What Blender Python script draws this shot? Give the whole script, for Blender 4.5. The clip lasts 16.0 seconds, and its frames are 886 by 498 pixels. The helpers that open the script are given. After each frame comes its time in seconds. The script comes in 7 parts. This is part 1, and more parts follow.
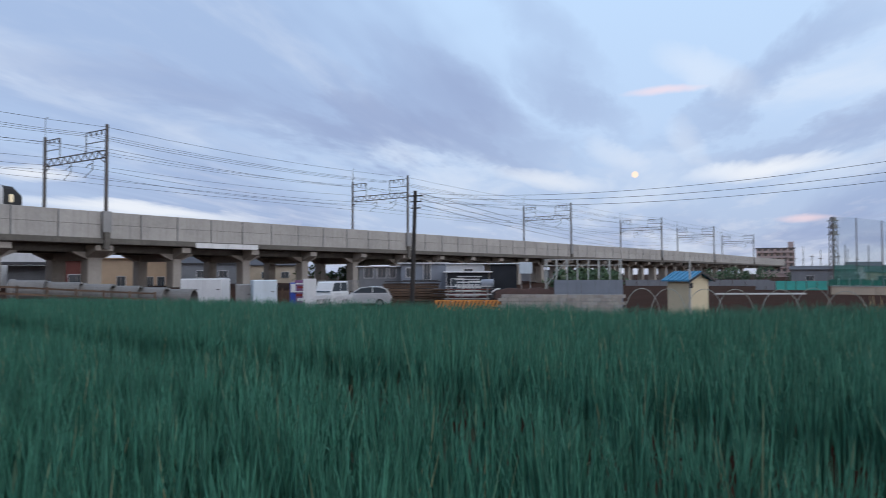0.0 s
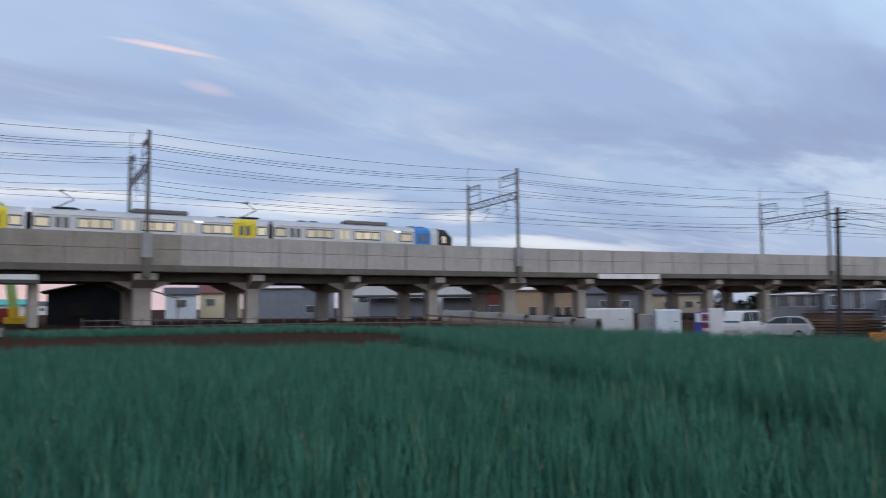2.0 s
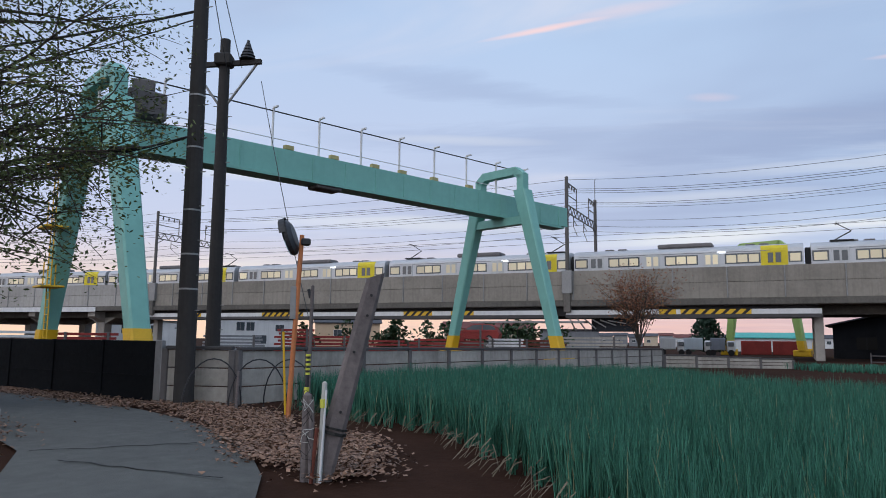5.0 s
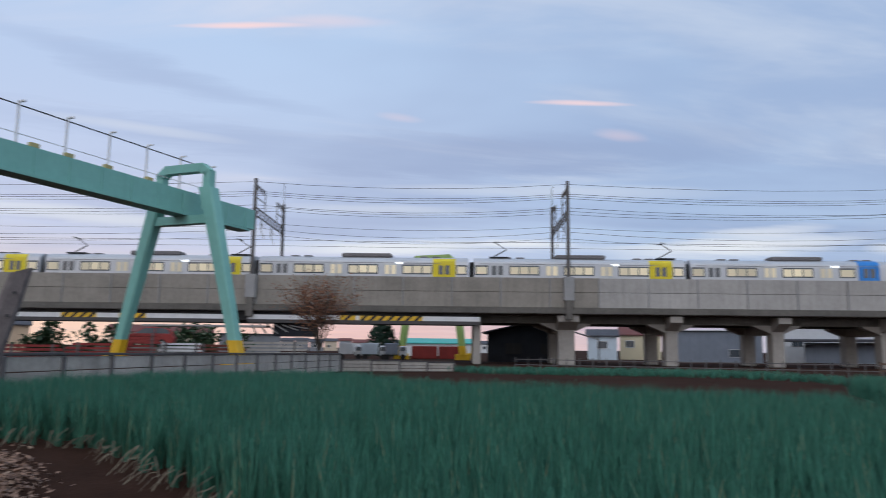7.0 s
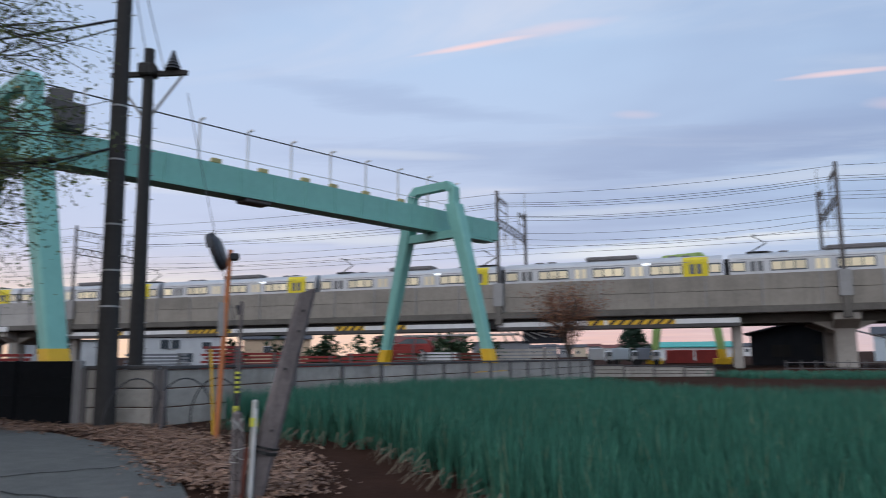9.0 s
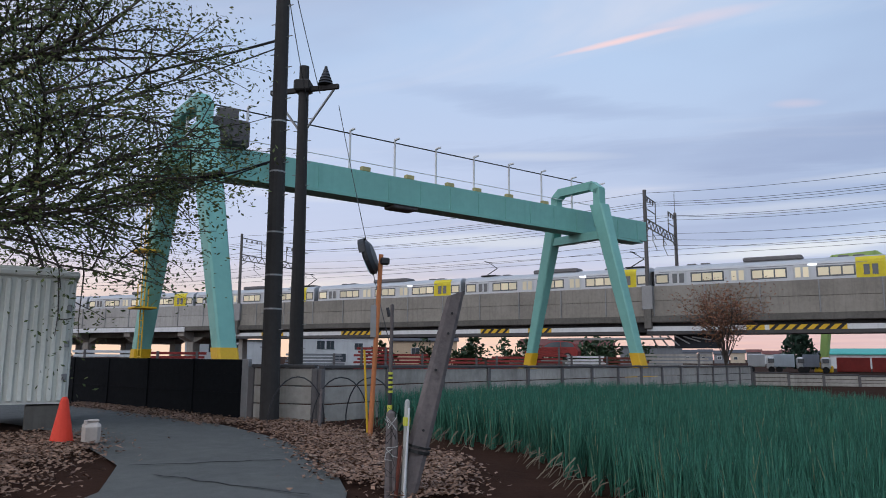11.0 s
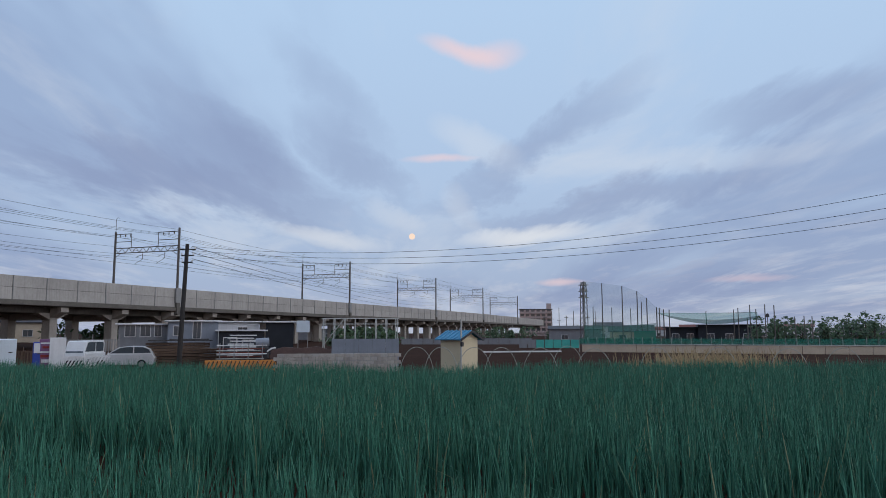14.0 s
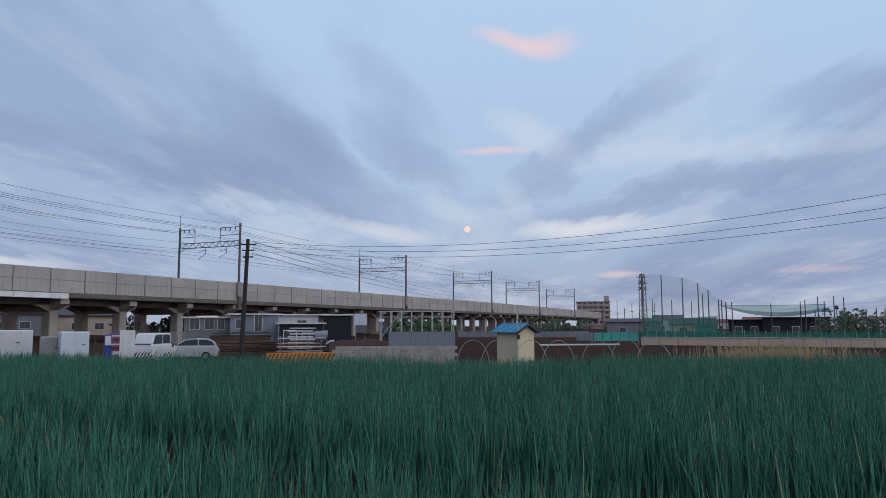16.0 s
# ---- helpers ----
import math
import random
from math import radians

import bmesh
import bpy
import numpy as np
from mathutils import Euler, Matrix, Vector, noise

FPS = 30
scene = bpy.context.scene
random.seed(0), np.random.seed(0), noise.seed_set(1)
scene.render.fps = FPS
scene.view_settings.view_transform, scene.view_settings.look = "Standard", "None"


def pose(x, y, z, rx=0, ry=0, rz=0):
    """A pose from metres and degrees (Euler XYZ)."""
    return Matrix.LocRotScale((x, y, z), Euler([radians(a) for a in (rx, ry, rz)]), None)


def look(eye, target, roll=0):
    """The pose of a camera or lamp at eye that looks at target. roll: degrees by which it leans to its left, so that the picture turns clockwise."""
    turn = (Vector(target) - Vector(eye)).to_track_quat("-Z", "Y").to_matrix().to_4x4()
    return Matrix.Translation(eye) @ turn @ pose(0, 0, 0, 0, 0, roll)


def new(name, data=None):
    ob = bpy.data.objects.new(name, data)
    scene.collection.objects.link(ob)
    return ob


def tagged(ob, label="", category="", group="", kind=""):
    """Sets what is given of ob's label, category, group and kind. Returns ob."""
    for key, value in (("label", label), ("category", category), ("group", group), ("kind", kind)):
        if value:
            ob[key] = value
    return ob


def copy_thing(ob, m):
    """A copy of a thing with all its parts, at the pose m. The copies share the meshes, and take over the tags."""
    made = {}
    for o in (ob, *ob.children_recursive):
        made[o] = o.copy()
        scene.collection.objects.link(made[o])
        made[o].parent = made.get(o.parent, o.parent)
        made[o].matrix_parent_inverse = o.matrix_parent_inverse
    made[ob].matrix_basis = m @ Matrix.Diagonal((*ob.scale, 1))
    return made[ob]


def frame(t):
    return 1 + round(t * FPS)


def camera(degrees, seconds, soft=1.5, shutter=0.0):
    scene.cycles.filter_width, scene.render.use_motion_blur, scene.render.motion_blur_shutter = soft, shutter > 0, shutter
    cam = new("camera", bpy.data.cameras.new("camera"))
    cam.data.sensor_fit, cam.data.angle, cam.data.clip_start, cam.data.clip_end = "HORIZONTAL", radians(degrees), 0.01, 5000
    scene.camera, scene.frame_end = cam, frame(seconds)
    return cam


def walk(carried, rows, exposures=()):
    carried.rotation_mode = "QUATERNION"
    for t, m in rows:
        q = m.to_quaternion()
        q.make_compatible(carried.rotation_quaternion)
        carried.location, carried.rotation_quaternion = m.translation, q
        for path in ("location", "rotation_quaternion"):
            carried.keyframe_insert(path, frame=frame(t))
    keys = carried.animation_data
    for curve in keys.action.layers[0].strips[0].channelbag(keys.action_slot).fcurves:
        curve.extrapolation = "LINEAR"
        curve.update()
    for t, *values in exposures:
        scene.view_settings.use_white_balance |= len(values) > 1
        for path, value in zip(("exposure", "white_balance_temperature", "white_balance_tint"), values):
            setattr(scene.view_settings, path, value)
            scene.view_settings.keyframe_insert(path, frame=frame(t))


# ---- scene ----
# ---- the camera stands at one spot and turns ----
EYE = 1.35
cam = camera(62.79, 16.0, soft=0.9, shutter=0.45)
PATH = [
    (0.0, 0.00, 2.03, 0.18),
    (0.5, 5.75, 1.81, 0.91),
    (1.0, 12.82, 2.65, 0.46),
    (1.5, 21.26, 3.65, 0.41),
    (2.0, 30.93, 4.56, 0.55),
    (2.5, 41.77, 5.10, 0.71),
    (3.0, 53.89, 5.73, 0.50),
    (3.5, 65.38, 6.45, -0.06),
    (4.0, 75.88, 6.69, -0.04),
    (4.2, 79.68, 6.80, 0.11),
    (4.5, 84.40, 6.90, 0.00),
    (4.9, 87.30, 7.10, -0.40),
    (5.3, 87.80, 7.30, -0.90),
    (5.7, 86.60, 7.45, -1.30),
    (6.0, 83.60, 7.55, -1.50),
    (6.3, 78.00, 7.65, -1.55),
    (6.5, 73.06, 7.78, -1.40),
    (7.0, 62.93, 7.82, -0.68),
    (7.5, 58.39, 7.69, -0.18),
    (8.0, 62.08, 7.91, 0.19),
    (8.5, 71.47, 8.17, 0.39),
    (9.0, 82.27, 8.27, 0.47),
    (9.2, 85.97, 8.32, 0.30),
    (9.5, 90.20, 8.40, 0.10),
    (9.9, 92.60, 8.47, -0.10),
    (10.3, 93.60, 8.50, -0.25),
    (10.7, 93.80, 8.50, -0.35),
    (11.1, 93.30, 8.50, -0.42),
    (11.3, 91.42, 8.46, -0.40),
    (11.5, 86.49, 8.30, -0.27),
    (11.7, 78.67, 8.13, -0.58),
    (12.0, 62.12, 7.58, -0.86),
    (12.2, 49.10, 7.49, -1.67),
    (12.5, 28.99, 6.81, -1.83),
    (13.0, -0.34, 6.60, -2.49),
    (13.5, -15.35, 6.85, -1.23),
    (14.0, -17.35, 6.60, 0.08),
    (14.5, -15.62, 6.41, 0.16),
    (15.0, -13.96, 6.41, -0.01),
    (15.5, -13.23, 6.12, 0.01),
    (16.0, -12.95, 6.05, 0.10),
]
# the arms carry the camera a little sideways while it turns
SWAY = [(0.0, 0.0), (2.5, 0.0), (4.0, 0.03), (6.5, 0.03), (7.0, 0.08), (7.5, 0.09), (8.0, 0.08), (8.5, 0.05), (9.0, 0.02), (11.5, -0.02), (12.5, 0.0), (16.0, 0.0)]


def swayed(t, y, p, r):
    d = float(np.interp(t, [a for a, b in SWAY], [b for a, b in SWAY]))
    return pose(0, d, EYE, 90 + p, r, y + math.degrees(d / 58.0) * math.sin(radians(y)))


walk(cam, [(t, swayed(t, y, p, r)) for t, y, p, r in PATH],
     exposures=[(0.0, 0.08), (2.5, -0.04), (9.0, -0.06), (12.5, -0.1), (14.5, -0.22), (16.0, -0.22)])

# ---- dusk sky with streaked cloud, afterglow behind the camera ----
world = bpy.data.worlds.new("dusk_sky")
scene.world = world
world.use_nodes = True
WT = world.node_tree
WT.nodes.clear()


class Nodes:
    """Short way to write node trees."""

    def __init__(self, tree):
        self.tree = tree

    def add(self, kind, props=(), **inputs):
        n = self.tree.nodes.new(kind)
        for k, v in dict(props).items():
            setattr_plain(n, k, v)
        for k, v in inputs.items():
            self.put(n, k.replace("_", " "), v)
        return n

    def put(self, n, key, v):
        sock = n.inputs[int(key[1:])] if key[0] == "i" and key[1:].isdigit() else n.inputs[key]
        if isinstance(v, bpy.types.NodeSocket):
            self.tree.links.new(v, sock)
        else:
            sock.default_value = v

    def math(self, op, a, b=0.0, c=0.0, clamp=False):
        n = self.tree.nodes.new("ShaderNodeMath")
        n.operation, n.use_clamp = op, clamp
        for i, v in enumerate((a, b, c)):
            self.put(n, "i%d" % i, v)
        return n.outputs[0]

    def mix(self, f, a, b, blend="MIX"):
        n = self.tree.nodes.new("ShaderNodeMix")
        n.data_type, n.blend_type = "RGBA", blend
        self.put(n, "i0", f), self.put(n, "i6", a), self.put(n, "i7", b)
        return n.outputs[2]

    def ramp(self, f, stops, interp="LINEAR"):
        n = self.tree.nodes.new("ShaderNodeValToRGB")
        n.color_ramp.interpolation = interp
        els = n.color_ramp.elements
        while len(els) < len(stops):
            els.new(0.5)
        for e, (p, c) in zip(els, stops):
            e.position, e.color = p, c if len(c) == 4 else (*c, 1)
        self.put(n, "i0", f)
        return n.outputs[0]

    def noise(self, vec, scale, detail=4.0, rough=0.55, distort=0.0):
        n = self.tree.nodes.new("ShaderNodeTexNoise")
        if vec is not None:
            self.put(n, "Vector", vec)
        self.put(n, "Scale", scale), self.put(n, "Detail", detail)
        self.put(n, "Roughness", rough), self.put(n, "Distortion", distort)
        return n.outputs[0]

    def vec(self, x, y, z):
        n = self.tree.nodes.new("ShaderNodeCombineXYZ")
        self.put(n, "i0", x), self.put(n, "i1", y), self.put(n, "i2", z)
        return n.outputs[0]


def setattr_plain(n, k, v):
    if k == "sky_type":
        n.sky_type = v


def lin(r, g, b):
    """A colour given in 0..255 display values, as linear light."""
    return tuple(((c / 255 + 0.055) / 1.055) ** 2.4 if c > 10 else c / 255 / 12.92 for c in (r, g, b))


W = Nodes(WT)
SUN_YAW, SUN_EL = 145.0, 14.0
GLOW_YAW, GLOW_EL = 240.0, 36.0
sky = WT.nodes.new("ShaderNodeTexSky")
sky.sky_type, sky.sun_disc = "NISHITA", False
sky.sun_elevation, sky.sun_rotation = radians(2.0), radians(-SUN_YAW)
co = WT.nodes.new("ShaderNodeTexCoord")
sep = WT.nodes.new("ShaderNodeSeparateXYZ")
WT.links.new(co.outputs["Generated"], sep.inputs[0])
dx, dy, dz = sep.outputs[0], sep.outputs[1], sep.outputs[2]
up = W.math("MAXIMUM", dz, 0.0)
# cloud sheet seen from below: coordinates on a flat layer
hgt = W.math("ADD", up, 0.07)
px, py = W.math("DIVIDE", dx, hgt), W.math("DIVIDE", dy, hgt)
ca, sa = math.cos(radians(-15)), math.sin(radians(-15))
along = W.math("ADD", W.math("MULTIPLY", px, -sa), W.math("MULTIPLY", py, ca))
across = W.math("SUBTRACT", W.math("MULTIPLY", px, ca), W.math("MULTIPLY", py, -sa))
big = W.noise(W.vec(W.math("MULTIPLY", along, 0.10), W.math("MULTIPLY", across, 0.30), 3.1), 1.55, 5.0, 0.55, 0.45)
mid = W.noise(W.vec(W.math("MULTIPLY", along, 0.16), W.math("MULTIPLY", across, 0.42), 8.4), 2.6, 6.0, 0.6, 0.5)
fine = W.noise(W.vec(W.math("MULTIPLY", along, 0.30), W.math("MULTIPLY", across, 0.9), 1.4), 4.0, 6.0, 0.62, 0.3)
# clear sky by height; west side (behind the camera) warmer
west = W.math("ADD", W.math("MULTIPLY", dx, -math.sin(radians(SUN_YAW))), W.math("MULTIPLY", dy, math.cos(radians(SUN_YAW))))
clear = W.ramp(up, [(0.0, lin(178, 186, 204)), (0.06, lin(164, 182, 212)), (0.2, lin(176, 199, 230)), (0.42, lin(182, 209, 240)), (1.0, lin(160, 192, 230))])
warm = W.ramp(up, [(0.0, lin(250, 218, 190)), (0.05, lin(232, 212, 214)), (0.14, lin(196, 204, 230)), (0.4, lin(178, 200, 232)), (1.0, lin(160, 192, 230))])
wf = W.ramp(west, [(0.0, (0, 0, 0)), (0.12, (0.35, 0.35, 0.35)), (0.45, (1, 1, 1))])
wf0 = W.math("MULTIPLY", W.ramp(W.math("ADD", W.math("MULTIPLY", west, 0.5), 0.5), [(0.42, (0, 0, 0)), (0.78, (1, 1, 1))]), 1.0)
base = W.mix(wf0, clear, warm)
dark = W.mix(wf0, (*lin(126, 144, 186), 1), (*lin(160, 170, 200), 1))
pale = W.mix(wf0, (*lin(206, 216, 232), 1), (*lin(226, 222, 232), 1))
f_dark = W.ramp(big, [(0.44, (0, 0, 0)), (0.60, (1, 1, 1))], "EASE")
f_pale = W.ramp(mid, [(0.50, (0, 0, 0)), (0.72, (1, 1, 1))], "EASE")
c1 = W.mix(W.math("MULTIPLY", f_dark, 0.5), base, dark)
c2 = W.mix(W.math("MULTIPLY", f_pale, 0.5), c1, pale)
low = W.ramp(up, [(0.0, (1, 1, 1)), (0.03, (1, 1, 1)), (0.22, (0, 0, 0))])
c3 = W.mix(W.math("MULTIPLY", W.math("MULTIPLY", W.ramp(fine, [(0.52, (0, 0, 0)), (0.66, (1, 1, 1))]), low), 0.26), c2, (*lin(222, 222, 230), 1))


def toward(yaw, el):
    a, e = radians(yaw), radians(el)
    return Vector((-math.sin(a) * math.cos(e), math.cos(a) * math.cos(e), math.sin(e)))


def dot(v):
    return W.math("ADD", W.math("ADD", W.math("MULTIPLY", dx, v.x), W.math("MULTIPLY", dy, v.y)), W.math("MULTIPLY", dz, v.z))


def wisp(col, yaw0, el0, yaw1, el1, width, colour, amount, power=1.0, warp=1.2):
    """A thin cloud lit from below the horizon, from one direction to another."""
    a, b = toward(yaw0, el0), toward(yaw1, el1)
    m = (a + b).normalized()
    s = (b - a).normalized()
    n = m.cross(s).normalized()
    half = (b - a).length / 2
    t = W.math("DIVIDE", dot(s), half)
    n_off = W.math("ADD", dot(n), W.math("MULTIPLY", W.math("SUBTRACT", W.math("ADD", W.math("MULTIPLY", mid, 0.6), W.math("MULTIPLY", fine, 0.4)), 0.5), width * 2.6 * warp))
    q = W.math("DIVIDE", n_off, width)
    g = W.math("SUBTRACT", 1.0, W.math("ADD", W.math("MULTIPLY", t, t), W.math("MULTIPLY", q, q)), clamp=True)
    front = W.math("GREATER_THAN", dot(m), 0.5)
    g = W.math("MULTIPLY", W.math("MULTIPLY", W.math("POWER", g, power), front), amount, clamp=True)
    return W.mix(g, col, (*colour, 1))


DARKC, PALEC, PINKC = lin(138, 153, 190), lin(226, 230, 237), lin(247, 214, 214)
col = c3
for y0, e0, y1, e1, wd in ((16, 12.5, -12.5, 8.5, 0.045), (-3, 24.0, -14.5, 13.5, 0.040), (-17, 7.4, -38, 10.0, 0.030), (-36, 15.0, -52, 16.0, 0.040), (-23, 2.6, -44, 4.4, 0.022), (36, 12.5, 8, 14.2, 0.035), (11, 15.8, -9.6, 9.4, 0.05), (76, 15.0, 44, 13.4, 0.03), (102, 16.0, 60, 13.6, 0.025), (100, 21.0, 70, 17.5, 0.02), (-5, 18.0, -15.5, 9.8, 0.040), (-14.5, 8.4, -36, 19.5, 0.040), (25, 13.5, -12, 7.2, 0.050), (-25, 9.4, -46, 11.5, 0.026), (8, 19.5, -12, 8.6, 0.034), (54, 6.2, 28, 6.0, 0.012), (66, 15.4, 34, 13.6, 0.035)):
    col = wisp(col, y0, e0, y1, e1, wd, DARKC, (0.28 if y0 == -3 else 0.5) if y0 < 30 else 0.3, 1.2, 2.8)
for y0, e0, y1, e1, wd, am in ((-3, 8.2, -13.8, 6.6, 0.016, 0.6), (-17.6, 12.0, -20, 7.6, 0.022, 0.25), (-18, 7.0, -30, 7.9, 0.016, 0.85), (-20, 12.4, -49, 12.4, 0.02, 0.22), (-11, 10.2, -16, 7.6, 0.02, 0.3), (-16, 17, -24, 13, 0.03, 0.35), (74, 7.6, 60, 8.1, 0.010, 0.85), (62, 8.2, 52, 8.0, 0.008, 0.9), (51, 7.3, 31, 7.8, 0.017, 0.9), (44, 8.6, 34, 8.8, 0.010, 0.6), (78, 10.6, 58, 10.9, 0.008, 0.35), (80, 7.5, 57, 8.0, 0.014, 0.6), (33, 7.1, 26, 7.0, 0.010, 0.8), (33, 5.4, 12, 4.0, 0.012, 0.85), (118, 4.6, 80, 4.4, 0.022, 0.6), (104, 9.0, 74, 8.6, 0.012, 0.6), (112, 12.5, 92, 12.0, 0.010, 0.4), (70, 12.5, 40, 11.5, 0.010, 0.35), (95, 15.8, 78, 15.4, 0.008, 0.3)):
    col = wisp(col, y0, e0, y1, e1, wd, PALEC, am, 1.1, 1.4)
for y0, e0, y1, e1, wd, am in ((-14.9, 23.1, -23.0, 20.8, 0.016, 0.75), (-18.5, 21.6, -24.6, 21.6, 0.022, 0.55), (-13.5, 13.6, -20.8, 13.8, 0.007, 0.6), (-24.3, 4.0, -28.8, 3.9, 0.008, 0.6), (-36.5, 3.8, -44, 4.0, 0.006, 0.35), (85.4, 23.0, 73.5, 24.4, 0.0045, 0.95), (79, 24.0, 66.5, 24.9, 0.010, 0.35), (57.0, 19.3, 47.4, 18.5, 0.0045, 0.8), (69, 18.2, 64.5, 17.8, 0.008, 0.25), (51.5, 16.8, 46.6, 15.9, 0.010, 0.3)):
    col = wisp(col, y0, e0, y1, e1, wd, PINKC, am * 0.9, 1.5, 1.5)
# pink band low in the west, pale gold under it
pinkband = W.math("MULTIPLY", W.ramp(up, [(0.0, (1, 1, 1)), (0.035, (0.8, 0.8, 0.8)), (0.10, (0, 0, 0))]), W.ramp(W.math("ADD", W.math("MULTIPLY", dot(toward(85, 0)), 0.5), 0.5), [(0.80, (0, 0, 0)), (0.97, (1, 1, 1))]))
col = W.mix(W.math("MULTIPLY", pinkband, 0.55), col, (*lin(244, 186, 176), 1))
goldband = W.math("MULTIPLY", W.ramp(up, [(0.0, (1, 1, 1)), (0.06, (0.7, 0.7, 0.7)), (0.13, (0, 0, 0))]), W.ramp(W.math("ADD", W.math("MULTIPLY", dot(toward(118, 0)), 0.5), 0.5), [(0.84, (0, 0, 0)), (0.985, (1, 1, 1))]))
col = W.mix(W.math("MULTIPLY", goldband, 0.6), col, (*lin(250, 224, 192), 1))
# the moon
md = W.math("SUBTRACT", 1.0, dot(toward(-14.9, 7.58)))
col = W.mix(W.ramp(W.math("MULTIPLY", md, 100000.0), [(0.0, (1, 1, 1)), (0.80, (1, 1, 1)), (1.0, (0, 0, 0))]), col, (*lin(255, 226, 206), 1))
ground_side = W.math("LESS_THAN", dz, -0.002)
col = W.mix(ground_side, col, (*lin(96, 104, 104), 1))
nish = W.mix(1.0, sky.outputs[0], (0.08, 0.08, 0.08, 1), "MULTIPLY")
col = W.mix(0.90, nish, col)
bg = WT.nodes.new("ShaderNodeBackground")
out = WT.nodes.new("ShaderNodeOutputWorld")
WT.links.new(col, bg.inputs[0])
bg.inputs[1].default_value = 1.22
WT.links.new(bg.outputs[0], out.inputs[0])

# afterglow of the sun that has just set, behind the camera
sun = new("sun", bpy.data.lights.new("sun", "SUN"))
sun.data.energy, sun.data.angle, sun.data.color = 1.5, radians(100), (1.0, 0.89, 0.80)
sun.matrix_world = look(toward(GLOW_YAW, GLOW_EL) * 50, (0, 0, 0))


# ---- mesh tools ----
class Mesh:
    """Collects plain faces; box, tube and so on add to it."""

    def __init__(self):
        self.v, self.f = [], []

    def add(self, verts, faces):
        o = len(self.v)
        self.v += [tuple(p) for p in verts]
        self.f += [tuple(o + i for i in q) for q in faces]
        return self

    def box(self, c, s, rz=0.0, m=None, bevel=0.0):
        """A box at its centre c with sizes s; with a bevel its upright edges are cut."""
        hx, hy, hz = s[0] / 2, s[1] / 2, s[2] / 2
        k = math.radians(rz)
        cs, sn = math.cos(k), math.sin(k)
        if bevel:
            b = min(bevel, hx * 0.9, hy * 0.9, hz * 0.9)
            ring = [(-hx + b, -hy), (hx - b, -hy), (hx, -hy + b), (hx, hy - b), (hx - b, hy), (-hx + b, hy), (-hx, hy - b), (-hx, -hy + b)]
            inner = [(x * (1 - b / hx), y * (1 - b / hy)) for x, y in ring]
            pts = [(x, y, -hz) for x, y in inner] + [(x, y, -hz + b) for x, y in ring] + [(x, y, hz - b) for x, y in ring] + [(x, y, hz) for x, y in inner]
            fs = [tuple(range(7, -1, -1)), tuple(range(24, 32))]
            for r in range(3):
                fs += [(r * 8 + i, r * 8 + (i + 1) % 8, r * 8 + 8 + (i + 1) % 8, r * 8 + 8 + i) for i in range(8)]
        else:
            pts = [(x, y, z) for z in (-hz, hz) for x, y in ((-hx, -hy), (hx, -hy), (hx, hy), (-hx, hy))]
            fs = [(3, 2, 1, 0), (4, 5, 6, 7), (0, 1, 5, 4), (1, 2, 6, 5), (2, 3, 7, 6), (3, 0, 4, 7)]
        if m is None:
            pts = [(c[0] + x * cs - y * sn, c[1] + x * sn + y * cs, c[2] + z) for x, y, z in pts]
        else:
            pts = [m @ Vector((c[0] + x * cs - y * sn, c[1] + x * sn + y * cs, c[2] + z)) for x, y, z in pts]
        return self.add(pts, fs)

    def tube(self, a, b, r0, r1=None, n=8, caps=True):
        a, b = Vector(a), Vector(b)
        r1 = r0 if r1 is None else r1
        d = (b - a).normalized()
        u = d.orthogonal().normalized()
        w = d.cross(u)
        pts = [p + (u * math.cos(2 * math.pi * i / n) + w * math.sin(2 * math.pi * i / n)) * r for p, r in ((a, r0), (b, r1)) for i in range(n)]
        fs = [(i, (i + 1) % n, n + (i + 1) % n, n + i) for i in range(n)]
        if caps:
            fs += [tuple(range(n - 1, -1, -1)), tuple(range(n, 2 * n))]
        return self.add(pts, fs)

    def line(self, pts, r, n=5):
        """A rod of one piece through the points."""
        pts = [Vector(p) for p in pts]
        rings, u = [], None
        for i, p in enumerate(pts):
            d = (pts[min(i + 1, len(pts) - 1)] - pts[max(i - 1, 0)]).normalized()
            u = (u - d * u.dot(d)).normalized() if u is not None else d.orthogonal().normalized()
            w = d.cross(u)
            rings.append([p + (u * math.cos(2 * math.pi * k / n) + w * math.sin(2 * math.pi * k / n)) * r for k in range(n)])
        return self.loft(rings)

    def beam(self, a, b, w, h, upv=(0, 0, 1)):
        """A bar of section w by h from a to b."""
        a, b = Vector(a), Vector(b)
        d = (b - a).normalized()
        side = d.cross(Vector(upv))
        side = side.normalized() if side.length > 1e-4 else d.orthogonal().normalized()
        top = side.cross(d).normalized()
        pts = [p + side * sx * w / 2 + top * sz * h / 2 for p in (a, b) for sx, sz in ((-1, -1), (1, -1), (1, 1), (-1, 1))]
        return self.add(pts, [(3, 2, 1, 0), (4, 5, 6, 7), (0, 1, 5, 4), (1, 2, 6, 5), (2, 3, 7, 6), (3, 0, 4, 7)])

    def loft(self, rings, closed=True, caps=True):
        n = len(rings[0])
        pts = [p for r in rings for p in r]
        fs = []
        for k in range(len(rings) - 1):
            for i in range(n if closed else n - 1):
                j = (i + 1) % n
                fs.append((k * n + i, k * n + j, (k + 1) * n + j, (k + 1) * n + i))
        if caps:
            fs += [tuple(range(n - 1, -1, -1)), tuple(range((len(rings) - 1) * n, len(rings) * n))]
        return self.add(pts, fs)

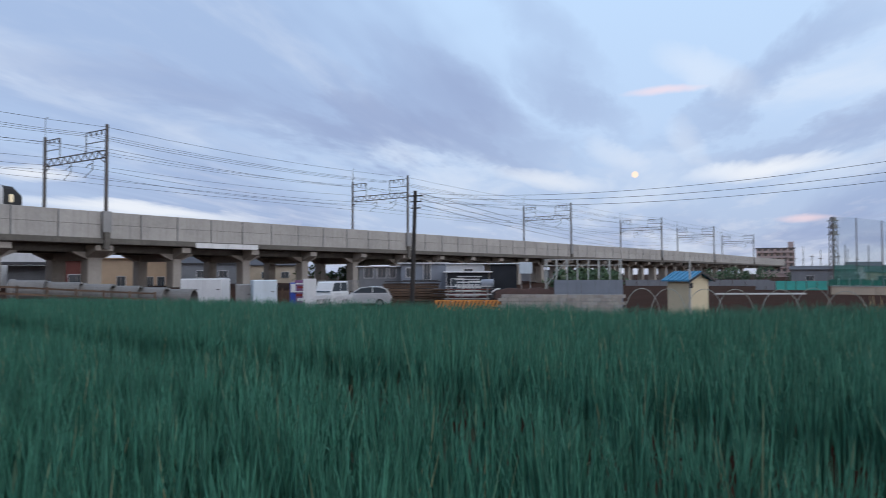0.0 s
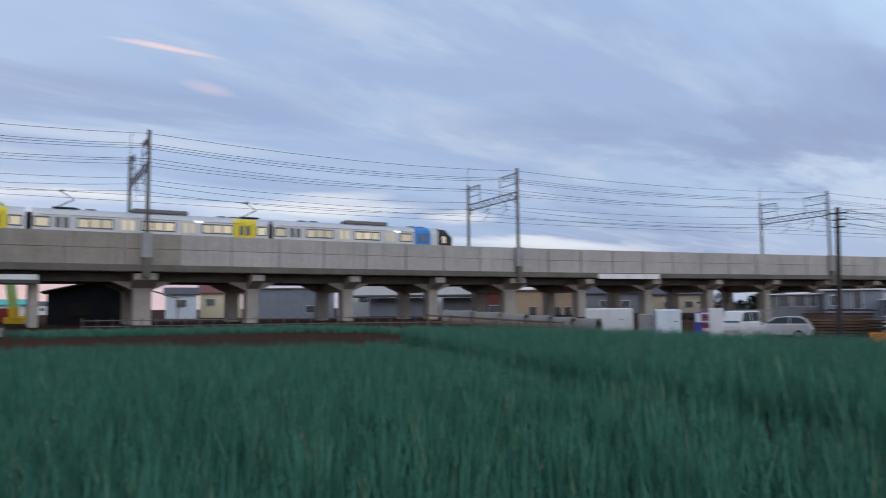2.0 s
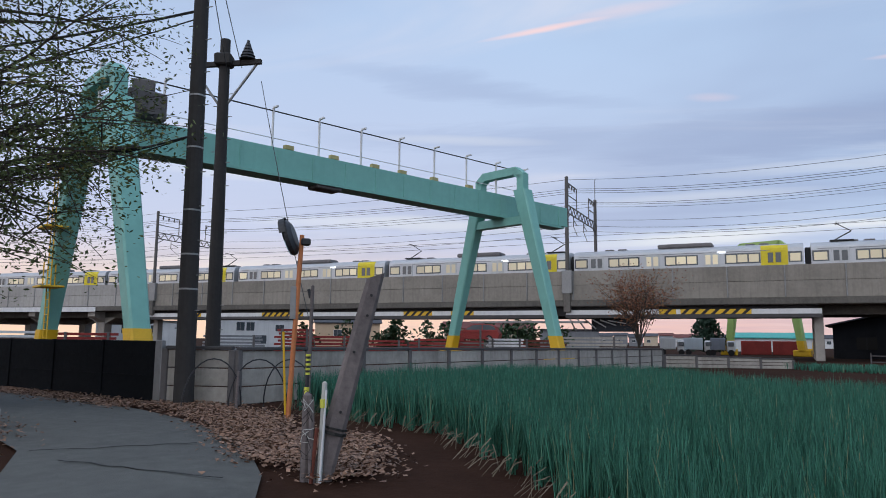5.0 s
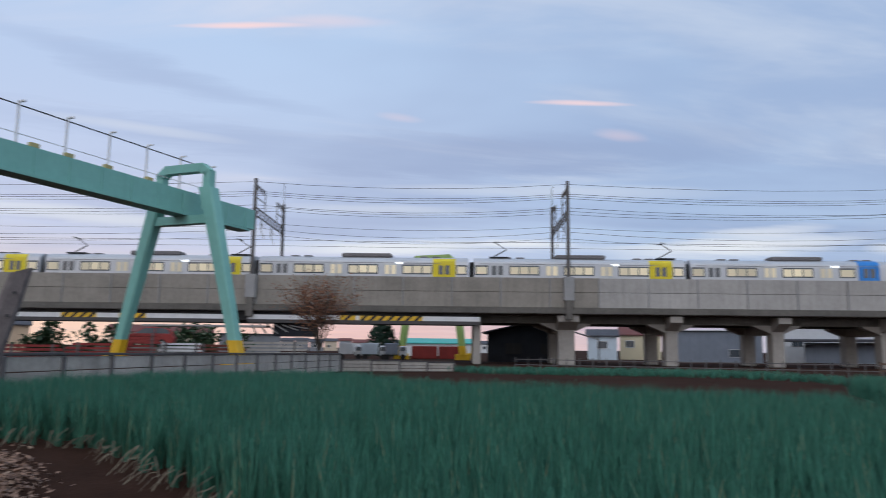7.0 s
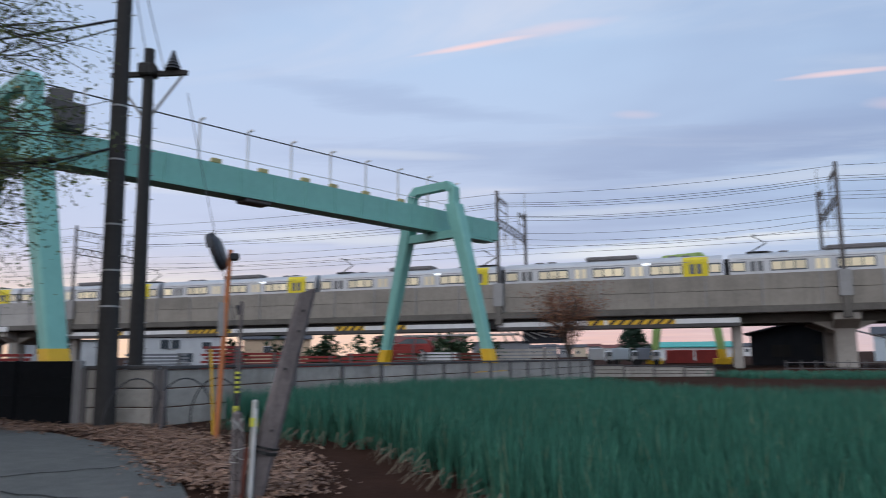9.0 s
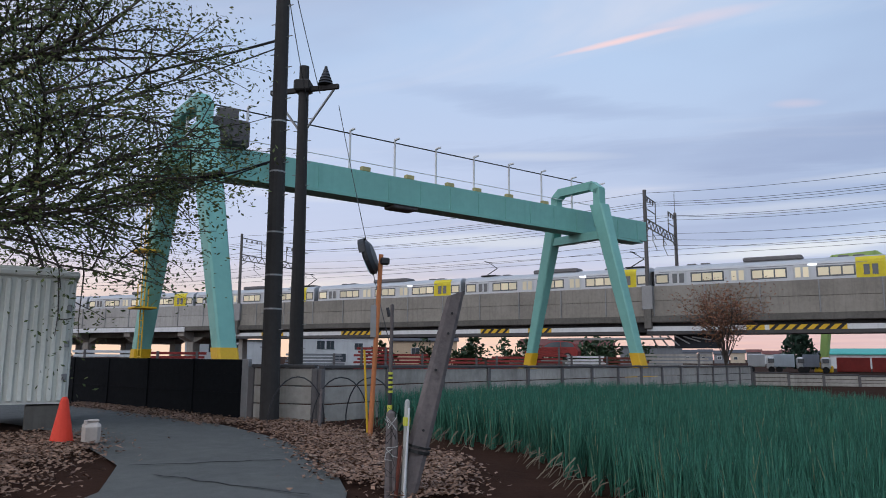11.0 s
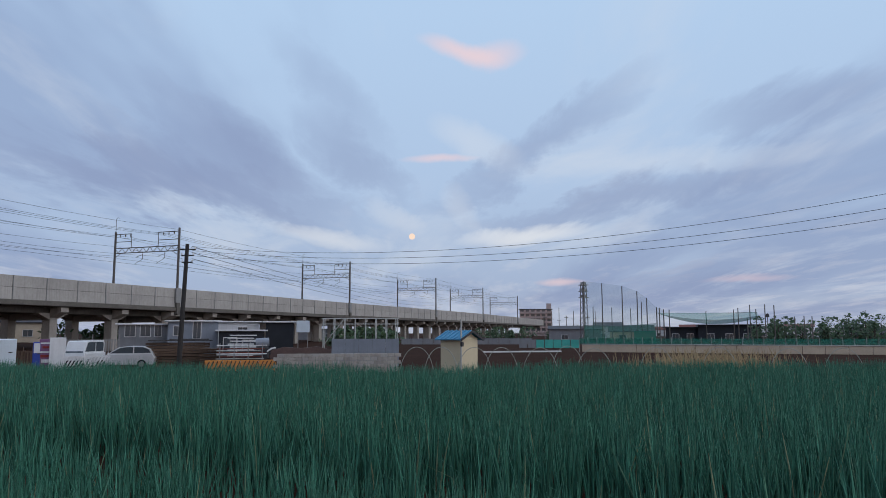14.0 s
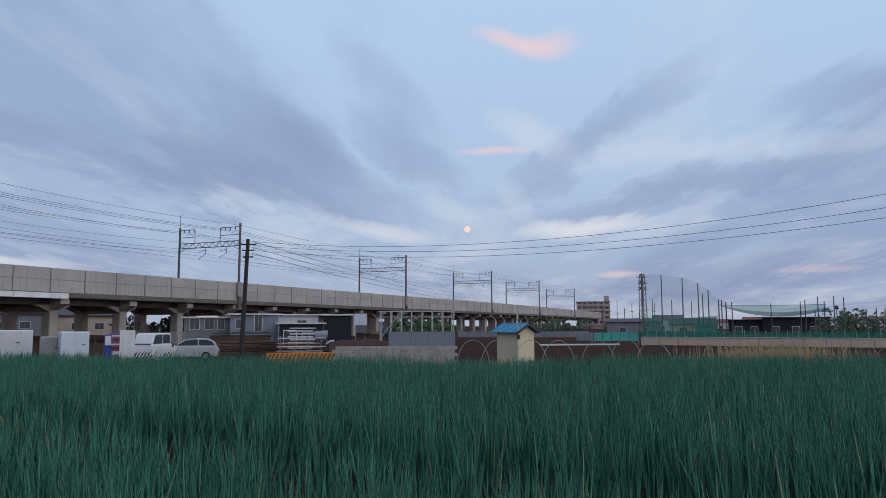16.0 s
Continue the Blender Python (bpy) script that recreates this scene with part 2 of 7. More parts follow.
    def mesh(self, name, material, smooth=False):
        me = bpy.data.meshes.new(name)
        me.from_pydata(self.v, [], self.f)
        if material:
            me.materials.append(material)
        if smooth:
            me.shade_smooth()
        me.update()
        bm = bmesh.new()
        bm.from_mesh(me)
        bmesh.ops.recalc_face_normals(bm, faces=bm.faces) if len(bm.faces) < 4000 else None
        bm.to_mesh(me)
        bm.free()
        return me


def part(name, ms, material, parent=None, label="", smooth=False):
    """Links a Mesh as one object under a thing or part."""
    ob = new(name, ms.mesh(name, material, smooth) if isinstance(ms, Mesh) else ms)
    ob.parent = parent
    if label:
        tagged(ob, label)
    return ob


def thing(name, label, category, m=None, group="", kind=""):
    """An Empty at a thing's base."""
    ob = new(name)
    ob.empty_display_size = 0.2
    if m is not None:
        ob.matrix_world = m
    return tagged(ob, label, category, group, kind)


# ---- materials ----
def material(name, colour, rough=0.7, metal=0.0, vary=0.18, scale=3.0, bump=0.15, bscale=40.0, second=None, streak=0.0, per_object=0.0, spec=0.4, grime=None):
    """A weathered surface: colour varied at two scales, fine relief, and runs of dirt if streak is set."""
    m = bpy.data.materials.new(name)
    m.use_nodes = True
    t = m.node_tree
    n = Nodes(t)
    b = t.nodes["Principled BSDF"]
    tc = t.nodes.new("ShaderNodeNewGeometry").outputs["Position"]
    c = (*colour, 1)
    lo = n.noise(tc, scale * 0.35, 4.0, 0.6)
    hi = n.noise(tc, scale * 4.0, 5.0, 0.65)
    k = n.math("ADD", n.math("MULTIPLY", lo, 0.6), n.math("MULTIPLY", hi, 0.4))
    second = second or tuple(x * 0.55 for x in colour)
    f = n.ramp(k, [(0.36, (0, 0, 0)), (0.66, (1, 1, 1))])
    col = n.mix(n.math("MULTIPLY", f, min(1.0, vary * 3)), c, (*second, 1))
    if streak:
        mp = t.nodes.new("ShaderNodeMapping")
        t.links.new(tc, mp.inputs[0])
        mp.inputs["Scale"].default_value = (2.2, 2.2, 0.12)
        s = n.noise(mp.outputs[0], 1.6, 5.0, 0.65)
        sf = n.ramp(s, [(0.50, (0, 0, 0)), (0.72, (1, 1, 1))])
        g = grime or tuple(x * 0.4 for x in colour)
        col = n.mix(n.math("MULTIPLY", sf, streak), col, (*g, 1))
    if per_object:
        oi = t.nodes.new("ShaderNodeObjectInfo").outputs["Random"]
        v = n.math("ADD", n.math("MULTIPLY", oi, per_object), 1.0 - per_object / 2)
        col = n.mix(1.0, col, n.vec(v, v, v), "MULTIPLY")
    t.links.new(col, b.inputs["Base Color"])
    b.inputs["Roughness"].default_value = rough
    b.inputs["Metallic"].default_value = metal
    b.inputs["Specular IOR Level"].default_value = spec
    rr = n.math("ADD", n.math("MULTIPLY", hi, 0.25), rough - 0.12, clamp=True)
    t.links.new(rr, b.inputs["Roughness"])
    if bump:
        bp = t.nodes.new("ShaderNodeBump")
        bp.inputs["Strength"].default_value = bump
        bp.inputs["Distance"].default_value = 0.02
        t.links.new(n.noise(tc, bscale, 4.0, 0.6), bp.inputs["Height"])
        t.links.new(bp.outputs[0], b.inputs["Normal"])
    return m


def glow(name, colour, strength):
    m = bpy.data.materials.new(name)
    m.use_nodes = True
    b = m.node_tree.nodes["Principled BSDF"]
    b.inputs["Base Color"].default_value = (*colour, 1)
    b.inputs["Emission Color"].default_value = (*colour, 1)
    b.inputs["Emission Strength"].default_value = strength
    return m


CONCRETE = material("concrete", (0.42, 0.40, 0.375), 0.85, vary=0.2, scale=0.8, streak=0.5, grime=(0.20, 0.19, 0.18), per_object=0.12)
CONC_OLD = material("concrete_brown", (0.30, 0.272, 0.235), 0.88, vary=0.25, scale=0.9, streak=0.5, grime=(0.15, 0.135, 0.115), per_object=0.15)
# grimy ledge concrete; its dark tone also stands in for shade under the deck
CONC_DARK = material("concrete_grimy_shaded", (0.15, 0.138, 0.122), 0.9, vary=0.35, scale=1.2, streak=0.6, grime=(0.07, 0.065, 0.06))
CONC_PIER = material("concrete_pier", (0.38, 0.35, 0.315), 0.85, vary=0.2, scale=1.0, streak=0.3, grime=(0.22, 0.2, 0.18))
STEEL_GREY = material("galvanised_steel", (0.30, 0.30, 0.30), 0.5, 0.6, scale=2.0)
MAST = material("mast_steel", (0.13, 0.12, 0.115), 0.6, 0.4, scale=2.0)
WIRE = material("wire", (0.07, 0.075, 0.085), 0.5, 0.5, bump=0)
SOIL = material("soil", (0.050, 0.025, 0.017), 1.0, vary=0.3, scale=1.2, second=(0.026, 0.014, 0.010), bump=0.6, bscale=14.0, spec=0.03)
STEEL_WHITE = material("white_painted_steel", (0.72, 0.72, 0.72), 0.5, vary=0.14, streak=0.25)
YELLOW = material("yellow_paint", (0.72, 0.43, 0.02), 0.5, vary=0.1)
BLACK = material("black_paint", (0.02, 0.02, 0.02), 0.6)
CRANE = material("crane_paint", (0.20, 0.46, 0.40), 0.5, vary=0.12, scale=0.7, streak=0.22, grime=(0.13, 0.30, 0.27))


# ---- ground ----
def sstep(a, b, v):
    k = min(1.0, max(0.0, (v - a) / (b - a)))
    return k * k * (3 - 2 * k)


def ground_z(x, y):
    """The yard beyond the field lies lower than the field."""
    return -1.0 * sstep(-30.0, -12.0, x) * sstep(19.0, 42.0, y) * (1 - 0.72 * sstep(6.0, 22.0, x))


def soil_sheet():
    ms = Mesh()
    xs = [-2500, -900, -300, -140] + [-100 + 4 * i for i in range(51)] + [140, 300, 900, 2500]
    ys = [-2500, -900, -300, -120, -60] + [-40 + 4 * i for i in range(46)] + [180, 300, 900, 3000]
    for y in ys:
        for x in xs:
            ms.v.append((x, y, ground_z(x, y) + (0.03 * noise.noise((x * 0.3, y * 0.3, 0)) if abs(x) < 100 and abs(y) < 140 else 0)))
    n = len(xs)
    ms.f = [(j * n + i, j * n + i + 1, (j + 1) * n + i + 1, (j + 1) * n + i) for j in range(len(ys) - 1) for i in range(n - 1)]
    return ms


tagged(part("ground", soil_sheet(), SOIL, smooth=True), "bare dark reddish-brown farmland soil", "soil", kind="structure")

# ---- the viaduct's line: its near face, seen from above ----
LINE = [(-128, -130), (-106, -76), (-88.5, -31), (-65.8, 14.2), (-52.6, 39.4), (-33.8, 72.6), (-5.4, 111.0), (27.2, 154.0), (58.5, 194.0), (86.5, 231.5), (119.5, 279.0), (158, 334)]
MASTS = LINE[1:-1]
TOP, PANEL_Z, SLAB_Z, RAIL_Z, GIRDER_Z = 7.75, 5.1, 4.5, 6.2, 3.75
WIDTH = 11.5


def smooth_line(pts, step=0.25):
    """Points of even spacing along a smooth curve through pts."""
    P = [Vector((*p, 0)) for p in pts]
    P = [P[0] * 2 - P[1]] + P + [P[-1] * 2 - P[-2]]
    raw, knots = [], []
    for k in range(1, len(P) - 2):
        knots.append(len(raw))
        for i in range(60):
            t = i / 60
            a, b, c, d = P[k - 1:k + 3]
            raw.append(0.5 * ((2 * b) + (c - a) * t + (2 * a - 5 * b + 4 * c - d) * t * t + (3 * b - a - 3 * c + d) * t ** 3))
    raw.append(P[-2])
    knots.append(len(raw) - 1)
    dist = [0.0]
    for a, b in zip(raw, raw[1:]):
        dist.append(dist[-1] + (b - a).length)
    return np.array([[p.x, p.y] for p in raw]), np.array(dist), [dist[k] for k in knots]


CURVE, DIST, KNOTS = smooth_line(LINE)
LENGTH = float(DIST[-1])
S_MAST = KNOTS[1:-1]


def via(s, back=0.0, z=0.0):
    """A place s metres along the viaduct, so far behind its near face, at height z."""
    p = Vector((np.interp(s, DIST, CURVE[:, 0]), np.interp(s, DIST, CURVE[:, 1]), 0))
    t = via_dir(s)
    return p + Vector((-t.y, t.x, 0)) * back + Vector((0, 0, z))


def via_dir(s):
    a, b = max(0, s - 2.5), min(LENGTH, s + 2.5)
    d = Vector((np.interp(b, DIST, CURVE[:, 0]) - np.interp(a, DIST, CURVE[:, 0]), np.interp(b, DIST, CURVE[:, 1]) - np.interp(a, DIST, CURVE[:, 1]), 0))
    return d.normalized()


def via_pose(s, back=0.0, z=0.0):
    """x along the line, y away from the camera."""
    t = via_dir(s)
    return pose(*via(s, back, z), 0, 0, math.degrees(math.atan2(t.y, t.x)))


def swept(s0, s1, section, step=4.0):
    """A section (back, z) swept along the line."""
    n = max(1, int((s1 - s0) / step))
    return Mesh().loft([[via(s0 + (s1 - s0) * i / n, b, z) for b, z in section] for i in range(n + 1)])


viaduct = thing("railway_viaduct", "long weathered grey concrete railway viaduct on piers", "viaduct", kind="structure")
S_END = LENGTH - 2
# underside shade is partly put into the dark colour of slab and girders
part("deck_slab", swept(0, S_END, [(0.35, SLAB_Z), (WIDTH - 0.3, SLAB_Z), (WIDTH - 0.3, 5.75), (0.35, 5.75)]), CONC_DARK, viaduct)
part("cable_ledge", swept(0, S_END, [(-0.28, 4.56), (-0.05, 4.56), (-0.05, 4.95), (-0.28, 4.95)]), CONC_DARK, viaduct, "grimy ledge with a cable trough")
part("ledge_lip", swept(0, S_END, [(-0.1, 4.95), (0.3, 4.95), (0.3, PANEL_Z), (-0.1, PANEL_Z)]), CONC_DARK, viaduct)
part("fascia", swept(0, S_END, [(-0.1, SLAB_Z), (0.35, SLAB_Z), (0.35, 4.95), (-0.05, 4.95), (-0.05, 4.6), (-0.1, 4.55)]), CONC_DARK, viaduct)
part("far_parapet", swept(0, S_END, [(WIDTH - 0.25, SLAB_Z), (WIDTH, SLAB_Z), (WIDTH, TOP), (WIDTH - 0.25, TOP)]), CONCRETE, viaduct)
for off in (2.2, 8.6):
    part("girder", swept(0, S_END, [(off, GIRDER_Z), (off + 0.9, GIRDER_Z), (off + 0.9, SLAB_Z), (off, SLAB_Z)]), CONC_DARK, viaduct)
for off in (3.6, 7.6):
    for r in (-0.53, 0.53):
        part("rail", swept(0, S_END, [(off + r - 0.04, 6.05), (off + r + 0.04, 6.05), (off + r + 0.04, RAIL_Z), (off + r - 0.04, RAIL_Z)]), MAST, viaduct)
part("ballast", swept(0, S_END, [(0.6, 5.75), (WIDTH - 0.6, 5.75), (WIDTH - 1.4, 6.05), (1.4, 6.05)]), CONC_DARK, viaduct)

# parapet panels: pieces with recessed joints, a rib at each joint and a line at mid height
PANEL = 4.38
pm = Mesh().box((PANEL / 2, 0.07, (TOP + PANEL_Z + 1.36) / 2), (PANEL - 0.018, 0.16, TOP - PANEL_Z - 1.36), bevel=0.02)
pl = Mesh().box((PANEL / 2, 0.07, PANEL_Z + 0.67), (PANEL - 0.018, 0.16, 1.335), bevel=0.02)
pr = Mesh().box((0, -0.03, (TOP + PANEL_Z) / 2), (0.11, 0.12, TOP - PANEL_Z - 0.05), bevel=0.02)
po, pq = pm.mesh("parapet_panel", CONC_OLD), pl.mesh("parapet_panel", CONC_OLD)
pm, pl, pr = pm.mesh("parapet_panel", CONCRETE), pl.mesh("parapet_panel", CONCRETE), pr.mesh("rib", STEEL_GREY)
backing = part("parapet_core", swept(0, S_END, [(0.16, PANEL_Z), (0.34, PANEL_Z), (0.34, TOP - 0.03), (0.16, TOP - 0.03)]), CONC_DARK, viaduct)
for i in range(int(S_END / PANEL)):
    for me in (pm, pl) if i * PANEL > S_MAST[3] or i * PANEL < S_MAST[1] - 2 else (po, pq):
        ob = part("parapet_panel", me, None, viaduct)
        ob.matrix_world = via_pose(i * PANEL)
    ob = part("rib", pr, None, viaduct)
    ob.matrix_world = via_pose(i * PANEL)

# piers: a pair of columns and a crosshead with haunches, on a footing
def pier_mesh(h, wide, heavy):
    ms = Mesh()
    for off in (1.75, WIDTH - 3.05):
        ms.box((0, off + 0.65, h / 2), (wide, 1.3, h), bevel=0.06)
        # haunches along the line
        for sgn in (-1, 1):
            x0, x1 = sgn * wide / 2, sgn * (wide / 2 + 1.5)
            y0, y1 = off + 0.1, off + 1.2
            ms.add([(x0, y0, h), (x0, y1, h), (x1, y0, h), (x1, y1, h), (x0, y0, h - 0.75), (x0, y1, h - 0.75), (x1, y0, h - 0.12), (x1, y1, h - 0.12)],
                   [(0, 1, 3, 2), (4, 6, 7, 5), (0, 2, 6, 4), (1, 5, 7, 3), (2, 3, 7, 6), (0, 4, 5, 1)])
    ms.box((0, WIDTH / 2, h - 0.42), (wide * 0.8, WIDTH - 3.6, 0.84))
    # cantilever bracket out to the near edge
    z0 = h - 0.05
    w = wide * (0.5 if not heavy else 0.62)
    ms.add([(-w, 0.1, z0 + 0.7), (w, 0.1, z0 + 0.7), (w, 1.8, z0 + 0.7), (-w, 1.8, z0 + 0.7), (-w, 0.1, z0 + 0.15), (w, 0.1, z0 + 0.15), (w, 1.8, z0 - 0.55), (-w, 1.8, z0 - 0.55)],
           [(0, 1, 2, 3), (4, 7, 6, 5), (0, 4, 5, 1), (1, 5, 6, 2), (2, 6, 7, 3), (3, 7, 4, 0)])
    return ms


SUBS = [5, 0, 0, 4, 5, 6, 6, 6, 6]
stations = []
for k in range(len(S_MAST) - 1):
    n = SUBS[k]
    stations += [(S_MAST[k] + (S_MAST[k + 1] - S_MAST[k]) * i / n, 1.5 if i == 0 else 1.1) for i in range(n)]
for s, wd in stations:
    p = via(s, 3)
    gz = ground_z(p.x, p.y)
    if s > S_END - 3:
        continue
    ob = part("pier", pier_mesh(GIRDER_Z - gz + 0.02, wd, wd > 1.2), CONC_PIER, viaduct)
    ob.matrix_world = via_pose(s, 0, gz)

# ---- overhead line portals ----
MAST_TOP = 16.6


def lattice(ms, a, b, h, n, r=0.05):
    """A flat truss of height h hanging under the line from a to b."""
    a, b = Vector(a), Vector(b)
    dn = Vector((0, 0, -h))
    ms.tube(a, b, r * 1.3, n=6), ms.tube(a + dn, b + dn, r * 1.3, n=6)
    for i in range(n):
        p, q = a.lerp(b, i / n), a.lerp(b, (i + 1) / n)
        ms.tube(p, (p + q) / 2 + dn, r, n=4), ms.tube((p + q) / 2 + dn, q, r, n=4)


def portal():
    t = thing("overhead_line_portal", "dark steel mast portal with lattice beam carrying railway overhead wires", "line portal", group="portals along the viaduct")
    near, far = -0.05, WIDTH + 0.1
    for y, top in ((near, MAST_TOP), (far, MAST_TOP - 0.1)):
        part("mast", Mesh().tube((0, y, 5.6), (0, y, top), 0.19, 0.16, n=10), MAST, t, smooth=False)
    bx = Mesh().box((0, -0.12, 6.75), (0.95, 0.5, 2.1), bevel=0.03)
    part("mast_bracket", bx, STEEL_GREY, t, "grey steel mast bracket on the parapet")
    part("bracket_foot", Mesh().box((0, -0.16, 4.85), (0.62, 0.55, 1.7), bevel=0.03), CONC_DARK, t)
    part("bracket_foot", Mesh().box((0, WIDTH + 0.1, 5.6), (0.8, 0.5, 2.6), bevel=0.03), CONC_DARK, t)
    ms = Mesh()
    lattice(ms, (0, near, 14.0), (0, far, 14.0), 0.75, 9)
    ms.tube((0, near, 12.6), (0, near + 1.3, 13.3), 0.05, n=5), ms.tube((0, far, 12.6), (0, far - 1.3, 13.3), 0.05, n=5)
    part("lattice_beam", ms, MAST, t)
    for y, d, ln in ((near, 1, 3.7), (far, -1, 3.0)):
        fr = Mesh()
        fr.tube((0, y, 16.1), (0, y + d * ln, 16.1), 0.06, n=6), fr.tube((0, y, 14.95), (0, y + d * ln, 14.95), 0.05, n=6)
        fr.tube((0, y + d * ln, 16.1), (0, y + d * ln, 14.0), 0.05, n=6)
        part("feeder_frame", fr, MAST, t)
        for k in range(3):
            yy = y + d * (0.9 + k * 0.95)
            part("insulator", Mesh().tube((0, yy, 16.1), (0, yy, 15.65), 0.05, n=6).tube((0, yy, 15.95), (0, yy, 15.7), 0.09, n=6), MAST, t)
    for y in (3.6, 7.6):
        c = Mesh()
        c.tube((0, y - 1.2, 13.2), (0, y - 1.2, 12.2), 0.045, n=5), c.tube((0, y - 1.2, 12.9), (0, y + 0.1, 12.55), 0.035, n=5), c.tube((0, y - 1.2, 12.25), (0, y + 0.2, 11.55), 0.03, n=5)
        part("cantilever", c, MAST, t)
    ant = Mesh().tube((0, far, MAST_TOP - 0.2), (0, far, MAST_TOP + 1.9), 0.035, n=5).line([(0, far, MAST_TOP + 1.9), (0.1, far - 0.25, MAST_TOP + 2.1), (0.1, far - 0.5, MAST_TOP + 1.95)], 0.03)
    part("lightning_rod", ant, MAST, t)
    return t


first = portal()
first.matrix_world = via_pose(S_MAST[0])
for s in S_MAST[1:]:
    copy_thing(first, via_pose(s))


def span_wire(off, z, sag, r=0.022, z1=None):
    ms = Mesh()
    for a, b in zip([S_MAST[0] - 50] + S_MAST, S_MAST):
        n = max(6, int((b - a) / 6))
        pts = [via(max(0, a + (b - a) * i / n), off, z - sag * 4 * (i / n) * (1 - i / n)) for i in range(n + 1)]
        ms.line(pts, r, n=4)
    return ms


wires = thing("overhead_wires", "thin dark overhead railway wires strung between the portals", "wires")
for off, z, sag in ((0.85, 15.6, 0.55), (1.8, 15.6, 0.55), (2.75, 15.6, 0.6), (-0.05, 16.3, 0.5), (WIDTH - 0.8, 15.6, 0.55), (WIDTH - 2.6, 15.6, 0.6), (3.7, 12.55, 0.75), (7.7, 12.55, 0.75), (3.75, 11.5, 0.06), (7.75, 11.5, 0.06), (WIDTH, 14.3, 0.5), (0.3, 14.2, 0.6)):
    part("wire", span_wire(off, z, sag), WIRE, wires)


# ---- fields of Welsh onion ----
def leaf_material(name, low, high, tip):
    m = bpy.data.materials.new(name)
    m.use_nodes = True
    t = m.node_tree
    n = Nodes(t)
    b = t.nodes["Principled BSDF"]
    g = t.nodes.new("ShaderNodeNewGeometry")
    r = g.outputs["Random Per Island"]
    c = n.ramp(r, [(0.0, low), (0.55, high), (0.965, tuple(x * 1.4 for x in high)), (0.992, tip), (1.0, tip)])
    big = n.noise(g.outputs["Position"], 0.45, 3.0)
    tuft = n.ramp(n.noise(g.outputs["Position"], 5.5, 2.0), [(0.38, (0, 0, 0)), (0.62, (1, 1, 1))])
    c = n.mix(n.math("ADD", n.math("MULTIPLY", big, 0.35), n.math("MULTIPLY", tuft, 0.4)), c, (*low, 1))
    t.links.new(c, b.inputs["Base Color"])
    b.inputs["Roughness"].default_value = 0.62
    b.inputs["Specular IOR Level"].default_value = 0.28
    return m


ONION = leaf_material("onion_leaf", (0.017, 0.078, 0.050), (0.066, 0.232, 0.158), (0.36, 0.37, 0.22))
STALK = material("onion_stalk", (0.42, 0.44, 0.30), 0.6, bump=0)
DRY = material("dried_leaf", (0.21, 0.175, 0.12), 0.8, vary=0.33, second=(0.06, 0.04, 0.028), scale=9.0, bump=0)


def inside(poly, x, y):
    c = np.zeros(len(x), bool)
    for (x0, y0), (x1, y1) in zip(poly, poly[1:] + poly[:1]):
        hit = ((y0 > y) != (y1 > y)) & (x < (x1 - x0) * (y - y0) / (y1 - y0 + 1e-12) + x0)
        c ^= hit
    return c


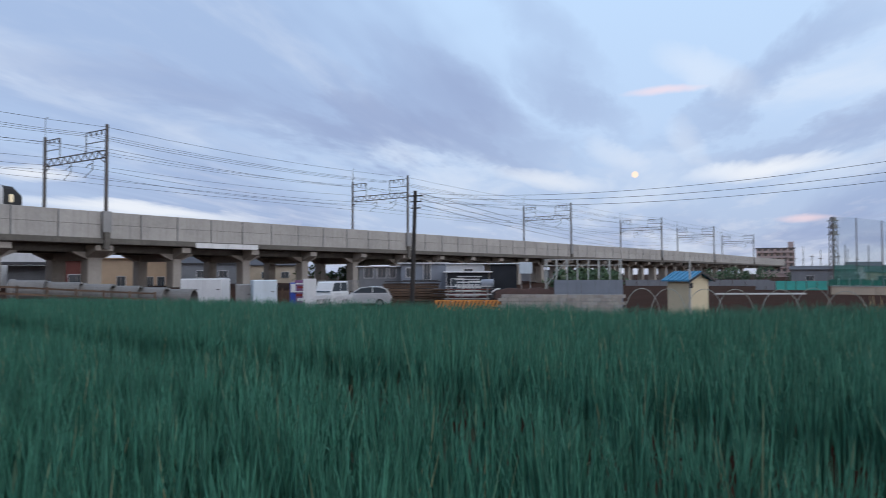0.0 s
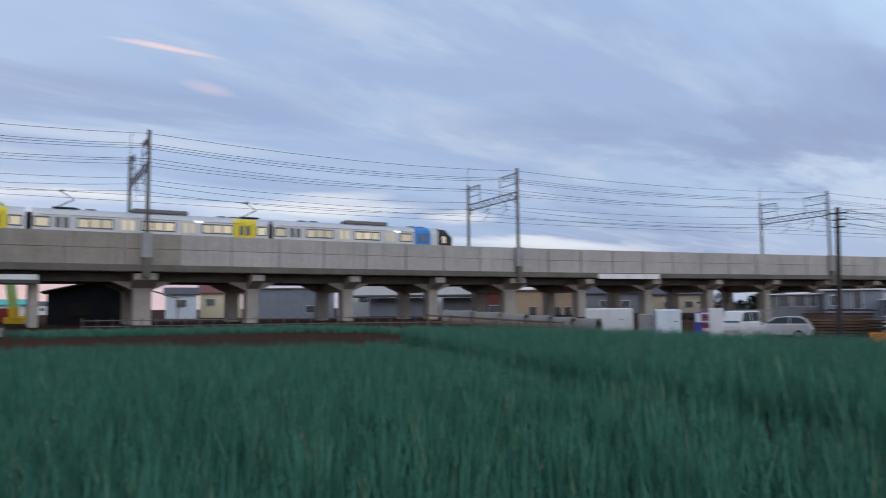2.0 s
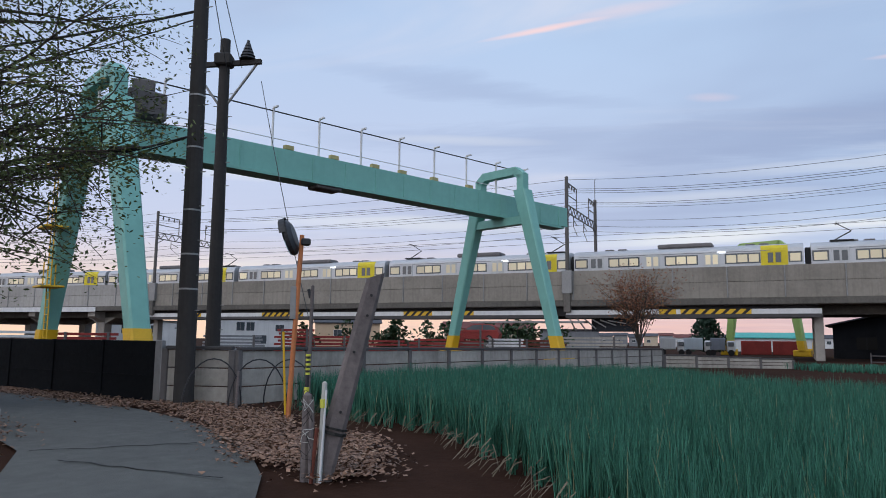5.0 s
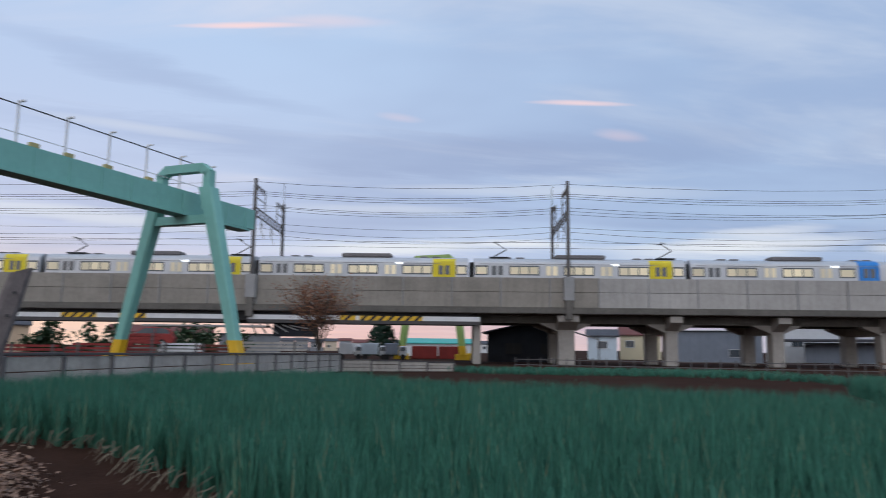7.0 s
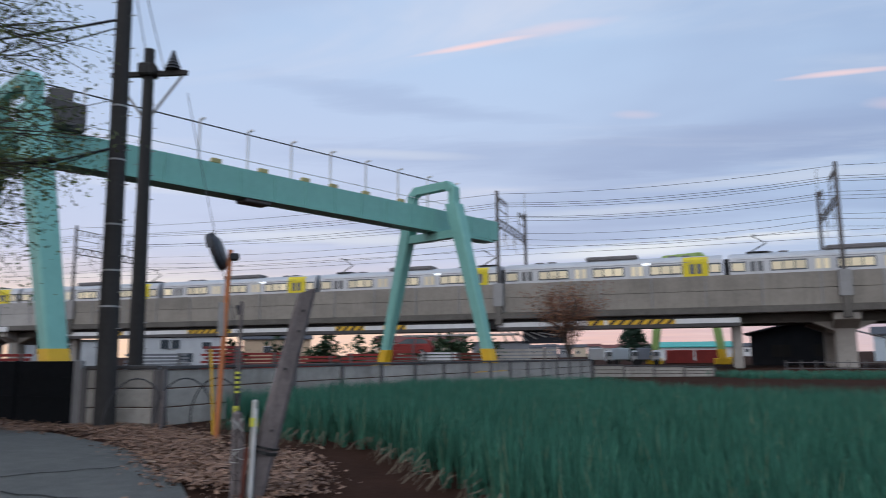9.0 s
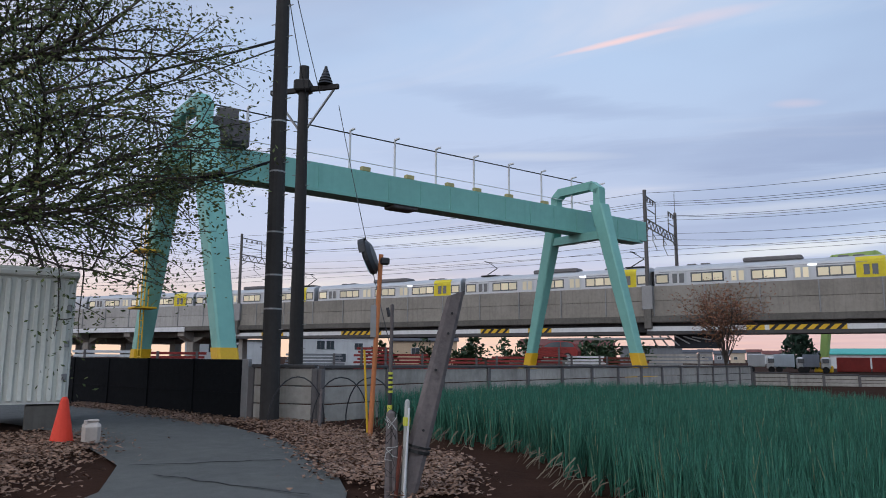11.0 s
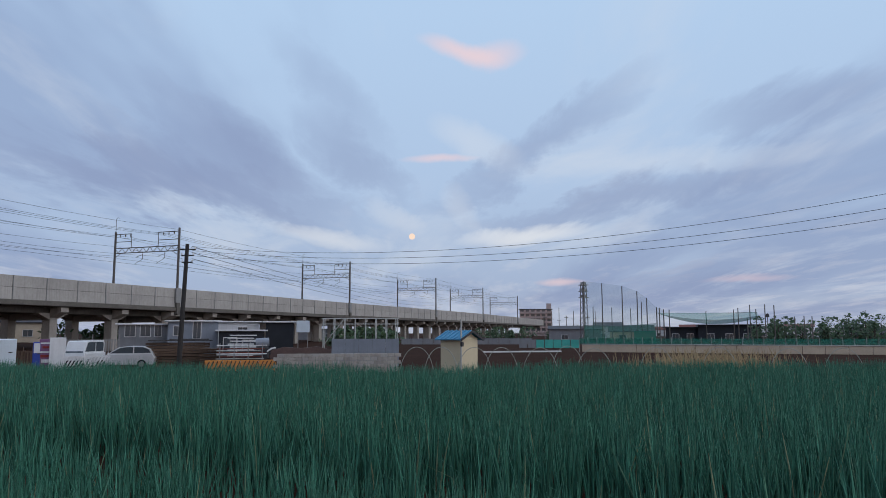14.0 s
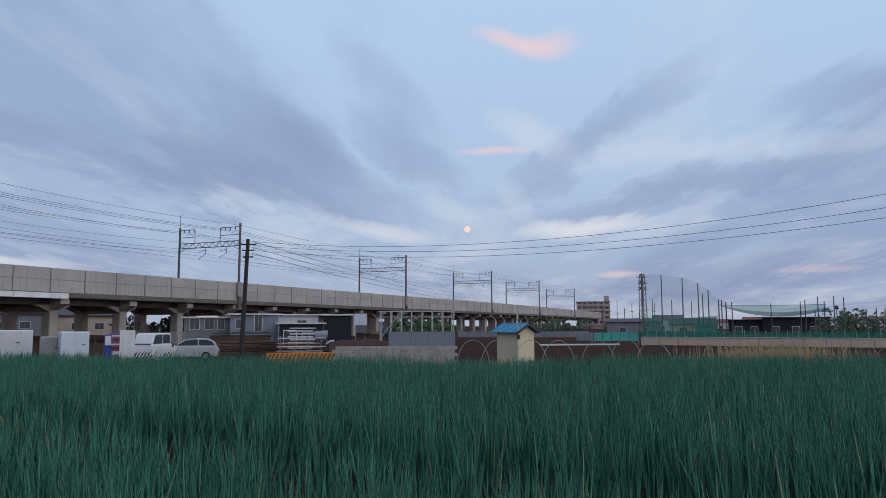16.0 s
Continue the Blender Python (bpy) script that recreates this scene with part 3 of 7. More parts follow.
def onion_patch(name, label, poly, height, leaves, along_step, row_step, seg, width, seed, skip=()):
    """Rows of onion plants in a polygon; every plant is a fan of tapering hollow leaves."""
    rng = np.random.default_rng(seed)
    u, w = np.array((0.73, -0.683)), np.array((0.683, 0.73))
    P = np.array(poly)
    a0, a1 = (P @ u).min(), (P @ u).max()
    r0, r1 = (P @ w).min(), (P @ w).max()
    A, Rr = np.meshgrid(np.arange(a0, a1, along_step), np.arange(r0, r1, row_step))
    A, Rr = A.ravel(), Rr.ravel()
    A = A + rng.normal(0, along_step * 0.4, len(A))
    Rr = Rr + rng.normal(0, row_step * 0.40, len(A))
    x, y = A * u[0] + Rr * w[0], A * u[1] + Rr * w[1]
    ok = inside(poly, x, y) & (rng.random(len(x)) > 0.05)
    for bad in skip:
        ok &= ~inside(bad, x, y)
    x, y = np.repeat(x[ok], leaves), np.repeat(y[ok], leaves)
    n = len(x)
    # uneven growth: every tuft of a hand's width or two has its own height
    cell = rng.normal(0, 1, (97, 89))
    tuft = cell[(np.floor(x / 0.17).astype(int)) % 97, (np.floor(y / 0.17).astype(int)) % 89]
    patchy = 0.5 + 0.5 * np.sin(x * 0.9 + 1.3) * np.sin(y * 0.7 + 0.4) * np.cos(x * 0.23 - y * 0.31)
    h = height * (0.82 + 0.10 * patchy + 0.062 * tuft + rng.normal(0, 0.045, n)).clip(0.4, 1.2)
    az = rng.uniform(0, 2 * np.pi, n)
    lean = np.abs(rng.normal(0.08, 0.09, n)).clip(0, 0.45)
    bend = np.abs(rng.normal(0.0, 0.09, n)).clip(0, 0.7)
    flop = rng.random(n) < 0.018
    bend[flop] += 0.9
    rad = width * rng.uniform(0.7, 1.25, n)
    gz = np.array([ground_z(a, b) for a, b in zip(x, y)]) if y.max() > 19 else np.zeros(n)
    lv = np.linspace(0, 1, seg + 1)
    prof = np.interp(lv, [0, 0.15, 0.55, 0.85, 1], [0.7, 0.92, 1.0, 0.82, 0.16])
    V = np.zeros((n, seg + 1, 3, 3))
    for k, t in enumerate(lv):
        out = h * (lean * t + bend * t ** 2.6 * 0.55) + 0.02
        zz = h * (t - bend * 0.35 * t ** 3)
        cx, cy = x + np.cos(az) * out, y + np.sin(az) * out
        for j in range(3):
            an = az + j * 2 * np.pi / 3
            V[:, k, j, 0] = cx + np.cos(an) * rad * prof[k]
            V[:, k, j, 1] = cy + np.sin(an) * rad * prof[k]
            V[:, k, j, 2] = gz + zz
    V = V.reshape(-1, 3)
    per = (seg + 1) * 3
    F = []
    for k in range(seg):
        for j in range(3):
            j2 = (j + 1) % 3
            F.append((k * 3 + j, k * 3 + j2, (k + 1) * 3 + j2, (k + 1) * 3 + j))
    F = (np.array(F)[None] + (np.arange(n) * per)[:, None, None]).reshape(-1, 4)
    me = bpy.data.meshes.new(name)
    me.vertices.add(len(V)), me.loops.add(F.size), me.polygons.add(len(F))
    me.vertices.foreach_set("co", V.ravel())
    me.loops.foreach_set("vertex_index", F.ravel().astype(np.int32))
    me.polygons.foreach_set("loop_start", np.arange(0, F.size, 4, dtype=np.int32))
    me.polygons.foreach_set("use_smooth", np.ones(len(F), bool))
    me.materials.append(ONION)
    me.update(calc_edges=True)
    return tagged(new(name, me), label, "onion field", kind="stuff")


NEAR_FIELD = [(-14.2, -2.3), (-11.6, -0.5), (-10.6, 0.5), (-8.3, 0.9), (-6.2, 1.3), (-2.0, 1.5), (3.2, 1.4), (3.6, 1.45), (-6.0, 10.4), (-8.6, 12.1), (-10.6, 10.4), (-14.6, 7.6), (-21.5, 6.4), (-20.5, 2.2), (-16.2, -1.2)]
FAR_FIELD = [(-5.9, 11.95), (4.95, 1.85), (14, 1.5), (17, 12.6), (10.4, 15.6), (6.5, 15.2), (4.8, 14.9), (1.5, 16.9), (-2.6, 19.0), (-5.7, 21.0), (-9.6, 22.6), (-15.0, 26.5), (-18.0, 26.5), (-9.4, 15.6)]
onion_patch("onion_field", "dense field of dark blue-green Welsh onions in rows", NEAR_FIELD, 0.78, 10, 0.046, 0.5, 3, 0.0062, 1)
onion_patch("onion_field", "further plot of dark blue-green Welsh onions past a furrow", FAR_FIELD, 0.78, 8, 0.058, 0.56, 2, 0.0074, 2)
STRIP = [(-39.5, 20.2), (-34.5, 20.0), (-25.2, 33.2), (-23.0, 33.9), (-25.5, 37.5), (-33.0, 32.5)]
onion_patch("onion_field", "narrow plot of low green onions beyond bare soil", STRIP, 0.42, 4, 0.16, 0.6, 2, 0.02, 3)


def fallen_leaves():
    """Dried leaves and pale stalks pulled down along the field's edge."""
    rng = random.Random(5)
    ms = Mesh()
    edge = [Vector((*p, 0)) for p in NEAR_FIELD[:6]]
    for a, b in zip(edge, edge[1:]):
        side = Vector((b.y - a.y, a.x - b.x, 0)).normalized()
        for i in range(int((b - a).length * 13)):
            p = a.lerp(b, rng.random()) + side * rng.uniform(-0.14, 0.16)
            d = (side * rng.uniform(0.2, 1) + Vector((rng.uniform(-1, 1), rng.uniform(-1, 1), 0)) * 0.7).normalized()
            n = d.cross(Vector((0, 0, 1)))
            ln, wd = rng.uniform(0.12, 0.34), rng.uniform(0.004, 0.010)
            z0 = rng.uniform(0.1, 0.3)
            pts = []
            for t in (0, 0.4, 0.75, 1):
                c = p + d * ln * t + Vector((0, 0, max(0.012, z0 * (1 - t * 1.15) + 0.05 * math.sin(3 * t))))
                pts += [c - n * wd * (1 - 0.6 * t), c + n * wd * (1 - 0.6 * t) + Vector((0, 0, 0.006))]
            ms.add(pts, [(0, 1, 3, 2), (2, 3, 5, 4), (4, 5, 7, 6)])
    return ms


tagged(part("dried_onion_leaves", fallen_leaves(), DRY), "pale dried onion leaves drooping along the field edge", "dried leaves", kind="stuff")

# ---- lane and litter ----
ASPHALT = material("asphalt", (0.115, 0.115, 0.105), 0.85, vary=0.3, scale=1.1, second=(0.068, 0.068, 0.064), bump=0.5, bscale=90, spec=0.35)
R_EDGE = [(14, -0.4), (4, -0.5), (-4, -0.9), (-7.3, -1.4), (-9.0, -1.9), (-10.9, -2.8), (-12.4, -3.8), (-13.8, -4.9), (-15.6, -6.7), (-18.0, -9.8), (-20.5, -14), (-24, -22)]
L_EDGE = [(14, -4.4), (4, -4.2), (-4, -3.6), (-7.1, -3.8), (-8.8, -4.5), (-9.7, -5.2), (-10.8, -6.1), (-12.2, -7.2), (-13.6, -9.0), (-15.2, -11.6), (-17.2, -15.2), (-20.4, -23)]
lane = Mesh()
for (x0, y0), (x1, y1) in zip(R_EDGE, L_EDGE):
    for k in range(5):
        t = k / 4
        lane.v.append((x0 + (x1 - x0) * t, y0 + (y1 - y0) * t, 0.035 + 0.03 * math.sin(math.pi * t)))
lane.f = [(j * 5 + k, j * 5 + k + 1, j * 5 + 6 + k, j * 5 + 5 + k) for j in range(len(R_EDGE) - 1) for k in range(4)]
tagged(part("road", lane, ASPHALT, smooth=True), "narrow worn grey asphalt lane bending past the field", "road", kind="structure")
crack = Mesh()
for a, b in (((-7.0, -1.7), (-8.0, -3.7)), ((-9.3, -2.6), (-8.6, -4.2))):
    p = Vector((*a, 0.072))
    for i in range(9):
        q = Vector((*a, 0.072)).lerp(Vector((*b, 0.072)), (i + 1) / 9) + Vector((random.uniform(-0.06, 0.06), random.uniform(-0.06, 0.06), 0))
        crack.beam(p, q, 0.022, 0.004)
        p = q
part("crack", crack, BLACK, bpy.data.objects["road"])
LITTER = leaf_material("leaf_litter", (0.12, 0.066, 0.045), (0.29, 0.175, 0.118), (0.44, 0.31, 0.21))


def litter(n, areas, seed):
    rng = random.Random(seed)
    ms = Mesh()
    for _ in range(n):
        (x0, y0), (x1, y1), wd = rng.choice(areas)
        t = rng.random()
        x, y = x0 + (x1 - x0) * t + rng.gauss(0, wd), y0 + (y1 - y0) * t + rng.gauss(0, wd)
        a, s = rng.uniform(0, 6.28), rng.uniform(0.022, 0.045)
        c, d = math.cos(a) * s, math.sin(a) * s
        z = rng.uniform(0.03, 0.085)
        k = [rng.uniform(0.0, 0.035) for _ in range(4)]
        ms.add([(x + c, y + d, z + k[0]), (x - d * 0.6, y + c * 0.6, z + k[1]), (x - c, y - d, z + k[2]), (x + d * 0.6, y - c * 0.6, z + k[3])], [(0, 1, 2), (0, 2, 3)])
    return ms


AREAS = [((-8.0, -1.25), (-13.5, -3.4), 0.28), ((-8.6, -1.3), (-13.5, -3.2), 0.3), ((-11.5, -2.2), (-15.0, -4.6), 0.35), ((-14.2, -5.0), (-19.5, -11.0), 0.3), ((-9.6, -6.2), (-11.5, -7.4), 0.45), ((-9.0, -5.9), (-10.6, -7.6), 0.5), ((-6.5, -5.2), (-9.8, -6.8), 0.5), ((-7.3, -0.6), (-10.2, -1.0), 0.26)]
tagged(part("leaf_litter", litter(33000, AREAS, 9), LITTER), "carpet of brown fallen leaves along the lane", "leaf litter", kind="stuff")

# ---- precast wall along the field ----
WALLC = material("wall_concrete", (0.42, 0.39, 0.35), 0.9, vary=0.3, scale=1.5, streak=0.45, grime=(0.13, 0.12, 0.11), per_object=0.2)
POSTC = material("wall_post_dark", (0.13, 0.12, 0.12), 0.85, vary=0.2)
FENCE_BLACK = material("black_sheet", (0.008, 0.009, 0.011), 0.85, vary=0.2, scale=2, spec=0.08)
COPING = material("wall_coping_dark", (0.075, 0.07, 0.07), 0.8, vary=0.2)


def panel_wall(name, label, a, b, bays, h0, h1, rows=5):
    t = thing(name, label, "wall", kind="structure")
    a, b = Vector((*a, 0)), Vector((*b, 0))
    ln = (b - a).length / bays
    ang = math.degrees(math.atan2(b.y - a.y, b.x - a.x))
    for i in range(bays):
        p = a.lerp(b, (i + 0.5) / bays)
        h = h0 + (h1 - h0) * (i + 0.5) / bays
        ph = (h - 0.06) / rows
        for r in range(rows):
            part("panel", Mesh().box((p.x, p.y, ph * (r + 0.5)), (ln - 0.05, 0.06, ph - 0.024), ang, bevel=0.01), WALLC, t)
        part("coping", Mesh().box((p.x, p.y, h - 0.02), (ln - 0.01, 0.15, 0.07), ang, bevel=0.012), COPING, t)
    for i in range(bays + 1):
        p = a.lerp(b, i / bays)
        h = h0 + (h1 - h0) * i / bays
        part("wall_post", Mesh().box((p.x, p.y, (h - 0.055) / 2), (0.13, 0.17, h - 0.06), ang, bevel=0.015), POSTC, t)
    return t


panel_wall("wall_west", "weathered precast concrete panel wall with dark posts", (-15.1, -3.5), (-39.6, 13.7), 15, 1.16, 1.02, 3)
panel_wall("wall_corner", "short stretch of stained concrete panel wall", (-15.45, -5.05), (-15.12, -3.6), 1, 1.18, 1.16, 3)
panel_wall("wall_far", "low brown-stained concrete panel wall", (-39.7, 13.9), (-38.8, 20.6), 4, 0.72, 0.55, 3)

gate = thing("black_fence", "black sheet fence panels on steel posts beside the lane", "fence")
ga, gb = Vector((-15.5, -5.2, 0)), Vector((-21.4, -13.4, 0))
gang = math.degrees(math.atan2(gb.y - ga.y, gb.x - ga.x))
for i in range(5):
    p = ga.lerp(gb, (i + 0.5) / 5)
    part("fence_panel", Mesh().box((p.x, p.y, 0.66), (1.98, 0.04, 1.24), gang, bevel=0.012).box((p.x, p.y, 0.55), (1.98, 0.07, 0.03), gang).box((p.x, p.y, 0.95), (1.98, 0.06, 0.02), gang), FENCE_BLACK, gate)
for i in range(6):
    p = ga.lerp(gb, i / 5)
    part("fence_post", Mesh().box((p.x, p.y, 0.64), (0.09 if i else 0.22, 0.1, 1.3), gang, bevel=0.01), FENCE_BLACK if i else STEEL_GREY, gate)

# ---- gantry crane ----
P1, P2 = Vector((-28.9, -12.6, 0)), Vector((-44.68, 5.5, 0))
G = (P2 - P1).normalized()
SIDE = Vector((-G.y, G.x, 0)) * -1
SIDE = SIDE if SIDE.x > 0 else -SIDE
GZ0, GZ1 = 9.0, 10.3
LIME = material("lime_paint", (0.36, 0.52, 0.16), 0.5, vary=0.12, scale=0.8, streak=0.2)


def crane(name, label, p1, p2, over1, over2, z0, z1, paint, spread, half_top):
    """A gantry crane: two A-frames, a box girder with a walkway, a portal over each frame."""
    t = thing(name, label, "gantry crane")
    g = (p2 - p1).normalized()
    s = Vector((g.y, -g.x, 0))
    a, b = p1 - g * over1, p2 + g * over2
    zc = (z0 + z1) / 2
    part("girder", Mesh().beam(a + Vector((0, 0, zc)), b + Vector((0, 0, zc + 0.12)), 0.62, z1 - z0), paint, t)
    fl = Mesh()
    for off in (-0.5, 0.5):
        fl.beam(a + s * off * 0.9 + Vector((0, 0, z0 - 0.03)), b - g * 1.0 + s * off * 0.9 + Vector((0, 0, z0 - 0.03)), 0.18, 0.14)
    fl.beam(a + Vector((0, 0, z0 - 0.05)), b - g * 0.6 + Vector((0, 0, z0 - 0.05)), 0.95, 0.09)
    part("bottom_flange", fl, paint, t)
    n = int((b - a).length / 1.9)
    for i in range(n):
        p = a.lerp(b, (i + 0.5) / n)
        part("stiffener", Mesh().box((p.x, p.y, zc), (0.70, 0.05, z1 - z0 - 0.1), math.degrees(math.atan2(s.y, s.x)), bevel=0.01), paint, t)
    for base, inner in ((p1, 1), (p2, -1)):
        for sg in (-1, 1):
            sp = spread * (1.24 if inner > 0 else 1.0)
            foot, head = base + s * sg * sp + Vector((0, 0, 0.75)), base + s * sg * half_top + Vector((0, 0, z1 + 0.2))
            leg = Mesh()
            k0, k1 = (0.36, 0.52) if inner > 0 else (0.29, 0.46)
            rings = []
            for p, k in ((foot, k0), (head, k1)):
                rings.append([p + s * k * x + g * k * 0.9 * y for x, y in ((-1, -0.8), (-0.8, -1), (0.8, -1), (1, -0.8), (1, 0.8), (0.8, 1), (-0.8, 1), (-1, 0.8))])
            leg.loft(rings)
            part("leg", leg, paint, t)
            d = (head - foot).normalized()
            fp = Mesh()
            lo, hi = foot - d * 0.1, foot + d * 0.95
            fp.loft([[p + s * (k0 + 0.05) * x + g * (k0 * 0.9 + 0.05) * y for x, y in ((-1, -0.8), (-0.8, -1), (0.8, -1), (1, -0.8), (1, 0.8), (0.8, 1), (-0.8, 1), (-1, 0.8))] for p in (lo, hi)])
            part("yellow_foot", fp, YELLOW, t, "yellow painted leg foot")
            bg_ = base + s * sg * sp
            part("wheel_bogie", Mesh().box((bg_.x, bg_.y, 0.36), (1.9, 0.5, 0.7), math.degrees(math.atan2(s.y, s.x)), bevel=0.06), YELLOW, t)
        # portal above the girder
        q = Mesh()
        hz = z1 + 1.45
        pts = [base + s * -half_top + Vector((0, 0, z0 + 0.3)), base + s * -half_top + Vector((0, 0, hz - 0.35)), base + s * -(half_top - 0.45) + Vector((0, 0, hz)), base + s * (half_top - 0.45) + Vector((0, 0, hz)), base + s * half_top + Vector((0, 0, hz - 0.35)), base + s * half_top + Vector((0, 0, z0 + 0.3))]
        for m0, m1 in zip(pts, pts[1:]):
            dd = (m1 - m0).normalized() * 0.2
            q.beam(m0 - dd * 0.5, m1 + dd * 0.5, 0.5, 0.52, upv=g)
        part("portal_frame", q, paint, t)
        part("cross_beam", Mesh().beam(base - s * (half_top + 0.3) + Vector((0, 0, z0 - 0.35)), base + s * (half_top + 0.3) + Vector((0, 0, z0 - 0.35)), 0.55, 0.5), paint, t)
    return t, a, b, g, s


main_crane, ca0, cb0, cg, cs_ = crane("gantry_crane", "turquoise steel gantry crane with yellow feet over a yard", P1, P2, 0.9, 6.4, GZ0, GZ1, CRANE, 4.4, 1.75)
# walkway rail with tall posts carrying a cable, on the camera's side
wk = (cs_ if cs_.dot(-P1) > 0 else -cs_) * -0.45
cable_pts = []
for i in range(11):
    p = P1.lerp(P2, i / 9) + wk + Vector((0, 0, GZ1 + 0.05 + 0.12 * i / 9))
    part("rail_post", Mesh().box((p.x, p.y, p.z + 1.05), (0.09, 0.09, 2.1), 45, bevel=0.01).beam(p + Vector((0, 0, 2.1)), p + wk * -0.9 + Vector((0, 0, 2.1)), 0.1, 0.08), STEEL_WHITE, main_crane)
    cable_pts.append(p + Vector((0, 0, 1.95)))
part("cable", Mesh().line(cable_pts, 0.035), BLACK, main_crane)
part("handrail", Mesh().line([p + Vector((0, 0, -1.35)) for p in cable_pts], 0.022), STEEL_WHITE, main_crane)
for f in (0.36, 0.47, 0.58, 0.66, 0.76, 0.88):
    p = P1.lerp(P2, f) + Vector((0, 0, GZ1 + 0.22))
    part("sheave_box", Mesh().box(p, (0.5, 0.24, 0.22), math.degrees(math.atan2(cg.y, cg.x)), bevel=0.02), material("ochre_box", (0.42, 0.36, 0.16), 0.6) if f == 0.36 else bpy.data.materials["ochre_box"], main_crane)
w0 = P1 + cg * 1.6 + Vector((0, 0, GZ1))
part("winch", Mesh().box((w0.x, w0.y, w0.z + 0.6), (1.6, 1.3, 1.2), math.degrees(math.atan2(cg.y, cg.x)), bevel=0.08).tube(w0 + Vector((0, 0, 0.5)) - cs_ * 1.0, w0 + Vector((0, 0, 0.5)) + cs_ * 1.0, 0.42, n=14).box((w0.x, w0.y, w0.z + 1.45), (0.9, 0.9, 0.5), 20, bevel=0.05), POSTC, main_crane)
part("junction_box", Mesh().box(P1 + cg * 3.6 + Vector((0, 0, GZ0 + 0.7)) + wk * -1.0, (0.5, 0.25, 0.5), 45, bevel=0.03), STEEL_GREY, main_crane)
hook = P1.lerp(P2, 0.45)
part("trolley", Mesh().box((hook.x, hook.y, GZ0 - 0.17), (1.5, 0.9, 0.22), math.degrees(math.atan2(cg.y, cg.x)), bevel=0.05), POSTC, main_crane)
# ladder on the far leg of the first frame
lf = P1 - cs_ * 3.2 + cg * -0.6
lad = Mesh()
for o in (-0.25, 0.25):
    lad.tube(lf + cs_ * o + Vector((0, 0, 0.8)), lf + cs_ * o + Vector((0, 0, 8.6)), 0.03, n=5)
for k in range(24):
    lad.tube(lf - cs_ * 0.25 + Vector((0, 0, 1 + k * 0.31)), lf + cs_ * 0.25 + Vector((0, 0, 1 + k * 0.31)), 0.018, n=4)
part("ladder", lad, YELLOW, main_crane)
for z in (3.4, 5.9, 8.5):
    part("ladder_platform", Mesh().box((lf.x, lf.y, z), (1.3, 0.9, 0.08), 40, bevel=0.01).tube(lf + Vector((0.5, 0, z)), lf + Vector((0.5, 0, z + 1.0)), 0.03, n=5).tube(lf + Vector((-0.5, 0, z)), lf + Vector((-0.5, 0, z + 1.0)), 0.03, n=5), YELLOW, main_crane)


# ---- height-limit girders along the viaduct's lower edge ----
def stripe_bar(s0, s1, stripes):
    t = thing("height_limit_girder", "white steel girder with yellow and black warning stripes under the viaduct", "girder", group="girders under the viaduct")
    zc, hh = 3.98, 0.42
    part("girder_body", swept(s0, s1, [(-0.02, zc - hh / 2), (0.2, zc - hh / 2), (0.2, zc + hh / 2), (-0.02, zc + hh / 2)]), STEEL_WHITE, t)
    part("lower_flange", swept(s0, s1, [(-0.12, zc - hh / 2 - 0.3), (0.5, zc - hh / 2 - 0.3), (0.5, zc - hh / 2), (-0.12, zc - hh / 2)]), COPING, t)
    for a, b in stripes:
        part("stripe_field", swept(a, b, [(-0.045, zc - hh / 2), (-0.02, zc - hh / 2), (-0.02, zc + hh / 2), (-0.045, zc + hh / 2)]), YELLOW, t)
        n = int((b - a) / 0.72)
        for i in range(n):
            s = a + (b - a) * (i + 0.5) / n
            p = [via(s + d, -0.055, z) for d, z in ((-0.38, zc - hh / 2), (-0.05, zc - hh / 2), (0.38, zc + hh / 2), (0.05, zc + hh / 2))]
            q = [via(s + d, -0.046, z) for d, z in ((-0.38, zc - hh / 2), (-0.05, zc - hh / 2), (0.38, zc + hh / 2), (0.05, zc + hh / 2))]
            part("stripe", Mesh().loft([p, q]), BLACK, t)
    return t


def s_at(yaw, back=0.0):
    """How far along the viaduct it stands in that direction from the origin."""
    ss = np.arange(0, LENGTH, 0.25)
    best = None
    for s in ss:
        p = via(float(s), back)
        a = math.degrees(math.atan2(-p.x, p.y))
        if best is None or abs(a - yaw) < best[0]:
            best = (abs(a - yaw), float(s))
    return best[1]


stripe_bar(s_at(110.5), s_at(79.0), [(s_at(107.5), s_at(107.5) + 3.4), (s_at(101.5), s_at(101.5) + 5.5), (s_at(90.6), s_at(90.6) + 3.2), (s_at(87.0), s_at(87.0) + 2.4)])
stripe_bar(s_at(78.0), s_at(60.0), [(s_at(71.0), s_at(71.0) + 1.4), (s_at(69.6), s_at(69.6) + 5.6)])
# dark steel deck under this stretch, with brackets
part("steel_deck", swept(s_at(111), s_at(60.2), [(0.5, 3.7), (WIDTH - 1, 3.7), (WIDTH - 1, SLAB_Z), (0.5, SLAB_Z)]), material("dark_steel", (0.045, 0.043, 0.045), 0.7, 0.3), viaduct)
for yw in (60.2, 109.5):
    s = s_at(yw)
    q = Mesh().box((0, 1.4, 1.9), (0.7, 0.9, 3.8), bevel=0.05).box((0, 7.5, 1.9), (0.7, 0.9, 3.8), bevel=0.05)
    part("pier", q, CONC_PIER, viaduct).matrix_world = via_pose(s)

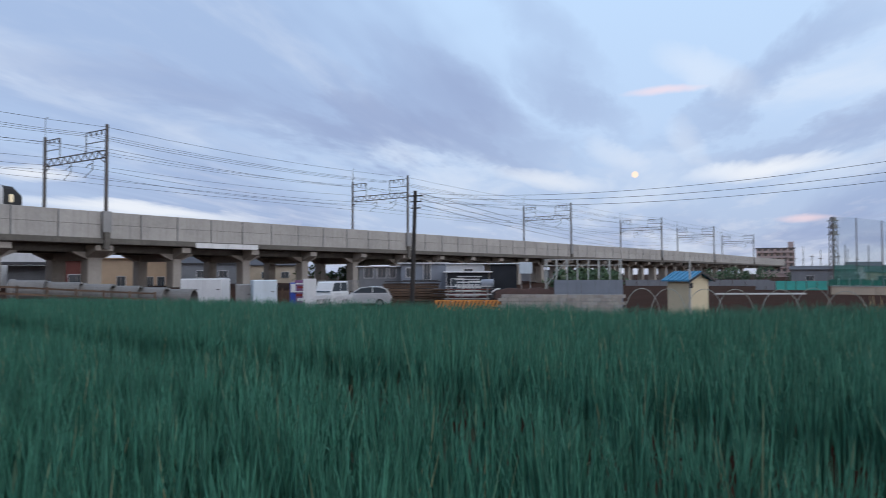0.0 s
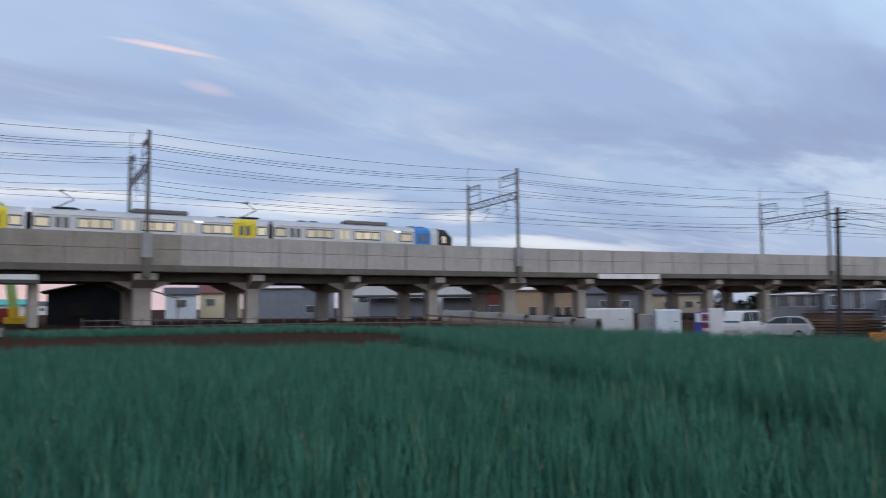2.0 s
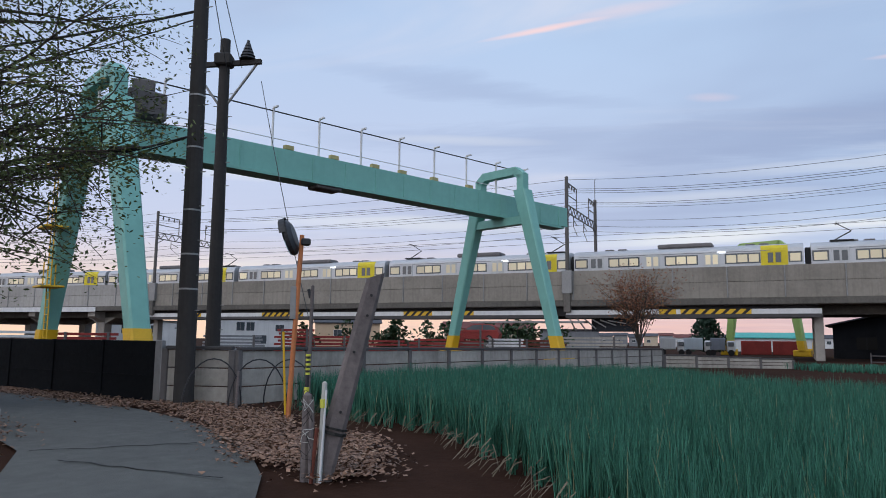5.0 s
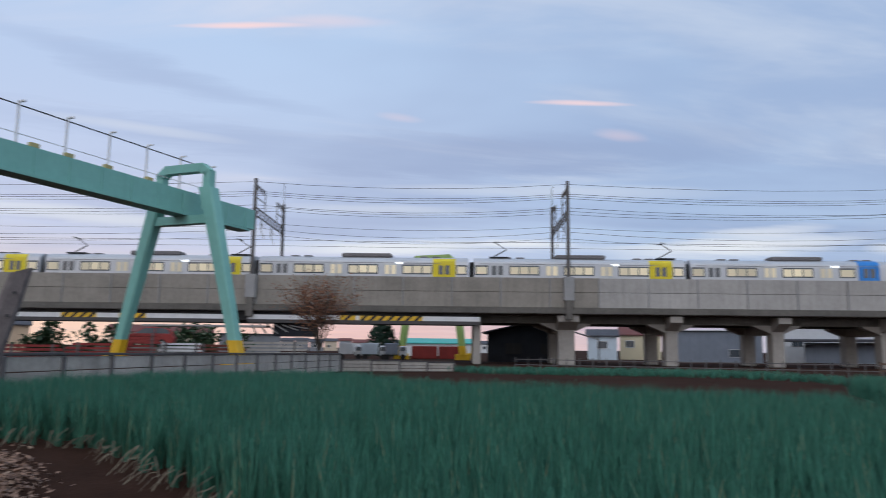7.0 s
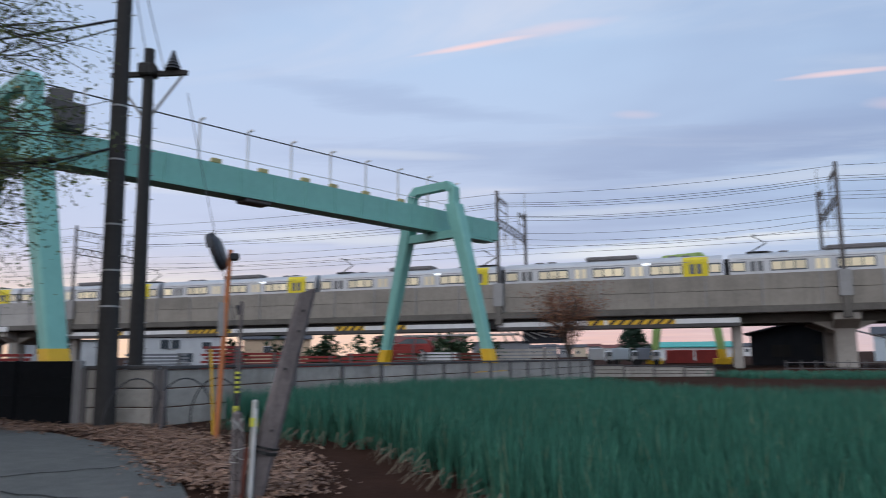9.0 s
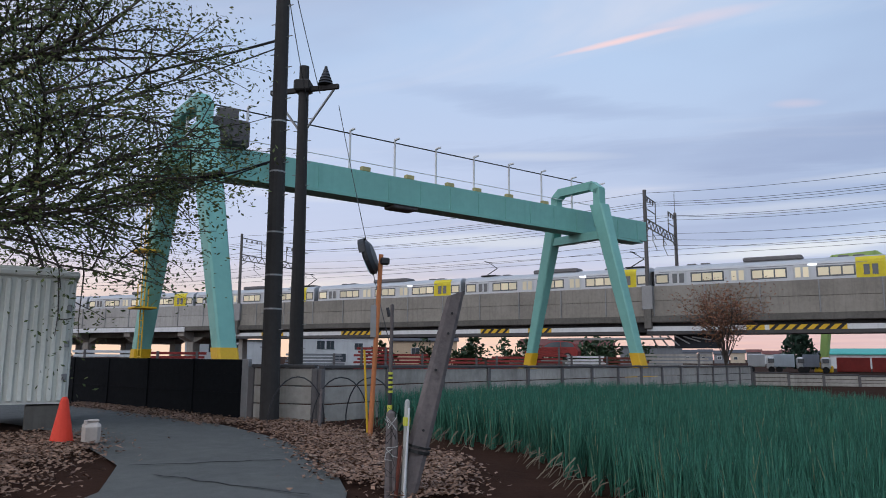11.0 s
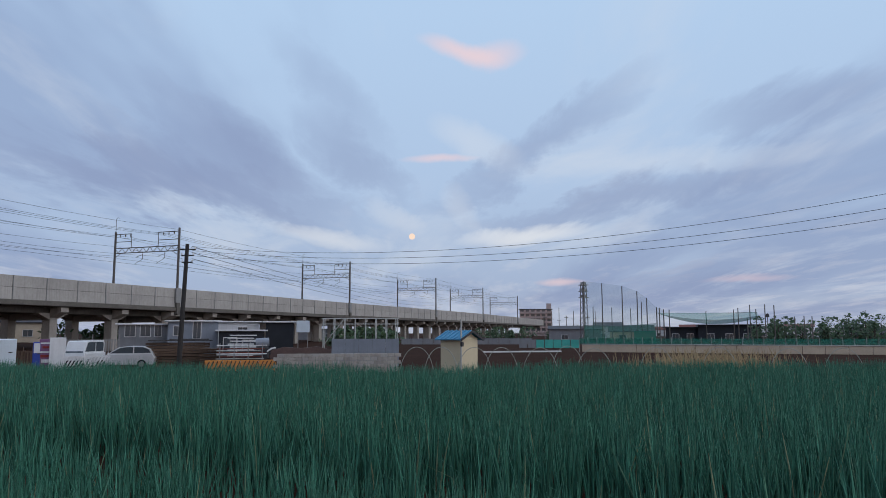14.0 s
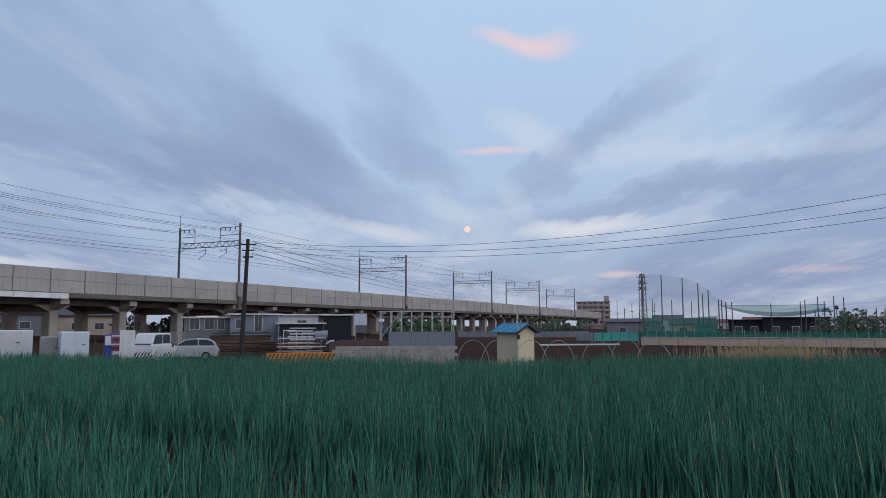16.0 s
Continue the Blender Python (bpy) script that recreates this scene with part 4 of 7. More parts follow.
# ---- trees ----
BARK = material("bark", (0.075, 0.06, 0.05), 0.9, vary=0.3, scale=6, bump=0.6, bscale=30)
LEAF_GREEN = leaf_material("tree_leaf", (0.06, 0.085, 0.028), (0.13, 0.155, 0.055), (0.28, 0.20, 0.07))
LEAF_RED = leaf_material("autumn_leaf", (0.14, 0.055, 0.035), (0.26, 0.12, 0.06), (0.30, 0.26, 0.07))
LEAF_DARK = leaf_material("conifer_leaf", (0.012, 0.03, 0.02), (0.025, 0.055, 0.03), (0.05, 0.07, 0.04))
LEAF_FAR = leaf_material("far_leaf", (0.03, 0.06, 0.03), (0.06, 0.105, 0.05), (0.12, 0.13, 0.05))


def branch(ms, rng, p, d, ln, r, depth, tips, droop=0.0):
    q = p
    segs = 4
    for i in range(segs):
        d = (d + Vector((rng.gauss(0, 0.13), rng.gauss(0, 0.13), rng.gauss(0, 0.09) - droop))).normalized()
        q2 = q + d * ln / segs
        ms.tube(q, q2, r * (1 - 0.16 * i), r * (1 - 0.16 * (i + 1)), n=7 if depth > 1 else 4, caps=False)
        q = q2
        if depth == 0:
            tips.append((q.copy(), d.copy()))
        elif i > 0:
            for _ in range(2 if depth > 1 else 2):
                side = Vector((rng.gauss(0, 1), rng.gauss(0, 1), rng.gauss(0, 0.5)))
                dd = (d * 0.75 + side.normalized() * 0.75).normalized()
                branch(ms, rng, q, dd, ln * rng.uniform(0.5, 0.72), r * 0.42, depth - 1, tips, droop)
    if depth > 0:
        branch(ms, rng, q, d, ln * 0.6, r * 0.35, depth - 1, tips, droop)


def leaf_cloud(rng, tips, count, spread, size, keep=None):
    ms = Mesh()
    for p, d in tips:
        for _ in range(count):
            c = p + Vector((rng.gauss(0, spread), rng.gauss(0, spread), rng.gauss(0, spread * 0.8)))
            if keep and not keep(c):
                continue
            a = Vector((rng.gauss(0, 1), rng.gauss(0, 1), rng.gauss(0, 0.6))).normalized()
            b = a.cross(Vector((rng.gauss(0, 1), rng.gauss(0, 1), rng.gauss(0, 1)))).normalized()
            s = size * rng.uniform(0.6, 1.3)
            ms.add([c - a * s, c + b * s * 0.42, c + a * s, c - b * s * 0.42], [(0, 1, 2, 3)])
    return ms


def tree(name, label, at, trunk_h, r, limbs, limb_len, depth, count, spread, size, leaf, seed, droop=0.0, lift=0.55, aim=None):
    rng = random.Random(seed)
    t = thing(name, label, "tree")
    base = Vector((*at, ground_z(*at)))
    ms, tips = Mesh(), []
    n = 5
    q = base
    d = Vector((0, 0, 1))
    knots = [q]
    for i in range(n):
        d = (d + Vector((rng.gauss(0, 0.06), rng.gauss(0, 0.06), 0))).normalized()
        q2 = q + d * trunk_h / n
        ms.tube(q, q2, r * (1 - 0.12 * i), r * (1 - 0.12 * (i + 1)), n=10, caps=False)
        q = q2
        knots.append(q)
    for i in range(limbs):
        a = 2 * math.pi * i / limbs + rng.uniform(-0.3, 0.3)
        dd = Vector((math.cos(a), math.sin(a), rng.uniform(lift * 0.6, lift * 1.5)))
        if aim and rng.random() < 0.6:
            dd = Vector((*aim, rng.uniform(0.1, 0.9))) + Vector((rng.gauss(0, 0.35), rng.gauss(0, 0.35), 0))
        start = knots[rng.choice((3, 4, 5))]
        branch(ms, rng, start, dd.normalized(), limb_len * rng.uniform(0.8, 1.15), r * 0.45, depth, tips, droop)
    part("trunk", ms, BARK, t)
    part("crown", leaf_cloud(rng, tips, count, spread, size), leaf, t)
    return t


tree("roadside_tree", "spreading tree with sparse small green leaves over the lane", (-12.6, -12.1), 5.9, 0.24, 13, 3.6, 2, 14, 0.30, 0.052, LEAF_GREEN, 21, droop=0.0, lift=0.32, aim=(-0.1, 1.0))
tree("autumn_tree", "small bushy tree with russet autumn leaves behind the wall", (-38.4, 12.0), 1.5, 0.07, 20, 2.55, 1, 9, 0.22, 0.065, LEAF_RED, 4, lift=4.2)


def conifer(at, h, w, seed):
    rng = random.Random(seed)
    t = thing("conifer", "dark green pointed conifer behind the yard", "tree")
    z0 = ground_z(*at)
    part("trunk", Mesh().tube((*at, z0), (*at, z0 + h * 0.9), 0.16, 0.03, n=7), BARK, t)
    ms = Mesh()
    for _ in range(1500):
        f = rng.random() ** 0.8
        rad = w * (1 - f) ** 0.7 * math.sqrt(rng.random()) * rng.uniform(0.8, 1.1)
        a = rng.uniform(0, 6.28)
        c = Vector((at[0] + math.cos(a) * rad, at[1] + math.sin(a) * rad, z0 + 0.4 + f * (h - 0.4)))
        s = rng.uniform(0.16, 0.32)
        u = Vector((rng.gauss(0, 1), rng.gauss(0, 1), rng.gauss(0, 1.2))).normalized()
        b = u.orthogonal().normalized()
        ms.add([c - u * s, c + b * s * 0.5, c + u * s, c - b * s * 0.5], [(0, 1, 2, 3)])
    part("crown", ms, LEAF_DARK, t)


conifer((-81, 33.2), 5.2, 2.6, 3)

# ---- utility poles, mirror, posts ----
POLE = material("pole_concrete", (0.036, 0.033, 0.032), 0.85, vary=0.2, scale=2)
WOODP = material("weathered_wood", (0.20, 0.17, 0.165), 0.9, vary=0.35, scale=4, second=(0.10, 0.085, 0.085), streak=0.5, bump=0.5, bscale=25)
ORANGE = material("orange_paint", (0.55, 0.19, 0.07), 0.6, vary=0.2, scale=5)
MIRROR = material("mirror_glass", (0.6, 0.62, 0.65), 0.05, 1.0, bump=0, vary=0)
DARKM = material("dark_plastic", (0.03, 0.03, 0.035), 0.5)

up1 = thing("utility_pole", "tall dark concrete utility pole with steel step bolts", "utility pole", group="utility poles")
b1, t1 = Vector((-14.80, -4.46, 0)), Vector((-14.72, -4.52, 11.0))
part("pole_shaft", Mesh().tube(b1, t1, 0.20, 0.135, n=14), POLE, up1, smooth=False)
for k in range(26):
    p = b1.lerp(t1, 0.14 + k * 0.032)
    sd = 1 if k % 2 else -1
    part("step_bolt", Mesh().tube(p, p + Vector((0.12 * sd, 0.27 * sd, 0)), 0.012, n=5), STEEL_GREY, up1)
for z in (1.5, 2.3, 3.0, 3.9, 5.2, 6.3):
    p = b1.lerp(t1, z / 11)
    part("band", Mesh().tube(p, p + Vector((0, 0, 0.035)), 0.196 - 0.004 * z, n=14), STEEL_GREY, up1)
for z in (9.75,):
    p = b1.lerp(t1, z / 11)
    part("crossarm", Mesh().beam(p + Vector((-0.2, -0.75, 0)), p + Vector((0.2, 0.75, 0)), 0.09, 0.09), POLE, up1)
up2 = thing("utility_pole", "dark utility pole with a crossarm, braces and an insulator", "utility pole", group="utility poles")
b2, t2 = Vector((-21.2, -5.66, 0)), Vector((-21.28, -5.74, 10.3))
part("pole_shaft", Mesh().tube(b2, t2, 0.22, 0.15, n=14), POLE, up2)
arm = t2 + Vector((0, 0, -0.75))
part("crossarm", Mesh().beam(arm + Vector((-0.25, -1.1, 0)), arm + Vector((0.25, 1.15, 0)), 0.12, 0.14).box(arm + Vector((0.05, 0, 0.08)), (0.5, 0.5, 0.35), bevel=0.04), POLE, up2)
for sg in (-1, 1):
    part("brace", Mesh().tube(arm + Vector((0.2 * sg, 1.05 * sg, 0)), t2 + Vector((0, 0, -2.2)), 0.04, n=5), STEEL_GREY, up2)
ins = Mesh()
for k, rr in enumerate((0.26, 0.22, 0.18, 0.14, 0.10, 0.06)):
    ins.tube(arm + Vector((0.15, 0.72, 0.1 + k * 0.1)), arm + Vector((0.15, 0.72, 0.19 + k * 0.1)), rr, rr * 0.7, n=10)
part("insulator", ins, DARKM, up2)
for k in range(22):
    p = b2.lerp(t2, 0.12 + k * 0.034)
    sd = 1 if k % 2 else -1
    part("step_bolt", Mesh().tube(p, p + Vector((0.1 * sd, 0.3 * sd, 0)), 0.012, n=5), STEEL_GREY, up2)


def hang(a, b, sag, n=14):
    a, b = Vector(a), Vector(b)
    return [a.lerp(b, i / n) + Vector((0, 0, -sag * 4 * (i / n) * (1 - i / n))) for i in range(n + 1)]


lines = thing("service_cables", "dark service cables strung from the utility poles", "cables")
for a, b, sag, r in ((b1.lerp(t1, 0.745), (-16.5, -17, 7.2), 0.35, 0.03), (b1.lerp(t1, 0.73), (-16.3, -16.8, 6.6), 0.6, 0.016), (b1.lerp(t1, 0.50), (-17.5, -17, 4.7), 0.5, 0.026), (b1.lerp(t1, 0.50), (-18.5, -17, 4.1), 0.45, 0.016),
                     (b1.lerp(t1, 0.9), (-15, -17, 9.4), 0.3, 0.02), (b1.lerp(t1, 0.95), (-21.2, -5.2, 9.4), 0.05, 0.012), (b1.lerp(t1, 0.9), (-21.2, -5.6, 9.2), 0.1, 0.012)):
    part("cable", Mesh().line(hang(a, b, sag), r, 5), DARKM, lines)
for f in (0.10, 0.24, 0.20):
    a = Vector(b1.lerp(t1, 0.50)).lerp(Vector((-17.5, -17, 4.7)), f) + Vector((0, 0, -0.1 - 0.3 * f))
    part("splice_closure", Mesh().tube(a, a + Vector((-0.08, -0.55, -0.05)), 0.065, n=8), DARKM, lines)
guy = thing("guy_wire", "thin guy wire with a strain insulator", "wire")
part("wire", Mesh().line(hang((-21.2, -4.6, 9.0), (-20.6, -2.6, 0.9), 0.25), 0.014, 4), WIRE, guy)
part("insulator", Mesh().tube((-20.75, -2.92, 2.75), (-20.73, -2.86, 2.5), 0.05, n=8), DARKM, guy)

mir = thing("traffic_mirror", "convex traffic mirror on a faded orange pole", "mirror")
mb, mt = Vector((-12.35, -2.0, 0)), Vector((-12.3, -1.86, 3.1))
part("mirror_pole", Mesh().tube(mb, mt, 0.045, 0.04, n=10), ORANGE, mir)
mc, face = mt + Vector((0.02, -0.20, -0.05)), Vector((-0.05, -0.93, -0.30)).normalized()
rings = []
fu = face.cross(Vector((0, 0, 1))).normalized()
fv = fu.cross(face)
for k, (rr, dd) in enumerate(((0.22, -0.09), (0.31, -0.03), (0.31, 0.03), (0.29, 0.05))):
    rings.append([mc + face * dd + (fu * math.cos(6.2832 * i / 20) + fv * math.sin(6.2832 * i / 20)) * rr for i in range(20)])
part("mirror_back", Mesh().loft(rings), DARKM, mir)
dome = []
for k in range(5):
    an = k / 4 * 0.9
    dome.append([mc + face * (0.062 + 0.07 * (math.cos(an) - math.cos(0.9))) + (fu * math.cos(6.2832 * i / 20) + fv * math.sin(6.2832 * i / 20)) * (0.295 * math.sin(an) / math.sin(0.9) + 0.001) for i in range(20)])
part("mirror_face", Mesh().loft(dome, caps=False), MIRROR, mir, smooth=True)
hood = []
for dd in (-0.02, 0.09):
    hood.append([mc + face * dd + (fu * math.cos(a) + fv * math.sin(a)) * 0.345 for a in [math.pi * (0.05 + 0.9 * i / 12) for i in range(13)]])
part("hood", Mesh().loft(hood, closed=False, caps=False), DARKM, mir)
part("clamp", Mesh().box(mt + Vector((0, 0.06, -0.12)), (0.14, 0.16, 0.12), 20, bevel=0.02), DARKM, mir)
part("sign_plate", Mesh().box((-12.28, -1.97, 1.95), (0.03, 0.10, 0.55), 8, bevel=0.008), STEEL_GREY, mir, "grey plate on the mirror pole")

wp = thing("leaning_post", "weathered grey wooden post leaning over the field edge", "post")
wb, wt = Vector((-7.25, -0.82, 0)), Vector((-7.28, -0.34, 1.98))
rings = []
for k in range(9):
    f = k / 8
    p = wb.lerp(wt, f)
    w = 0.105 - 0.012 * f + 0.006 * math.sin(5 * f)
    rings.append([p + Vector((x * w * 0.9, y * w, (0.03 * y if k == 8 else 0))) for x, y in ((-1, -0.6), (-0.6, -1), (0.5, -1), (1, -0.5), (0.9, 0.7), (0.5, 1), (-0.7, 0.95), (-1, 0.5))])
part("post_body", Mesh().loft(rings), WOODP, wp)
for f in (0.33, 0.62, 0.80, 0.9):
    p = wb.lerp(wt, f) + Vector((0.09, random.uniform(-0.04, 0.04), 0))
    part("bolt_hole", Mesh().tube(p, p + Vector((0.016, 0, 0)), 0.014, n=8), BLACK, wp)
part("binding_wire", Mesh().tube(wb.lerp(wt, 0.22), wb.lerp(wt, 0.235), 0.125, n=10).tube(wb.lerp(wt, 0.245), wb.lerp(wt, 0.255), 0.122, n=10), BLACK, wp)

PIPE_W = material("pale_pipe", (0.50, 0.50, 0.47), 0.6, vary=0.2)
RUST = material("rust", (0.16, 0.045, 0.03), 0.9, vary=0.4, scale=8)
for nm, lb, x, y, lean, h, r, mt_ in (("stake", "pale plastic stake bound with wire beside the post", -7.15, -0.93, (0.02, 0.03), 0.93, 0.028, PIPE_W), ("stake", "thin white stake beside the post", -7.1, -0.92, (0.0, 0.04), 0.86, 0.012, STEEL_WHITE), ("stake", "weathered split wooden stake", -7.2, -1.07, (0.0, 0.0), 0.81, 0.05, WOODP), ("stake", "short rusty iron stake", -7.1, -1.0, (0.0, 0.04), 0.5, 0.02, RUST), ("stake", "pale stake tied with netting", -7.12, -1.0, (0.0, -0.02), 0.76, 0.03, WOODP), ("bamboo_stake", "tall thin grey stake standing by the mirror pole", -11.9, -1.62, (0.0, 0.02), 2.2, 0.032, WOODP), ("stake", "short wooden stake by the wall", -13.4, -3.1, (0, 0.02), 0.75, 0.03, WOODP)):
    t = thing(nm, lb, "stake")
    y += 0.1 if x > -8 else 0
    part("shaft", Mesh().tube((x, y, 0), (x + lean[0], y + lean[1], h), r, r * 0.9, n=8).tube((x + lean[0], y + lean[1], h), (x + lean[0], y + lean[1], h + r * 0.6), r * 0.9, r * 0.3, n=8), mt_, t)
tape = thing("marker_stake", "yellow and black striped marker stake", "stake")
tape.location = (0, 0.16, 0)
part("shaft", Mesh().tube((-7.3, -1.17, 0), (-7.3, -1.15, 1.2), 0.02, n=8), DARKM, tape)
LIMEY = material("yellow_tape", (0.62, 0.62, 0.08), 0.5)
for k in range(5):
    part("stripe", Mesh().tube((-7.3, -1.15, 1.0 + k * 0.045), (-7.3, -1.15, 1.022 + k * 0.045), 0.024, n=8), LIMEY, tape)
part("tape_band", Mesh().tube((-7.12, -0.965, 0.70), (-7.12, -0.965, 0.78), 0.036, n=8), LIMEY, tape)
part("sleeve", Mesh().tube((-7.3, -1.16, 0.72), (-7.3, -1.155, 0.88), 0.026, n=8), LIMEY, tape)
net = thing("wire_tangle", "tangled pale cord and wire round the stakes", "cord")
net.location = (0, 0.1, 0)
rngw = random.Random(3)
for k in range(4):
    pts, p = [], Vector((-7.1, -1.05, rngw.uniform(0.3, 0.9)))
    for i in range(9):
        p = Vector((-7.08 + rngw.uniform(-0.05, 0.05), -1.05 + 0.06 * math.sin(i * 1.4 + k) + rngw.uniform(-0.02, 0.02), max(0.05, p.z + rngw.uniform(-0.12, 0.09))))
        pts.append(p)
    part("cord", Mesh().line(pts, 0.004, 4), PIPE_W if k % 2 else POLE, net)
yp = thing("yellow_pipe", "thin yellow pipe leaning by the mirror pole", "pipe")
part("shaft", Mesh().tube((-12.6, -2.08, 0), (-12.62, -2.17, 1.45), 0.02, n=8).tube((-12.62, -2.17, 1.45), (-12.62, -2.17, 1.47), 0.024, n=8), YELLOW, yp)

# bent hoops leaning on the wall
hoop = thing("plastic_hoop", "dark bent hoops leaning against the wall", "hoop", group="hoops by the wall")
part("hoop_rod", Mesh().line([Vector((0, 0.55 * math.cos(a), 0.95 * math.sin(a))) for a in [math.pi * i / 14 for i in range(15)]], 0.014, 5), DARKM, hoop)
hoop.matrix_world = pose(-14.2, -3.75, 0.02, 0, 8, 20)
copy_thing(hoop, pose(-14.3, -2.9, 0.02, 0, 10, 12))
copy_thing(hoop, pose(-14.5, -2.3, 0.02, 0, 12, -8))

# ---- storage unit, cone, jug ----
CORR = material("cream_sheet_metal", (0.70, 0.70, 0.63), 0.55, vary=0.12, streak=0.25)
store = thing("storage_unit", "cream ribbed metal storage unit on blocks beside the lane", "storage unit")
so = pose(-13.1, -7.75, 0.0, 0, 0, 212)
body = Mesh().box((1.3, 1.3, 1.62), (2.56, 2.56, 2.3), m=so)
part("body", body, CORR, store)
for i in range(16):
    part("rib", Mesh().box((0.12 + i * 0.157, -0.005, 1.62), (0.085, 0.05, 2.2), m=so, bevel=0.012), CORR, store)
    part("rib", Mesh().box((-0.005, 0.12 + i * 0.157, 1.62), (0.05, 0.085, 2.2), m=so, bevel=0.012), CORR, store)
part("roof", Mesh().box((1.3, 1.3, 2.83), (2.75, 2.75, 0.12), m=so, bevel=0.03).box((1.3, 1.3, 2.92), (2.3, 2.3, 0.1), m=so, bevel=0.04), CORR, store)
part("base_block", Mesh().box((0.35, 0.35, 0.22), (0.6, 0.6, 0.44), m=so, bevel=0.02), CONC_DARK, store)
part("base_block", Mesh().box((2.2, 0.35, 0.22), (0.6, 0.6, 0.44), m=so, bevel=0.02), CONC_DARK, store)
part("base_block", Mesh().box((0.35, 2.2, 0.22), (0.6, 0.6, 0.44), m=so, bevel=0.02), CONC_DARK, store)
for z in (0.95, 1.55, 2.2):
    part("latch", Mesh().box((-0.04, 0.06, z), (0.05, 0.08, 0.12), m=so, bevel=0.01), STEEL_GREY, store)

CONE = material("cone_plastic", (0.75, 0.05, 0.02), 0.55, vary=0.1)
cone = thing("traffic_cone", "faded red plastic traffic cone on a black base", "traffic cone")
cx, cy = -10.7, -6.35
prof = [(0.17, 0.04), (0.16, 0.07), (0.055, 0.66), (0.03, 0.7)]
part("cone_body", Mesh().loft([[(cx + r * math.cos(6.2832 * i / 20), cy + r * math.sin(6.2832 * i / 20), z + 0.03) for i in range(20)] for r, z in prof]), CONE, cone, smooth=False)
part("cone_base", Mesh().box((cx, cy, 0.045), (0.42, 0.42, 0.05), 20, bevel=0.02), DARKM, cone)
JUG = material("cream_plastic", (0.52, 0.45, 0.40), 0.5)
jug = thing("plastic_jug", "dirty cream plastic container tipped on the ground", "plastic container")
jm = pose(-10.75, -5.93, 0.03, 0, 8, 30)
part("jug_body", Mesh().box((0, 0, 0.17), (0.22, 0.26, 0.33), m=jm, bevel=0.05), JUG, jug)
part("jug_handle", Mesh().box((0, 0.02, 0.36), (0.05, 0.16, 0.04), m=jm, bevel=0.015).tube(jm @ Vector((0.05, -0.08, 0.33)), jm @ Vector((0.05, -0.08, 0.38)), 0.03, n=8), JUG, jug)

# ---- second crane beyond the viaduct ----
crane("gantry_crane", "lime green gantry crane with yellow feet beyond the viaduct", Vector((-79.4, 39.0, 0)), Vector((-93.4, 56.2, 0)), 1.5, 4.0, 9.8, 11.0, LIME, 3.3, 2.6)


# ---- train ----
SILVER = material("train_silver", (0.50, 0.51, 0.53), 0.35, 0.35, vary=0.08, bump=0)
TRAIN_DARK = material("train_dark", (0.035, 0.036, 0.038), 0.55, 0.0, bump=0, spec=0.2)
TRAIN_BLUE = material("train_blue", (0.02, 0.22, 0.62), 0.4, bump=0)
TRAIN_YELLOW = material("train_yellow", (0.75, 0.60, 0.02), 0.45, bump=0)
ROOF_UNIT = material("roof_unit", (0.17, 0.16, 0.16), 0.7, vary=0.2)
DOOR_W = material("train_door", (0.54, 0.55, 0.56), 0.4, 0.2, bump=0)
LIT = glow("lit_carriage_window", (0.55, 0.48, 0.34), 0.5)
lt = Nodes(LIT.node_tree)
lt.put(LIT.node_tree.nodes["Principled BSDF"], "Emission Strength", lt.math("ADD", lt.math("MULTIPLY", LIT.node_tree.nodes.new("ShaderNodeObjectInfo").outputs["Random"], 0.55), 0.12))
LIT_W = glow("lit_display", (0.9, 0.95, 1.0), 1.2)
GLASS = material("dark_glass", (0.05, 0.06, 0.07), 0.08, 0.0, bump=0, spec=0.8)
CAR, HALF = 20.0, 1.42
Z0 = RAIL_Z


def section(x, k=1.0, top=3.62):
    """The rounded section of a car at x."""
    pts = [(-HALF * k, 0.95), (-HALF * k, 2.9), (-HALF * k * 0.97, 3.2), (-HALF * k * 0.82, 3.46), (-HALF * k * 0.45, top), (HALF * k * 0.45, top), (HALF * k * 0.82, 3.46), (HALF * k * 0.97, 3.2), (HALF * k, 2.9), (HALF * k, 0.95)]
    return [(x, y, z) for y, z in pts]


